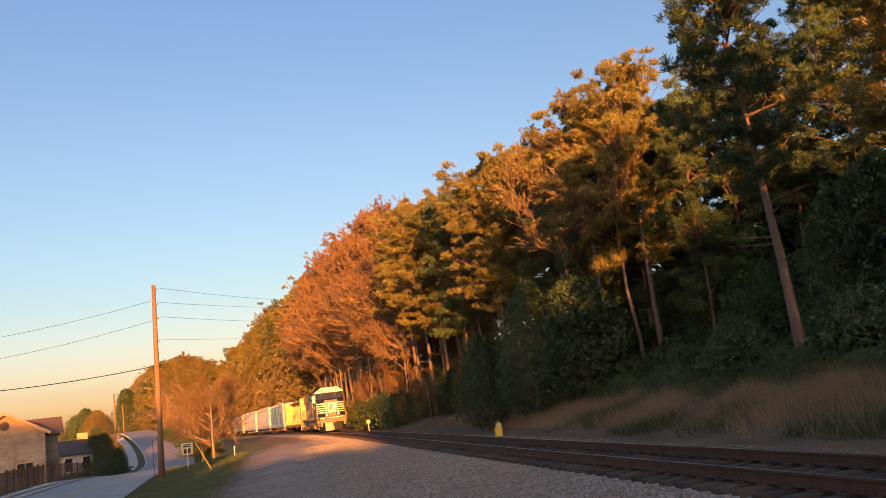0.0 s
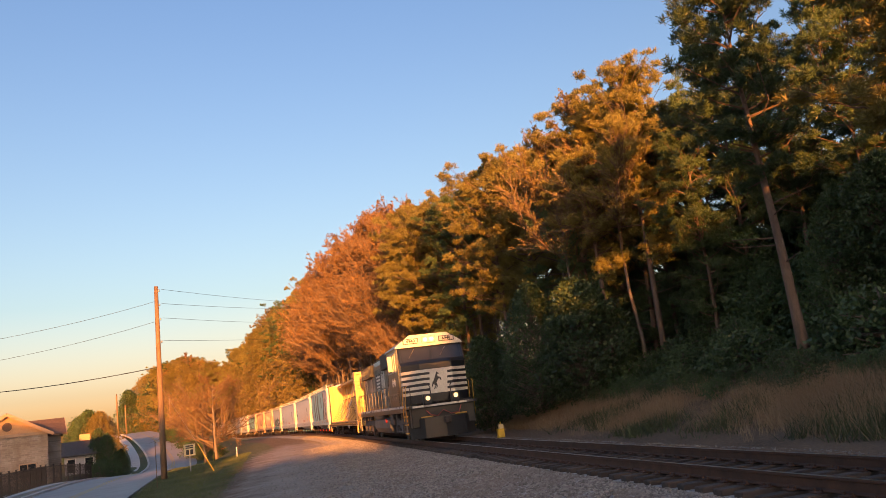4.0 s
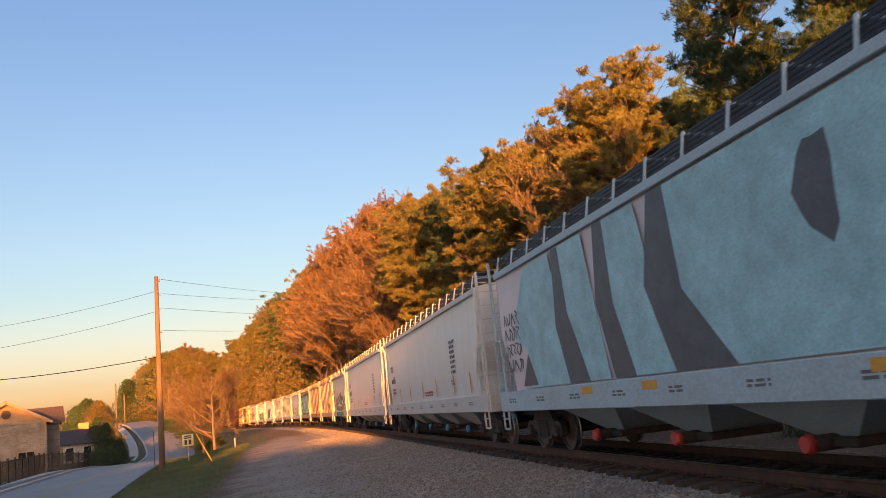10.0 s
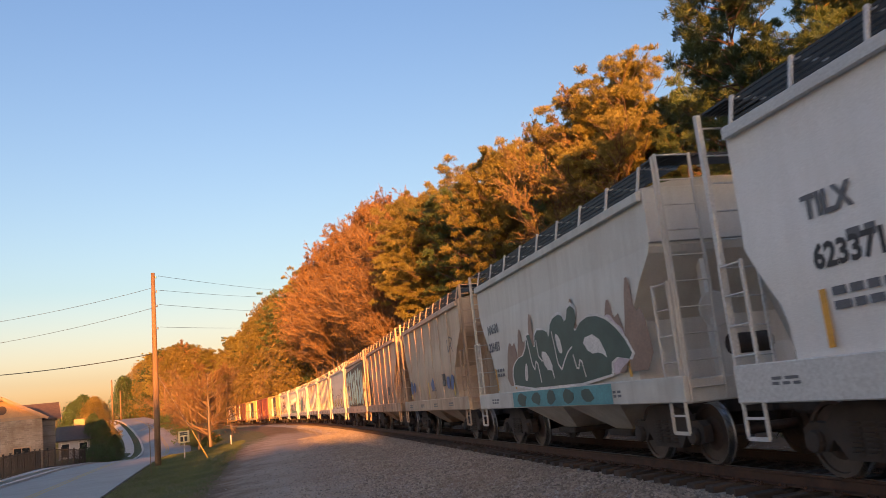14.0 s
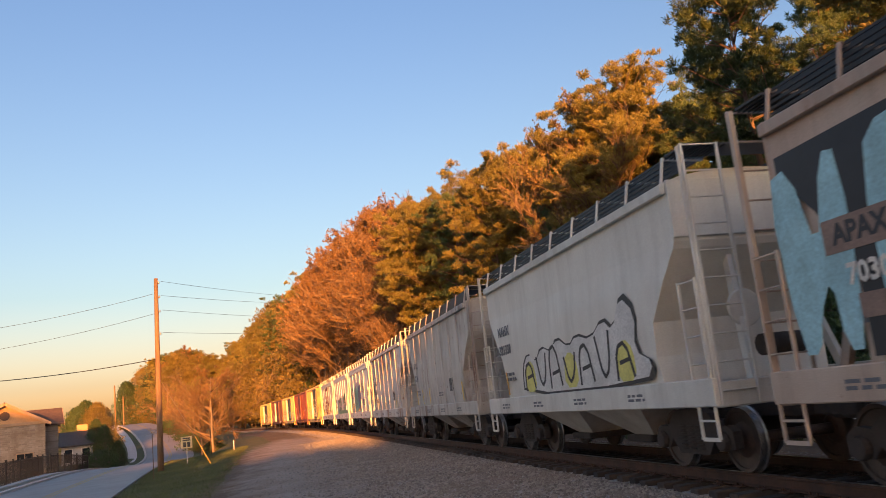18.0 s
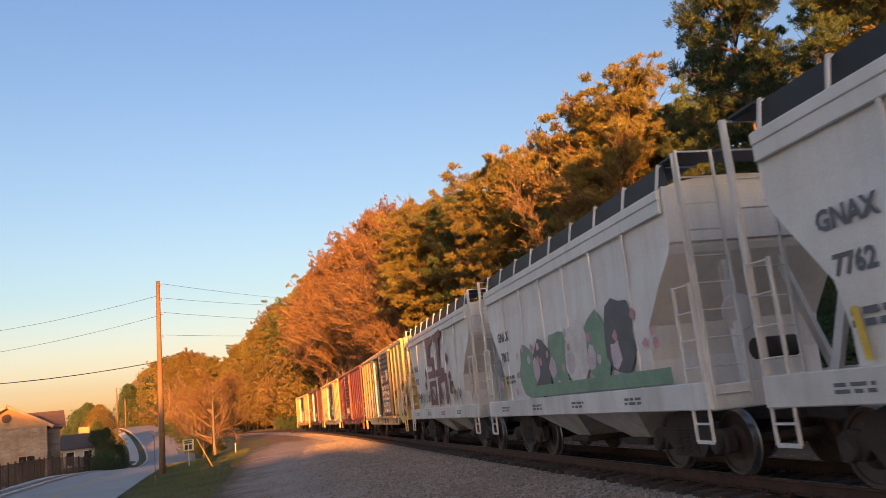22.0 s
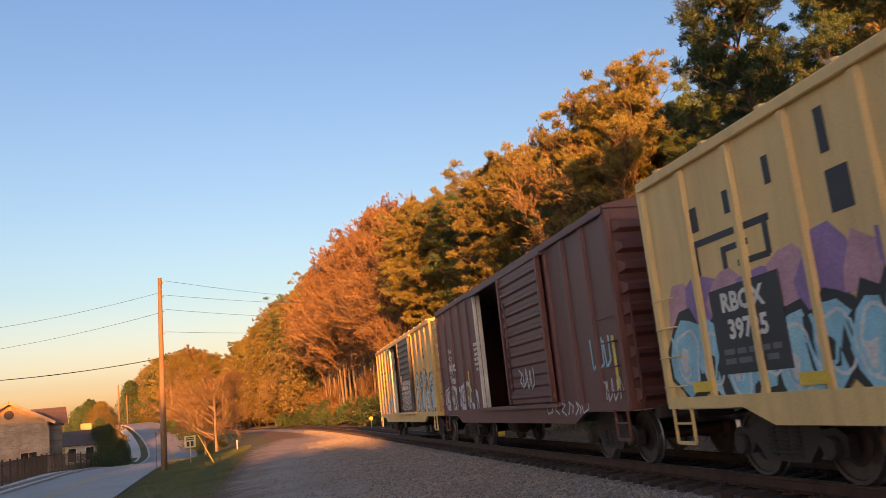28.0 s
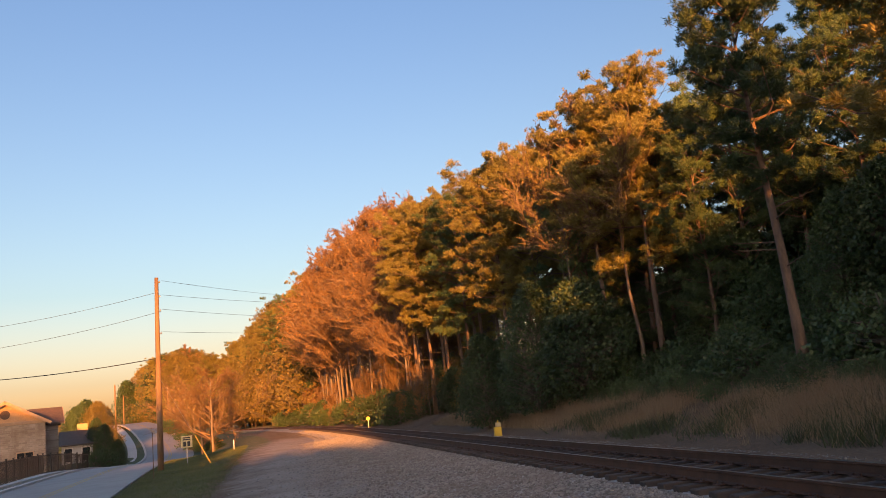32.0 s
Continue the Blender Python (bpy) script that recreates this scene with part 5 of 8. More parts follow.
        for s in (-1, 1):
            bm = bmesh.new()
            box(bm, min(e * half, e * (half - 0.06)), max(e * half, e * (half - 0.06)), min(s * width, s * (width - 0.07)), max(s * width, s * (width - 0.07)), sill[0], board - 0.02, 0.008)
            part("corner_post", bm, frame_mat, car)
            y = s * (width + 0.03)
            ladder(car, e * (half - 0.06), y, sill[0], sill[0] + 1.75, e * -0.46, 0, frame_mat)
            stirrup(car, e * (half - 0.28), y, frame_mat, sill[0] + 0.02)
        ladder(car, e * (half + 0.03), 0.9, sill[0], board, 0, 0.56, frame_mat)
        bm = bmesh.new()
        beam(bm, (e * (half - 0.3), -1.38, board), (e * (half - 0.3), 1.38, board), 0.55, 0.03)
        part("end_platform", bm, GRATING, car)
    # brake gear on the end platform
    bm = bmesh.new()
    lathe_y(bm, [(0.26, -0.02), (0.28, 0.0), (0.26, 0.02)], 18)
    w = part("brake_wheel", bm, frame_mat, car)
    w.matrix_basis = pose(-half + 0.5, 0.55, 2.3, 0, 0, 90)
    bm = bmesh.new()
    tube(bm, [(-half + 0.55, -0.3, 1.75), (-half + 0.55, 0.35, 1.75)], 0.16, 12)
    part("brake_cylinder", bm, FRAME_DIRT, car)
    bm = bmesh.new()
    tube(bm, [(half - 0.75, -0.5, 1.7), (half - 0.75, 0.5, 1.7)], 0.2, 12)
    part("air_reservoir", bm, FRAME_DIRT, car)
    # bays
    span = 2 * (half - 2.75) if bays == 2 else 2 * (half - 3.0)
    for i in range(bays):
        cx = -span / 2 + (i + 0.5) * span / bays
        hw = span / bays / 2 - 0.02
        bm = bmesh.new()
        loft(bm, [[(cx - 0.38, -0.62, 0.46), (cx + 0.38, -0.62, 0.46), (cx + 0.38, 0.62, 0.46), (cx - 0.38, 0.62, 0.46)],
                  [(cx - hw, -width + 0.16, 1.06), (cx + hw, -width + 0.16, 1.06), (cx + hw, width - 0.16, 1.06), (cx - hw, width - 0.16, 1.06)],
                  [(cx - hw, -width + 0.12, low + 0.02), (cx + hw, -width + 0.12, low + 0.02), (cx + hw, width - 0.12, low + 0.02), (cx - hw, width - 0.12, low + 0.02)]])
        bay = part("hopper_bay", bm, bay_mat or sill_mat, car)
        bm = bmesh.new()
        box(bm, cx - 0.5, cx + 0.5, -0.55, 0.75, 0.34, 0.46, 0.02)
        part("gate", bm, FRAME_DIRT, bay)
        if tap:
            bm = bmesh.new()
            tube(bm, [(cx, 0.55, 0.4), (cx, 1.0, 0.4)], [0.1, 0.1], 12)
            part("outlet_pipe", bm, FRAME_DIRT, bay)
            bm = bmesh.new()
            tube(bm, [(cx, 1.0, 0.4), (cx, 1.1, 0.4)], [0.13, 0.1], 12)
            part("outlet_cap", bm, tap, bay)
    for i in range(seams):
        x = -x1 + (i + 1) * 2 * x1 / (seams + 1)
        for s in (-1, 1):
            bm = bmesh.new()
            box(bm, x - 0.03, x + 0.03, s * width - 0.02, s * width + 0.012, low + 0.05, eave - 0.1)
            part("seam", bm, paint, body)
    for e in (-1, 1):
        truck(car, e * (half - 1.62))
    couplers(car, half)
    return car, body, half


def reflectors(car, xs, z, mat, y, h=0.55, lean=0.0):
    for x in xs:
        decal(car, [(x - 0.05, z), (x + 0.05, z), (x + 0.05 + lean, z + h), (x - 0.05 + lean, z + h)], mat, y, "reflector")


def data_plate(car, x, z, y, w=0.5, h=0.4):
    p = decal(car, [(x - w / 2, z), (x + w / 2, z), (x + w / 2, z + h), (x - w / 2, z + h)], MARK_DARK, y, "data_plate")
    bm = bmesh.new()
    for i in range(2):
        box(bm, x - w * 0.42 + i * w * 0.46, x - w * 0.05 + i * w * 0.46, y + 0.005, y + 0.007, z + h * 0.1, z + h * 0.45)
    part("panel_line", bm, MARK_GREY, p)


TRAIN = []
CARS_SO_FAR = [0.0]


def couple(car, pitch, between):
    """Adds the car at the train's end."""
    TRAIN.append((car, CARS_SO_FAR[0] + pitch / 2, between))
    CARS_SO_FAR[0] += pitch


# ---- locomotive ----
LOCO_BLACK = surface("faded_black_paint", (0.008, 0.011, 0.016), (0.02, 0.025, 0.032), 0.9, 30.0, 0.34, 0.0, 0.15, (1, 1, 0.35))
LOCO_GREY = surface("dusty_black_paint", (0.012, 0.02, 0.032), (0.042, 0.056, 0.074), 1.6, 30.0, 0.36, 0.0, 0.12, (1.6, 1.6, 0.3), 0.48, 0.8)
HOOD_WORN = surface("chalky_worn_black_paint", (0.028, 0.034, 0.042), (0.36, 0.34, 0.29), 1.5, 30.0, 0.5, 0.0, 0.12, (1.0, 1.0, 0.22), 0.46, 0.66)
for _m in (LOCO_BLACK, LOCO_GREY):
    _m.node_tree.nodes["Principled BSDF"].inputs["Coat Weight"].default_value = 0.15
    _m.node_tree.nodes["Principled BSDF"].inputs["Coat Roughness"].default_value = 0.16
LOCO_FRAME = surface("dusty_engine_running_gear", (0.12, 0.105, 0.098), (0.07, 0.06, 0.056), 2.5, 30.0, 0.85, 0.1, 0.4)
LOCO_WHITE = surface("cream_white_paint", (0.72, 0.68, 0.6), (0.6, 0.55, 0.46), 1.5, 40.0, 0.5, 0, 0.1)
SILL_WHITE = surface("worn_white_stripe", (0.58, 0.55, 0.5), (0.1, 0.09, 0.085), 1.7, 30.0, 0.6, 0, 0.1, (1, 1, 1), 0.5, 0.6)
GRILLE = surface("black_grille", (0.012, 0.012, 0.013), (0.022, 0.022, 0.024), 2.0, 60.0, 0.7, 0, 0.6, (1, 1, 12))
HEADLIGHT = glow("headlight_lens", (1.0, 0.66, 0.26), 1.0)
DITCH_LIGHT = glow("ditch_light_lens", (1.0, 0.66, 0.25), 0.8)
CAB_GLASS = glassy("cab_glass", (0.03, 0.035, 0.045), 0.05)
HANDRAIL_YELLOW = plain("worn_yellow_rail", (0.62, 0.36, 0.07), 0.5)
CHIPPED = surface("chipped_pale_paint", (0.4, 0.4, 0.36), (0.08, 0.08, 0.08), 6.0, 40.0, 0.7, 0, 0.1)
HOSE_RED = plain("faded_red_hose", (0.3, 0.07, 0.07), 0.6)
FUEL_GREY = surface("grimy_fuel_tank", (0.12, 0.12, 0.12), (0.075, 0.073, 0.072), 1.2, 25.0, 0.5, 0, 0.2)


def locomotive():
    car = thing("locomotive", "black diesel locomotive with white stripes and lit headlights", "locomotive", "freight cars of the train")
    # deck and sill
    bm = bmesh.new()
    box(bm, -9.2, 9.95, -1.5, 1.5, 1.3, 1.62, 0.02)
    deck = part("deck", bm, LOCO_BLACK, car)
    for s in (-1, 1):
        bm = bmesh.new()
        box(bm, -8.9, 9.95, s * 1.503 - 0.004, s * 1.503 + 0.004, 1.5, 1.6)
        part("sill_stripe", bm, SILL_WHITE, deck, "chipped white sill stripe")
    # long hood
    bm = bmesh.new()
    hood = [(-1.0, 1.6), (1.0, 1.6), (1.0, 4.1), (0.9, 4.36), (0.65, 4.48), (-0.65, 4.48), (-0.9, 4.36), (-1.0, 4.1)]
    prism(bm, hood, -5.1, 9.15, plane="yz")
    hood_ob = part("long_hood", bm, LOCO_GREY, car)
    # hood doors with latches
    x, i = -0.6, 0
    while x < 8.7:
        w = 0.62 if x < 3.6 else 0.5
        for s in (-1, 1):
            bm = bmesh.new()
            box(bm, x, x + w - 0.04, s * 1.008 - 0.012, s * 1.008 + 0.012, 1.75, 3.55 if x > 3.3 else 3.9, 0.008)
            part("hood_door", bm, HOOD_WORN, hood_ob)
        x += w
        i += 1
    for k in range(14):
        bm = bmesh.new()
        box(bm, -0.5 + k * 0.62, -0.42 + k * 0.62, 1.018, 1.05, 2.3 + (k % 2) * 1.2, 2.42 + (k % 2) * 1.2)
        part("latch", bm, BLACK_PAINT, hood_ob)
    for s in (-1, 1):
        bm = bmesh.new()
        box(bm, 4.2, 9.1, min(s * 0.9, s * 1.18), max(s * 0.9, s * 1.18), 3.6, 4.3, 0.02)
        g = part("radiator_grille", bm, GRILLE, hood_ob, "black radiator intake grille")
        for k in range(9):
            bm = bmesh.new()
            beam(bm, (4.3 + k * 0.58, s * 1.19, 3.62), (4.3 + k * 0.58, s * 1.19, 4.28), 0.03, 0.02, (0, 1, 0))
            part("grille_bar", bm, BLACK_PAINT, g)
        bm = bmesh.new()
        box(bm, -3.95, -1.4, min(s * 0.9, s * 1.32), max(s * 0.9, s * 1.32), 3.62, 4.42, 0.04)
        part("brake_grid_box", bm, GRILLE, hood_ob, "black dynamic brake box")
        bm = bmesh.new()
        box(bm, -5.1, -4.0, min(s * 0.9, s * 1.06), max(s * 0.9, s * 1.06), 3.5, 4.25, 0.02)
        part("air_filter_grille", bm, GRILLE, hood_ob)
        bm = bmesh.new()
        box(bm, -5.1, -0.7, min(s * 0.95, s * 1.03), max(s * 0.95, s * 1.03), 1.62, 3.4, 0.03)
        part("side_panel", bm, HOOD_WORN if s > 0 else LOCO_GREY, hood_ob)
    for k in range(3):
        bm = bmesh.new()
        prism(bm, [(math.cos(a * math.tau / 20) * 0.6 + 5.2 + k * 1.45, math.sin(a * math.tau / 20) * 0.6) for a in range(20)], 4.48, 4.62, plane="xy")
        part("roof_fan", bm, LOCO_BLACK, hood_ob)
    bm = bmesh.new()
    box(bm, -0.2, 1.4, -0.35, 0.35, 4.48, 4.7, 0.05)
    part("exhaust_stack", bm, LOCO_BLACK, hood_ob)
    # white emblem on the hood side: slanted stripes and plain blocks
    for k in range(5):
        z = 3.52 - k * 0.19
        decal(hood_ob, [(2.95, z), (2.95, z - 0.1), (1.35 + k * 0.13, z - 0.1), (1.2 + k * 0.13, z)], MARK_WHITE, 1.024, "emblem_stripe")
    for x0 in (0.95, 0.62, 0.22, -0.12):
        decal(hood_ob, [(x0, 2.78), (x0 - 0.12, 3.54), (x0 - 0.34, 3.54), (x0 - 0.2, 2.78)], MARK_WHITE, 1.024, "emblem_block")
    for x0, x1, z in ((0.95, -0.4, 2.48), (0.95, -0.55, 2.2)):
        n = 7
        for k in range(n):
            a = x0 + (x1 - x0) * k / n
            decal(hood_ob, [(a, z), (a, z + 0.2), (a - 0.13, z + 0.2), (a - 0.13, z)], MARK_WHITE, 1.024, "emblem_bar")
    # cab: floor, walls with open window, roof
    cw = 1.5
    for s in (-1, 1):
        bm = bmesh.new()
        y0, y1 = min(s * (cw - 0.07), s * cw), max(s * (cw - 0.07), s * cw)
        for a, b, c, d in ((-8.3, -5.15, 1.62, 3.2), (-5.45, -5.15, 3.2, 4.25), (-8.3, -7.75, 3.2, 4.25), (-7.75, -5.45, 4.02, 4.25)):
            box(bm, a, b, y0, y1, c, d)
        part("cab_side", bm, LOCO_GREY, car)
        bm = bmesh.new()
        for a, b, c, d in ((-7.8, -5.4, 3.16, 3.22), (-7.8, -5.4, 4.0, 4.06), (-5.47, -5.4, 3.2, 4.02), (-7.8, -7.73, 3.2, 4.02), (-6.64, -6.57, 3.2, 4.02), (-7.2, -7.14, 3.2, 4.02)):
            box(bm, a, b, y0 - 0.01, y1 + 0.02, c, d)
        win = part("side_window", bm, STEEL, car)
        bm = bmesh.new()
        box(bm, -5.95, -5.47, s * cw - 0.035, s * cw - 0.025, 3.22, 4.0)
        part("pane", bm, CAB_GLASS, win)
        bm = bmesh.new()
        box(bm, -7.73, -7.2, s * cw - 0.035, s * cw - 0.025, 3.22, 4.0)
        part("pane", bm, CAB_GLASS, win)
        bm = bmesh.new()
        box(bm, -6.95, -6.93, min(s * 1.52, s * 1.72), max(s * 1.52, s * 1.72), 3.25, 3.95, 0.004)
        part("wind_deflector", bm, LOCO_WHITE, win, "pale wind deflector standing open")
    bm = bmesh.new()
    box(bm, -5.22, -5.12, -1.43, 1.43, 1.62, 4.3)
    part("cab_rear_wall", bm, LOCO_GREY, car)
    bm = bmesh.new()
    prism(bm, [(-1.56, 4.2), (1.56, 4.2), (1.5, 4.3), (0.85, 4.68), (-0.85, 4.68), (-1.5, 4.3)], -8.35, -5.05, plane="yz")
    roof = part("cab_roof", bm, LOCO_BLACK, car)
    bm = bmesh.new()
    prism(bm, [(-1.56, 4.16), (1.56, 4.16), (1.5, 4.27), (0.86, 4.7), (-0.86, 4.7), (-1.5, 4.27)], -8.6, -8.36, plane="yz")
    band = part("number_band", bm, LOCO_WHITE, roof, "white band with number boards above the windscreen")
    front = Matrix(((0, 0, -1, 0), (-1, 0, 0, 0), (0, 1, 0, 0), (0, 0, 0, 1)))  # reads for an eye before the train
    for y in (0.83, -0.83):
        bm = bmesh.new()
        box(bm, -8.63, -8.6, y - 0.36, y + 0.36, 4.3, 4.54, 0.01)
        part("number_board", bm, BLACK_PAINT, band)
        bm = bmesh.new()
        box(bm, -8.64, -8.63, y - 0.32, y + 0.32, 4.33, 4.51)
        part("board_face", bm, LOCO_WHITE, band)
        lettering("6940", 0.2, MARK_DARK, band, Matrix.Translation((-8.645, y, 4.42)) @ front, 0.006)
    bm = bmesh.new()
    box(bm, -8.64, -8.6, -0.33, 0.33, 4.28, 4.6, 0.02)
    part("headlight_housing", bm, STEEL, band)
    for y in (0.15, -0.15):
        bm = bmesh.new()
        prism(bm, [(y + 0.095 * math.cos(a * math.tau / 18), 4.44 + 0.095 * math.sin(a * math.tau / 18)) for a in range(18)], -8.665, -8.64, plane="yz")
        part("headlight", bm, HEADLIGHT, band, "bright round headlight")
    # windscreen wall
    bm = bmesh.new()
    prism(bm, [(-8.32, 3.3), (-8.85, 3.4), (-8.5, 4.18), (-8.3, 4.18)], -1.48, 1.48)
    ws = part("windscreen_wall", bm, LOCO_BLACK, car)
    for a, b in ((0.08, 1.36), (-1.36, -0.08)):
        bm = bmesh.new()
        vs = [bm.verts.new(p) for p in ((-8.822, a, 3.48), (-8.822, b, 3.48), (-8.554, b, 4.08), (-8.554, a, 4.08))]
        vt = [bm.verts.new(v.co + Vector((-0.012, 0, -0.006))) for v in vs]
        for q in ((0, 1, 2, 3),):
            bm.faces.new([vt[k] for k in q])
            bm.faces.new([vs[k] for k in q[::-1]])
        for k in range(4):
            bm.faces.new((vs[k], vs[(k + 1) % 4], vt[(k + 1) % 4], vt[k]))
        bmesh.ops.recalc_face_normals(bm, faces=bm.faces[:])
        part("windscreen", bm, CAB_GLASS, ws)
        bm = bmesh.new()
        beam(bm, (-8.6, (a + b) / 2, 4.05), (-8.78, (a + b) / 2 + 0.3, 3.66), 0.02, 0.02)
        part("wiper", bm, STEEL, ws)
    # nose: broad, with chamfered corners
    bm = bmesh.new()
    base = [(-8.3, -1.46), (-8.95, -1.46), (-9.5, -0.72), (-9.5, 0.72), (-8.95, 1.46), (-8.3, 1.46)]
    top = [(-8.3, -1.46), (-8.85, -1.46), (-9.33, -0.72), (-9.33, 0.72), (-8.85, 1.46), (-8.3, 1.46)]
    loft(bm, [[(x, y, 1.62) for x, y in base], [(x, y, 3.32) for x, y in base], [(x, y, 3.48) for x, y in top]])
    nose = part("nose", bm, LOCO_BLACK, car)
    stripe = lambda o, name: part(name, o, LOCO_WHITE, nose)
    for k in range(5):
        z0 = 3.06 - k * 0.235
        bm = bmesh.new()
        out = [(-8.45 - k * 0.06, 1.466), (-8.95, 1.466), (-9.506, 0.724), (-9.506, -0.724), (-8.95, -1.466), (-8.45 - k * 0.06, -1.466)]
        inn = [(-8.45 - k * 0.06, 1.458), (-8.948, 1.458), (-9.498, 0.72), (-9.498, -0.72), (-8.948, -1.458), (-8.45 - k * 0.06, -1.458)]
        prism(bm, out + inn[::-1], z0 - 0.128, z0, plane="xy")
        stripe(bm, "nose_stripe")
    bm = bmesh.new()
    prism(bm, [(-0.4, 1.992), (0.4, 1.992), (0.28, 3.06), (-0.52, 3.06)], -9.516, -9.507, plane="yz")
    emblem = part("nose_emblem", bm, LOCO_WHITE, nose)
    bm = bmesh.new()
    horse = [(0.16, 2.1), (0.22, 2.1), (0.17, 2.2), (0.15, 2.3), (0.2, 2.37), (0.24, 2.3), (0.28, 2.18), (0.3, 2.3), (0.26, 2.45), (0.2, 2.52), (0.15, 2.62), (0.1, 2.74), (0.05, 2.84), (0.02, 2.92), (0.0, 2.98), (-0.03, 2.95),
             (-0.13, 2.89), (-0.12, 2.85), (-0.06, 2.86), (-0.04, 2.8), (-0.05, 2.72), (-0.14, 2.7), (-0.21, 2.64), (-0.2, 2.56), (-0.24, 2.53), (-0.15, 2.54), (-0.14, 2.61), (-0.06, 2.6), (0.0, 2.5), (0.05, 2.42), (0.03, 2.33), (0.0, 2.24), (0.06, 2.13), (0.1, 2.12), (0.07, 2.24), (0.11, 2.3), (0.12, 2.2)]
    prism(bm, [(a * 0.86, 2.54 + (b - 2.54) * 0.86) for a, b in horse], -9.525, -9.517, plane="yz")
    part("emblem_shape", bm, BLACK_PAINT, emblem)
    for y in (0.62, -0.62):
        bm = bmesh.new()
        box(bm, -10.08, -9.8, y - 0.2, y + 0.2, 1.54, 1.98, 0.03)
        d = part("ditch_light_box", bm, LOCO_BLACK, car)
        bm = bmesh.new()
        prism(bm, [(y + 0.095 * math.cos(a * math.tau / 18), 1.8 + 0.095 * math.sin(a * math.tau / 18)) for a in range(18)], -10.105, -10.081, plane="yz")
        part("ditch_light", bm, DITCH_LIGHT, d, "bright lit ditch light")
    # number on the cab side
    lettering("6940", 0.52, MARK_WHITE, car, on_side(-6.75, 2.7, cw + 0.004), 0.012)
    for x in (-6.1, -6.7, -7.2):  # latches of the side locker, the paint chipped below them
        bm = bmesh.new()
        box(bm, x - 0.05, x + 0.05, cw + 0.03, cw + 0.06, 2.05, 2.15, 0.01)
        latch = part("latch", bm, BLACK_PAINT, car)
        decal(latch, [(x - 0.14, 2.18), (x + 0.12, 2.2), (x + 0.09, 2.0), (x + 0.02, 1.9), (x - 0.06, 2.02)], CHIPPED, cw + 0.031, "chipped_paint")
    for z in (1.62, 2.2):
        bm = bmesh.new()
        box(bm, -8.0, -5.3, cw + 0.02, cw + 0.04, z, z + 0.03)
        part("locker_edge", bm, LOCO_BLACK, car)
    bm = bmesh.new()
    box(bm, -8.0, -5.3, cw, cw + 0.03, 1.62, 2.2, 0.01)
    part("cab_skirt", bm, LOCO_BLACK, car)
    for k in range(8):
        bm = bmesh.new()
        box(bm, -8.0, -7.7, cw + 0.03, cw + 0.05, 1.66 + k * 0.11, 1.71 + k * 0.11)
        part("louvre", bm, LOCO_GREY, car)
    # front platform, steps, pilot
    bm = bmesh.new()
    box(bm, -10.15, -9.2, -1.5, 1.5, 1.42, 1.54, 0.02)
    plat = part("front_platform", bm, LOCO_BLACK, car)
    bm = bmesh.new()
    box(bm, -10.17, -10.152, -1.35, 1.35, 1.44, 1.53)
    part("edge_stripe", bm, SILL_WHITE, plat, "chipped white front platform edge")
    for s in (-1, 1):
        bm = bmesh.new()
        box(bm, -9.35, -8.85, min(s * 1.1, s * 1.5), max(s * 1.1, s * 1.5), 0.35, 1.42, 0.02)
        w = part("step_well", bm, LOCO_BLACK, car)
        for z in (0.38, 0.75, 1.1):
            bm = bmesh.new()
            box(bm, -9.36, -8.86, min(s * 1.45, s * 1.56), max(s * 1.45, s * 1.56), z, z + 0.05)
            part("step", bm, HANDRAIL_YELLOW, w)
        for x in (-9.55, -8.85):
            bm = bmesh.new()
            tube(bm, [(x, s * 1.54, 0.9), (x, s * 1.54, 1.7), (x - 0.25, s * 1.5, 2.35), (x - 0.28, s * 1.45, 2.42)], 0.016, 7)
            part("step_handrail", bm, HANDRAIL_YELLOW, car)
        bm = bmesh.new()
        for x in (9.0, 9.7):
            beam(bm, (x, s * 1.5, 0.5), (x, s * 1.5, 1.4), 0.06, 0.04)
        for z in (0.5, 0.85, 1.15):
            beam(bm, (9.0, s * 1.5, z), (9.7, s * 1.5, z), 0.05, 0.1)
        part("rear_step", bm, LOCO_BLACK, car)
        for x in (9.0, 9.8):
            bm = bmesh.new()
            tube(bm, [(x, s * 1.52, 0.8), (x, s * 1.52, 2.4), (x - 0.2, s * 1.3, 2.6)], 0.016, 7)
            part("step_handrail", bm, HANDRAIL_YELLOW, car)
    bm = bmesh.new()
    prism(bm, [(-9.5, -1.45), (-10.25, -0.9), (-10.4, 0.0), (-10.25, 0.9), (-9.5, 1.45), (-9.4, 1.3), (-10.15, 0.8), (-10.28, 0.0), (-10.15, -0.8), (-9.4, -1.3)], 0.14, 0.98, plane="xy")
    plow = part("snow_plough", bm, LOCO_BLACK, car)
    bm = bmesh.new()
    box(bm, -10.0, -9.55, -1.4, 1.4, 0.6, 1.44, 0.03)
    part("pilot", bm, LOCO_BLACK, car)
    for y in (-0.75, 0.75):
        bm = bmesh.new()
        box(bm, -10.2, -10.0, y - 0.25, y + 0.25, 1.0, 1.05)
        part("pilot_step", bm, HANDRAIL_YELLOW, car)
    bm = bmesh.new()
    tube(bm, [(-10.05, 0.75, 1.3), (-10.2, 0.6, 1.1), (-10.22, 0.3, 1.02), (-10.2, 0.02, 1.25), (-10.22, -0.3, 1.05), (-10.2, -0.65, 1.08), (-10.05, -0.8, 1.35)], 0.024, 7)
    part("air_hose", bm, HOSE_RED, car, "faded red air hose looped over the coupler")
    # front handrails across the nose
    bm = bmesh.new()
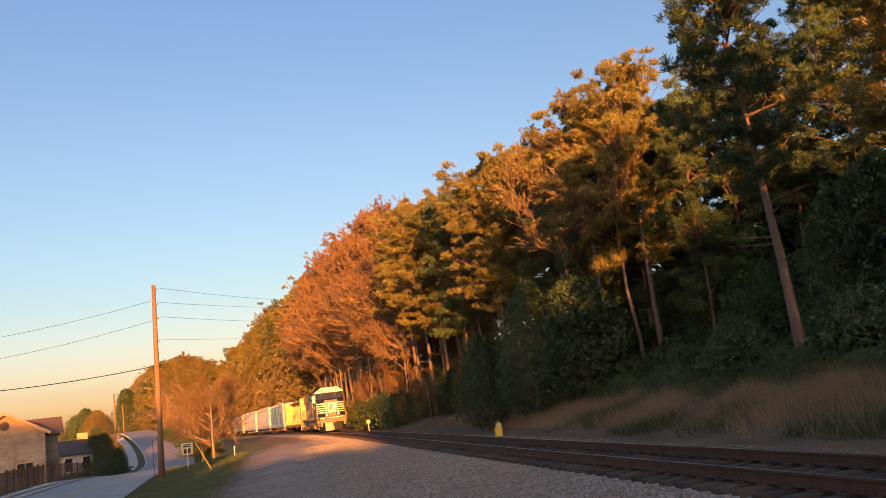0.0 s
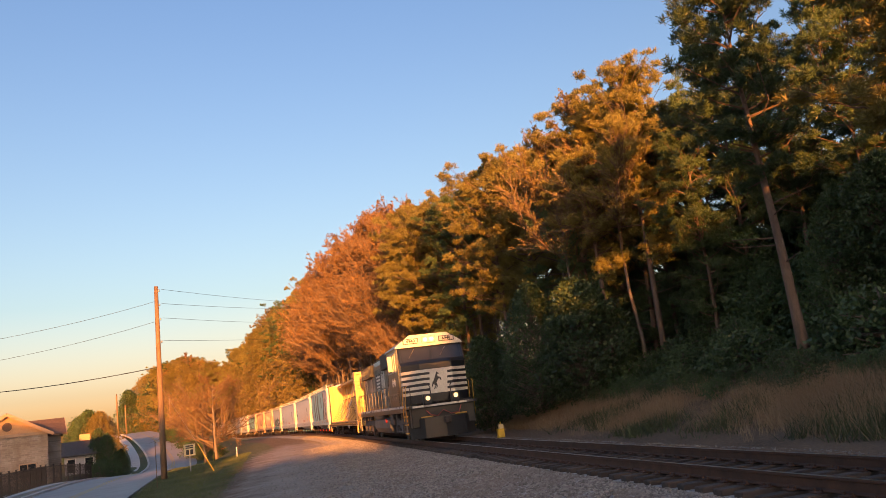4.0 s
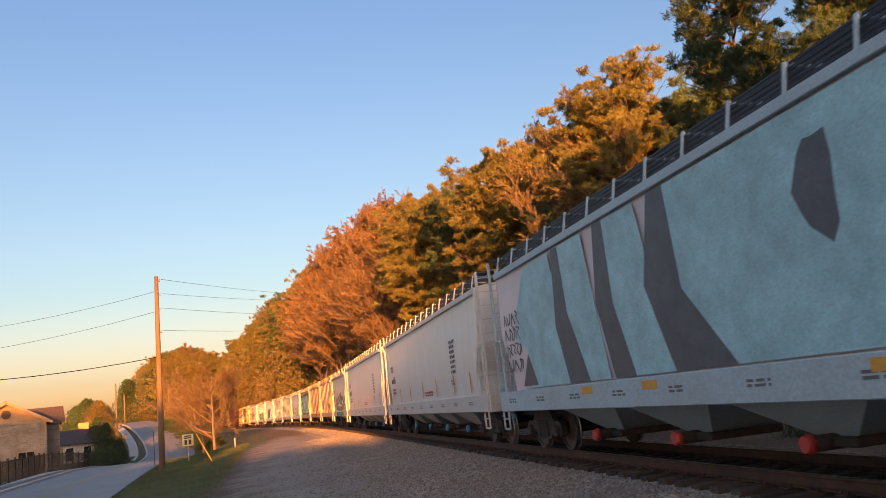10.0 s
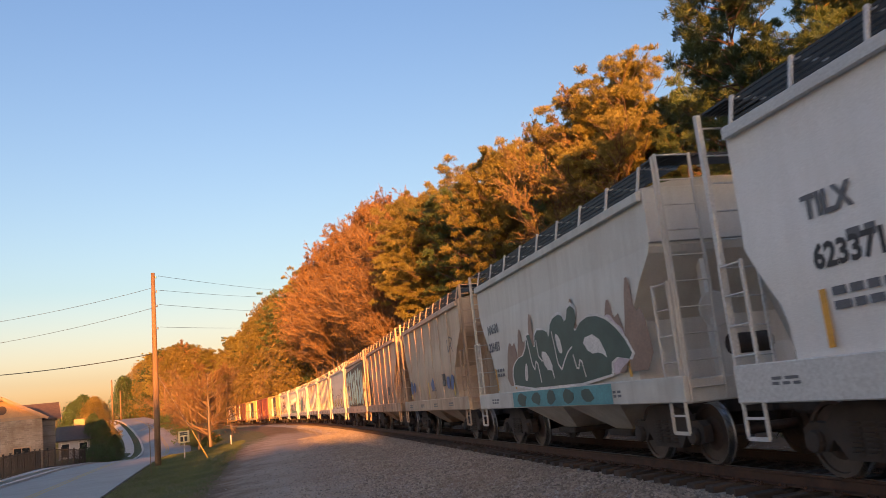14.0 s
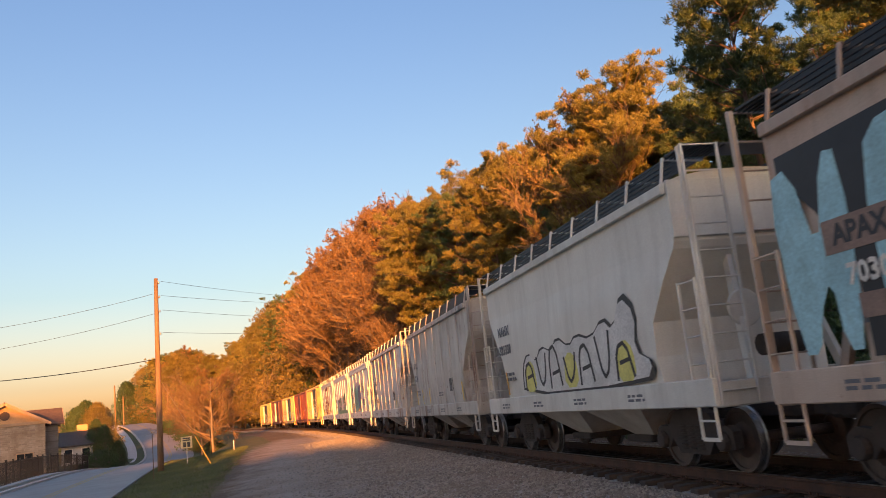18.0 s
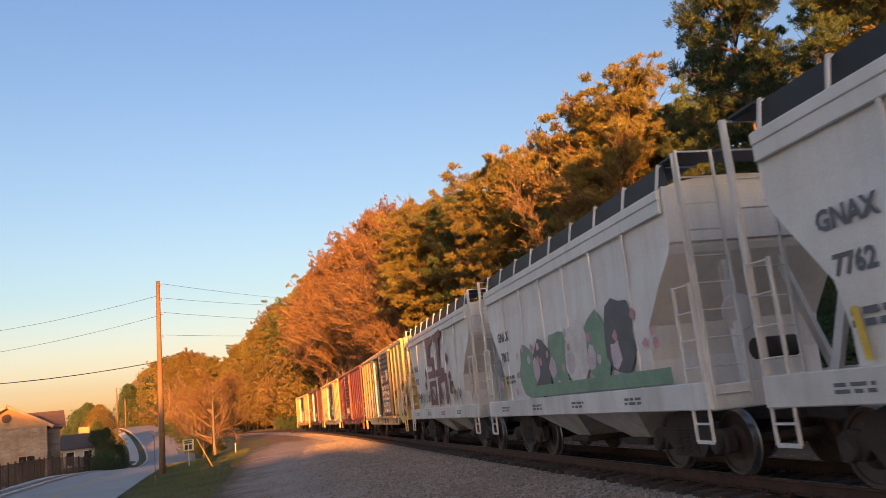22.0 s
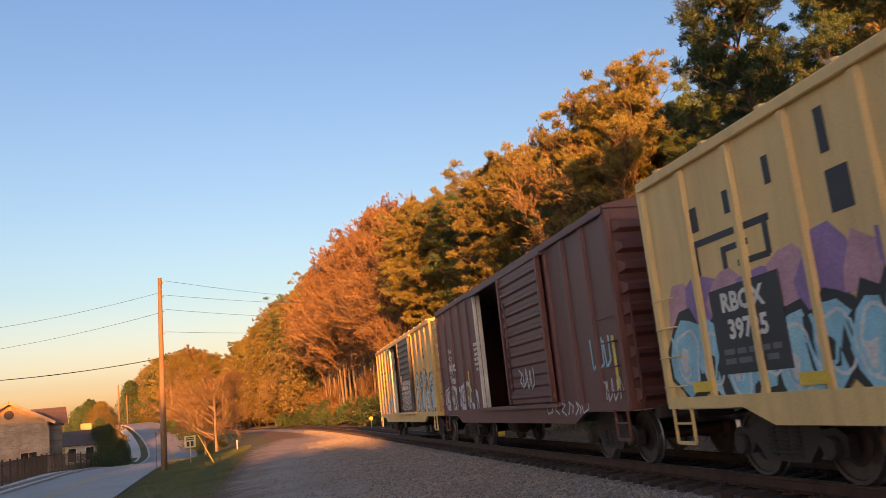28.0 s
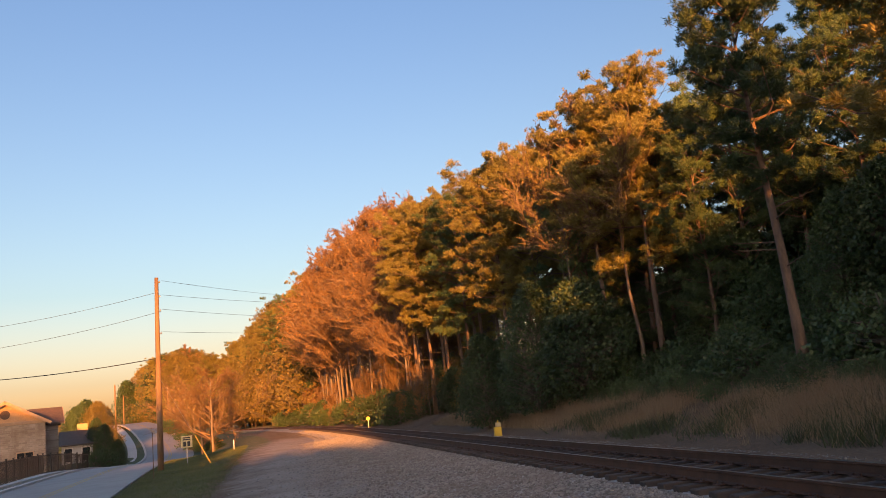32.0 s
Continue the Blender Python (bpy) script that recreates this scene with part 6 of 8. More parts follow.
    pts = [(-9.95, 1.35, 1.55), (-9.95, 1.35, 2.42), (-9.95, 0.6, 2.45), (-9.95, 0.45, 2.28), (-9.95, 0.45, 1.55)]
    tube(bm, pts, 0.022, 7)
    part("front_handrail", bm, BLACK_PAINT, car)
    bm = bmesh.new()
    tube(bm, [(p[0], -p[1], p[2]) for p in pts], 0.022, 7)
    part("front_handrail", bm, BLACK_PAINT, car)
    # walkway handrails
    for s in (-1, 1):
        bm = bmesh.new()
        tube(bm, [(-4.9, s * 1.46, 3.2), (-4.85, s * 1.46, 2.75), (-4.4, s * 1.46, 2.62), (9.3, s * 1.46, 2.62), (9.75, s * 1.2, 2.62)], 0.02, 7)
        rail_ob = part("walkway_handrail", bm, BLACK_PAINT, car)
        for k in range(11):
            bm = bmesh.new()
            beam(bm, (-4.4 + k * 1.36, s * 1.48, 1.5), (-4.4 + k * 1.36, s * 1.46, 2.62), 0.05, 0.03, (0, 1, 0))
            part("stanchion", bm, BLACK_PAINT, rail_ob)
    # under the deck: tank, reservoirs, trucks
    bm = bmesh.new()
    prism(bm, [(-1.38, 0.62), (-1.2, 0.36), (1.2, 0.36), (1.38, 0.62), (1.38, 1.02), (1.2, 1.14), (-1.2, 1.14), (-1.38, 1.02)], -3.1, 2.9, plane="yz")
    part("fuel_tank", bm, FUEL_GREY, car)
    for s in (-1, 1):
        bm = bmesh.new()
        tube(bm, [(-0.6, s * 1.2, 1.24), (-0.45, s * 1.2, 1.24), (2.9, s * 1.2, 1.24), (3.05, s * 1.2, 1.24)], [0.1, 0.19, 0.19, 0.1], 14)
        part("air_tank", bm, FUEL_GREY, car)
    bm = bmesh.new()
    disc(bm, (-2.2, 0.98), 0.1, 1.38, 1.46, 12)
    part("filler_cap", bm, RED_TAP, car)
    # three-axle trucks
    for cx in (-6.6, 6.75):
        bm = bmesh.new()
        box(bm, cx - 1.9, cx + 1.9, -0.9, 0.9, 0.7, 1.05, 0.04)
        t = part("truck", bm, LOCO_FRAME, car)
        for s in (-1, 1):
            bm = bmesh.new()
            o = [(-2.45, 0.62), (-2.45, 0.95), (-2.1, 1.08), (-1.3, 1.08), (-0.95, 0.92), (-0.6, 1.12), (0.6, 1.12), (0.95, 0.92), (1.3, 1.08), (2.1, 1.08), (2.45, 0.95), (2.45, 0.62), (2.0, 0.7), (1.5, 0.62), (0.95, 0.55), (0.45, 0.78), (-0.45, 0.78), (-0.95, 0.55), (-1.5, 0.62), (-2.0, 0.7)]
            prism(bm, [(cx + a, b) for a, b in o], min(s * 1.03, s * 1.2), max(s * 1.03, s * 1.2))
            part("side_frame", bm, LOCO_FRAME, t)
            for k in (-1, 0, 1):
                bm = bmesh.new()
                box(bm, cx + k * 1.7 - 0.24, cx + k * 1.7 + 0.24, min(s * 1.05, s * 1.32), max(s * 1.05, s * 1.32), 0.36, 0.74, 0.05)
                part("journal_box", bm, LOCO_FRAME, t)
            for k in (-2.1, -0.85, 0.85, 2.1):
                bm = bmesh.new()
                tube(bm, [(cx + k, s * 1.2, 1.16), (cx + k, s * 1.42, 1.16)], 0.13, 12)
                part("brake_cylinder", bm, LOCO_FRAME, t)
            bm = bmesh.new()
            beam(bm, (cx - 2.1, s * 1.25, 0.44), (cx + 2.1, s * 1.25, 0.44), 0.06, 0.07)
            part("brake_rod", bm, LOCO_FRAME, t)
        for k in (-1.7, 0.0, 1.7):
            w = kid("wheelset", LOCO_WHEELSET, t, pose(cx + k, 0, 0.508))
            WHEELS.append((w, 0.508, Vector((cx + k, 0, 0.508))))
    bm = bmesh.new()
    box(bm, -4.3, -3.3, -1.35, 1.35, 0.75, 1.32, 0.05)
    part("equipment_box", bm, LOCO_FRAME, car)
    couplers(car, 10.2)
    couple(car, 21.7, 13.4)


LOCO_WHEELSET = wheelset_mesh(0.508)
locomotive()


# ---- centre-beam lumber car ----
BEAM_YELLOW = car_paint("ochre_car_paint", (0.52, 0.34, 0.12), (0.45, 0.3, 0.12), 0.42, 0.55, 0.6, seed=3.0)
BEAM_SILL = car_paint("dusty_ochre_paint", (0.4, 0.28, 0.13), (0.3, 0.22, 0.13), 0.75, 0.8, 0.7, seed=4.0)
STRAP_WHITE = plain("white_strap", (0.66, 0.62, 0.62), 0.6)
STRAP_BROWN = plain("dark_strap", (0.06, 0.04, 0.035), 0.7)


def centre_beam():
    rng = random.Random(5)
    car = thing("centre_beam_car", "yellow centre-beam flatcar, empty, with loose straps", "freight car", "freight cars of the train")
    half = 10.75
    bm = bmesh.new()
    box(bm, -half, half, -1.4, 1.4, 0.98, 1.12, 0.01)
    part("deck", bm, BEAM_YELLOW, car)
    for s in (-1, 1):
        bm = bmesh.new()
        box(bm, -half, half, min(s * 1.4, s * 1.48), max(s * 1.4, s * 1.48), 0.8, 1.12, 0.015)
        box(bm, -half, half, min(s * 1.4, s * 1.53), max(s * 1.4, s * 1.53), 1.09, 1.14)
        box(bm, -half, half, min(s * 1.4, s * 1.52), max(s * 1.4, s * 1.52), 0.78, 0.82)
        sl = part("side_sill", bm, BEAM_SILL, car)
        for k in range(18):
            bm = bmesh.new()
            x = -9.6 + k * 1.13
            tube(bm, [(x, s * 1.49, 0.94), (x, s * 1.6, 0.94)], [0.1, 0.08], 10)
            part("winch", bm, FRAME_DIRT, sl)
    for e in (-1, 1):
        bm = bmesh.new()
        x0, x1 = sorted((e * half, e * (half - 0.06)))
        box(bm, x0, x1, -1.42, 1.42, 1.1, 4.4)
        bh = part("bulkhead", bm, BEAM_YELLOW, car)
        for s in (-1, 1):
            bm = bmesh.new()
            prism(bm, [(e * (half + 0.01), 1.12), (e * (half + 0.01), 4.42), (e * (half - 0.9), 4.42), (e * (half - 1.0), 1.12)], min(s * 1.36, s * 1.42), max(s * 1.36, s * 1.42))
            part("gusset", bm, BEAM_YELLOW, bh)
        for k in range(7):
            bm = bmesh.new()
            z = 1.35 + k * 0.48
            box(bm, min(e * half, e * (half + 0.1)), max(e * half, e * (half + 0.1)), -1.36, 1.36, z, z + 0.09)
            part("rib", bm, BEAM_YELLOW, bh)
        ladder(car, e * (half + 0.14), 0.85, 1.0, 4.3, 0, 0.42, BEAM_YELLOW)
        bm = bmesh.new()
        box(bm, min(e * half, e * (half + 0.16)), max(e * half, e * (half + 0.16)), -1.42, 1.42, 0.72, 1.12, 0.02)
        part("end_sill", bm, BEAM_YELLOW, car)
        stirrup(car, e * (half - 0.3), 1.46, BEAM_YELLOW, 0.75)
        truck(car, e * 8.6)
    # the beam down the middle: top chord, posts, braces
    for name, y0, y1, z0, z1 in (("top_plate", -0.58, 0.58, 4.28, 4.33), ("top_flange", 0.58, 0.64, 4.18, 4.33), ("top_flange", -0.64, -0.58, 4.18, 4.33), ("top_chord", -0.3, 0.3, 4.16, 4.28)):
        bm = bmesh.new()
        box(bm, -half + 0.9, half - 0.9, y0, y1, z0, z1)
        part(name, bm, BEAM_YELLOW, car)
    n = 16
    xs = [-half + 1.15 + k * (2 * half - 2.3) / (n - 1) for k in range(n)]
    for i, x in enumerate(xs):
        bm = bmesh.new()
        loft(bm, [[(x - 0.1, -0.2, 1.12), (x + 0.1, -0.2, 1.12), (x + 0.1, 0.2, 1.12), (x - 0.1, 0.2, 1.12)], [(x - 0.075, -0.13, 4.2), (x + 0.075, -0.13, 4.2), (x + 0.075, 0.13, 4.2), (x - 0.075, 0.13, 4.2)]])
        post = part("post", bm, BEAM_YELLOW, car)
        for z in (1.9 + 0.25 * (i % 3), 3.0):
            bm = bmesh.new()
            box(bm, x - 0.115, x + 0.115, -0.21, 0.21, z, z + 0.05)
            part("band", bm, STRAP_BROWN, post)
    for i in range(n - 1):
        a, b = (xs[i], xs[i + 1]) if i % 2 else (xs[i + 1], xs[i])
        bm = bmesh.new()
        beam(bm, (a, 0.0, 1.15), (b, 0.0, 4.2), 0.13, 0.11, (0, 1, 0))
        part("brace", bm, BEAM_YELLOW, car)
    for i in range(26):
        x = rng.uniform(-9.4, 9.4)
        z = rng.uniform(1.3, 2.9)
        pts = [(x, 0.42, z + rng.uniform(0.3, 1.2))]
        for k in range(4):
            p = pts[-1]
            pts.append((p[0] + rng.uniform(-0.25, 0.25), p[1] + rng.uniform(0.0, 0.2), max(1.16, p[2] - rng.uniform(0.2, 0.45))))
        bm = bmesh.new()
        for a, b in zip(pts, pts[1:]):
            beam(bm, a, b, rng.uniform(0.06, 0.12), 0.008, (0, 1, 0))
        part("strap", bm, STRAP_WHITE if i % 3 else STRAP_BROWN, car, "" if i % 3 == 0 else "torn white strap hanging loose")
    for i in range(22):
        x = -9.6 + i * 0.9
        bm = bmesh.new()
        tube(bm, [(x, 1.45, 1.1), (x + rng.uniform(-0.5, 0.5), 0.4, rng.uniform(2.0, 3.4))], 0.01, 4, False)
        part("tie_cable", bm, STRAP_BROWN, car)
    # warning panel and marks
    for x in (half - 0.55, -half + 0.55):
        for k in range(5):
            bars(car, x, 3.95 - k * 0.42, 0.62, 0.3, 3, MARK_DARK, 1.421, rng)
    lettering("WARNING", 0.13, MARK_DARK, car, on_side(half - 0.5, 3.62, 1.423), 0.004)
    decal(car, [(-3.1, 0.78), (-3.1, 1.06), (-4.0, 1.06), (-4.0, 0.78)], MARK_DARK, 1.481, "data_plate")
    lettering("862346", 0.24, MARK_WHITE, car, on_side(9.2, 0.92, 1.483), 0.008)
    decal(car, [(-4.7, 0.6), (-4.7, 1.12), (-5.3, 1.12), (-5.3, 0.6)], STRAP_WHITE, 1.49, "placard")
    couplers(car, half + 0.1)
    couple(car, 22.9, 17.2)


centre_beam()


# ---- the hoppers, front to rear ----
PALE_GREY = (0.47, 0.48, 0.47)
_q = random.Random(21)
_W = 1.5


def long_hopper(label, paint, sill, tap, stripes, marks, caution=True):
    car, body, half = hopper(label, 20.1, paint, 4, sill, eave=4.3, crest=4.55, board=4.75, tap=tap, cut=1.0, posts=16, sill=(0.95, 1.42))
    reflectors(car, stripes, 1.5, ORANGE_STRIPE, _W + 0.004, 0.62)
    for x, z, w, h, n in marks:
        bars(car, x, z, w, h, n, MARK_GREY, _W + 0.003, _q)
    for k in range(9):
        bars(car, 8.4 - k * 2.0, 1.2, 0.5, 0.12, 2, MARK_GREY, _W + 0.052, _q)
    couple(car, 20.1, 14.6)
    return car, half


# first: pale blue and lilac, painted all over
_p = car_paint("pale_lilac_paint", (0.52, 0.47, 0.5), (0.47, 0.44, 0.47), 0.0, 0.15, 0.5, seed=11.0)
_s = surface("pale_blue_sill", (0.4, 0.55, 0.62), (0.36, 0.45, 0.5), 0.6, 30.0, 0.55, 0, 0.1)
car, half = long_hopper("covered hopper painted over in pale blue, grey and lilac", _p, _s, RED_TAP, (), ((-6.0, 1.75, 0.6, 0.5, 3),))
_y = _W + 0.004
for o in ([(7.4, 1.45), (6.9, 2.2), (7.6, 2.6), (7.4, 3.2), (6.6, 4.1), (5.0, 4.15), (4.7, 3.0), (4.6, 1.45)], [(4.5, 1.45), (4.5, 4.15), (3.2, 4.15), (2.7, 1.45)], [(2.1, 1.45), (2.3, 4.15), (1.0, 4.15), (0.4, 1.45)], [(-0.2, 1.45), (0.1, 4.15), (-4.9, 4.15), (-5.4, 3.6), (-5.5, 2.7), (-4.6, 2.4), (-4.4, 1.45)]):
    decal(car, o, SPRAY["pale_blue"], _y)
for o in ([(4.6, 1.45), (5.0, 2.6), (4.75, 4.15), (4.4, 4.15), (4.3, 2.8), (3.6, 1.45)], [(2.5, 1.45), (2.9, 2.8), (2.6, 4.15), (2.2, 4.15), (2.2, 2.7), (1.7, 1.45)], [(0.4, 1.45), (1.0, 2.8), (0.5, 4.15), (0.0, 4.15), (-0.1, 2.6), (-1.2, 1.45)], [(-4.3, 1.45), (-4.5, 2.35), (-5.2, 2.6), (-5.5, 3.4), (-5.3, 4.15), (-5.75, 4.1), (-5.95, 3.0), (-5.6, 2.3), (-5.2, 1.45)], blob(-3.2, 3.25, 0.35, 0.55, _q), [(7.5, 1.5), (6.95, 2.2), (6.5, 1.5)]):
    decal(car, o, SPRAY["slate"], _y + 0.004)
for k, n in enumerate((5, 4)):
    scrawl(car, -7.1 + 0.05 * k, 3.35 - k * 0.46, 1.5, 0.34, n, SPRAY["slate"], _y, _q, 0.05)
for k, word in enumerate(("POST", "FEND")):
    lettering(word, 0.5, SPRAY["slate"], car, on_side(-7.0, 2.42 - k * 0.46, _y + 0.004), 0.022, "graffiti", 0.12)
for k in range(4):
    bars(car, -7.0, 1.78 - 0.1 * k, 0.8, 0.09, 1, SPRAY["slate"], _y, _q)
for k, n in enumerate((4, 4, 5, 3)):
    scrawl(car, 7.9, 3.1 - k * 0.36, 1.2, 0.28, n, SPRAY["slate"], _y, _q, 0.045)
for x in (-8.2, -7.2, -3.5, 1.5, 4.0):
    decal(car, [(x, 1.22), (x, 1.36), (x - 0.5, 1.36), (x - 0.5, 1.22)], ORANGE_STRIPE, _W + 0.052, "reflector")

# two clean pale grey cars
_p = car_paint("clean_pale_grey_paint", (0.56, 0.57, 0.55), (0.52, 0.53, 0.5), 0.0, 0.12, 0.45, seed=12.0)
_s = surface("clean_grey_sill", (0.58, 0.6, 0.6), (0.52, 0.53, 0.53), 0.6, 30.0, 0.45, 0, 0.1)
for _n in range(2):
    car, half = long_hopper("clean pale grey covered hopper with orange reflector strips", _p, _s, BLUE_TAP, (-7.6, -5.4, -2.6, 0.0, 2.8, 5.4, 7.6), ((-5.6, 2.7, 0.7, 1.1, 7), (-5.3, 1.9, 0.4, 0.2, 2), (6.9, 2.6, 0.4, 0.2, 1)))
    bars(car, -1.2, 1.66, 1.5, 0.2, 2, MARK_RED, _W + 0.003, _q)
    lettering("TILX", 0.36, MARK_GREY, car, on_side(7.3, 3.0, _W + 0.006), 0.012)
    if _n:
        lettering("623371", 0.36, MARK_DARK, car, on_side(7.1, 2.45, _W + 0.006), 0.012)
    else:
        bars(car, 7.1, 2.45, 1.1, 0.3, 1, MARK_DARK, _W + 0.004, _q)
    bars(car, 7.0, 2.0, 0.9, 0.3, 2, MARK_GREY, _W + 0.004, _q)


def short_hopper(label, base, fade, rust, grime, seed, marks, stripes, stripe_mat=None, band=0.0, seams=0, solid=True, sill=None, top=0.0, rust_colour=(0.16, 0.055, 0.025), bay=None):
    p = car_paint("hopper_paint", base, fade, rust, grime, 0.55, rust_colour, seed, top)
    s = sill or car_paint("hopper_sill_paint", base, tuple(v * 0.8 for v in fade), max(0.35, rust * 1.1), grime + 0.15, 0.55, rust_colour, seed + 0.5)
    car, body, half = hopper(label, 12.31, p, 2, s, board_solid=solid, top_band=band, seams=seams, bay_mat=bay)
    y = _W + 0.004
    reflectors(car, [max(-3.85, min(3.75, v)) for v in stripes], 1.42, stripe_mat or YELLOW_STRIPE, y + (0.01 if seams else 0.0), 0.55, 0.08)
    for text, z in marks:
        lettering(text, 0.31, MARK_GREY, car, on_side(3.7, z, y + 0.004), 0.01)
    bars(car, 3.5, 1.85, 0.8, 0.24, 2, MARK_GREY, y, _q)
    data_plate(car, -2.3, 1.75, y)
    bars(car, -0.6, 1.7, 0.7, 0.16, 2, MARK_GREY, y, _q)
    for k in range(4):
        bars(car, 4.0 - k * 2.4, 1.16, 0.6, 0.14, 2, MARK_GREY, _W + 0.052, _q)
    couple(car, 12.31, 8.0)
    return car, y


# grey with a green and white tag
car, y = short_hopper("pale grey hopper with dark green and brown spray paint", (0.45, 0.45, 0.42), (0.4, 0.39, 0.36), 0.1, 0.3, 1.0, (("NAHX", 2.95), ("321413", 2.5)), (4.2, 2.3, 0.3, -2.2, -4.0), ORANGE_STRIPE, solid=False)
for k in range(9):
    x = 2.4 - k * 0.82
    decal(car, eased([(x + 0.55, 1.5), (x + 0.3, 2.2), (x + 0.1, 2.5 + 0.25 * (k % 3)), (x - 0.05, 2.5 + 0.25 * (k % 3)), (x - 0.12, 2.4), (x - 0.4, 2.5), (x - 0.6, 1.5)], True, 1), SPRAY["brown"], y)
decal(car, eased(blob(-3.3, 2.0, 0.6, 0.5, _q, 12)), SPRAY["lilac"], y + 0.001)
_shape = [(2.3, 1.4), (2.4, 1.85), (1.95, 2.1), (1.35, 2.15), (1.0, 2.7), (0.65, 2.15), (0.55, 2.62), (-0.2, 2.55), (-0.3, 2.35), (-0.5, 2.72), (-1.1, 2.8), (-1.3, 2.55), (-1.55, 2.92), (-1.95, 2.72), (-1.6, 2.3), (-2.2, 2.58), (-3.0, 2.52), (-3.7, 2.15), (-4.1, 1.68), (-3.2, 1.8), (-3.1, 1.4)]
decal(car, eased([(-0.9 + (a + 0.9) * 1.03, 2.0 + (b - 2.0) * 1.08) for a, b in _shape], True, 1), SPRAY["white"], y + 0.004)
decal(car, eased(_shape, True, 1), SPRAY["deep_green"], y + 0.008)
for o in ([(1.55, 1.6), (1.4, 1.95), (1.25, 1.95), (1.35, 1.55)], [(0.1, 1.75), (0.3, 2.15), (-0.1, 2.1), (-0.4, 1.7)], [(-0.75, 2.05), (-0.65, 2.45), (-0.9, 2.35), (-1.0, 2.0)], [(-2.3, 1.9), (-2.0, 2.2), (-2.7, 2.25), (-3.1, 1.75), (-2.8, 1.9)]):
    decal(car, eased(o, True, 1), SPRAY["white"], y + 0.012)
for o in ([(1.1, 2.5), (0.85, 1.7), (0.6, 2.05), (0.45, 1.5)], [(0.5, 2.4), (0.45, 1.95), (-0.2, 1.95), (-0.35, 1.55)], [(-0.5, 2.5), (-0.7, 1.6), (-1.2, 2.0), (-1.5, 2.1)], [(-1.5, 1.95), (-1.65, 1.6), (-1.85, 1.9), (-2.0, 1.5)]):
    stroke(car, eased(o, False, 1), 0.035, SPRAY["white"], y + 0.012)
decal(car, [(2.5, 1.0), (2.5, 1.34), (-3.1, 1.34), (-3.1, 1.0)], SPRAY["teal"], _W + 0.052)
for k in range(5):
    decal(car, blob(1.8 - k * 0.95, 1.17, 0.3, 0.14, _q, 9), SPRAY["deep_green"], _W + 0.058)

# two rust-stained tan cars
car, y = short_hopper("tan rust-stained hopper with blue tags", (0.42, 0.33, 0.24), (0.36, 0.25, 0.17), 0.45, 0.5, 2.0, (), (4.2, 0.2, -3.8), seams=6, solid=False)
for x in (3.6, 3.0, -3.0, -3.6, -0.5):
    decal(car, blob(x, 1.85, 0.24, 0.24, _q, 8), SPRAY["navy"], y + 0.012)
scrawl(car, -3.7, 3.0, 0.8, 0.5, 2, SPRAY["slate"], y + 0.01, _q)
car, y = short_hopper("brown hopper with heavy rust streaks", (0.4, 0.29, 0.2), (0.33, 0.2, 0.13), 0.75, 0.6, 3.0, (("GNAX", 2.75), ("8201", 2.25)), (4.4,), seams=5, solid=False)

# pale blue letters on black
car, y = short_hopper("rusty hopper covered with large pale blue spray-painted shapes", (0.4, 0.33, 0.27), (0.36, 0.26, 0.2), 0.5, 0.5, 4.0, (), (2.2, -0.6, -4.2), solid=False)
decal(car, [(3.85, 1.42), (3.85, 2.35), (4.3, 3.0), (4.8, 3.5), (4.8, 3.75), (-4.8, 3.95), (-4.8, 3.5), (-4.3, 3.0), (-3.85, 2.35), (-3.85, 1.42)], SPRAY["black"], y)
for k in range(7):
    x = 4.4 - k * 1.35
    s = k % 3
    o = ([(x + 0.5, 1.5), (x + 0.62, 3.5), (x + 0.2, 3.6), (x - 0.05, 2.5), (x - 0.3, 3.6), (x - 0.6, 3.55), (x - 0.5, 1.5), (x - 0.2, 1.5), (x - 0.15, 2.3), (x + 0.1, 1.9), (x + 0.2, 1.5)] if s == 0 else
         [(x + 0.5, 1.5), (x + 0.5, 3.4), (x + 0.1, 3.75), (x - 0.5, 3.5), (x - 0.55, 3.0), (x, 3.0), (x, 2.7), (x - 0.5, 2.6), (x - 0.55, 1.5)] if s == 1 else
         [(x + 0.55, 1.7), (x + 0.2, 1.5), (x - 0.5, 1.6), (x - 0.6, 2.5), (x, 2.7), (x - 0.55, 3.2), (x - 0.3, 3.8), (x + 0.5, 3.6), (x + 0.55, 2.6), (x + 0.1, 2.3)])
    decal(car, eased(o, True, 1), SPRAY["pale_blue"], y + 0.005)
for x in (3.7, 2.6, 3.4, -4.0):
    decal(car, [(x - 0.2, 1.8), (x + 0.2, 1.8), (x + 0.2, 2.05), (x - 0.2, 2.05)], SPRAY["brown"], y + 0.012)
decal(car, [(3.2, 2.5), (3.2, 2.86), (4.25, 2.86), (4.25, 2.5)], SPRAY["brown"], y + 0.01)
lettering("APAX", 0.3, MARK_DARK, car, on_side(3.72, 2.68, y + 0.016), 0.01)
lettering("7030", 0.3, MARK_WHITE, car, on_side(3.7, 2.25, y + 0.016), 0.01)
scrawl(car, 0.6, 1.75, 1.0, 0.35, 5, SPRAY["black"], y + 0.012, _q, 0.03)

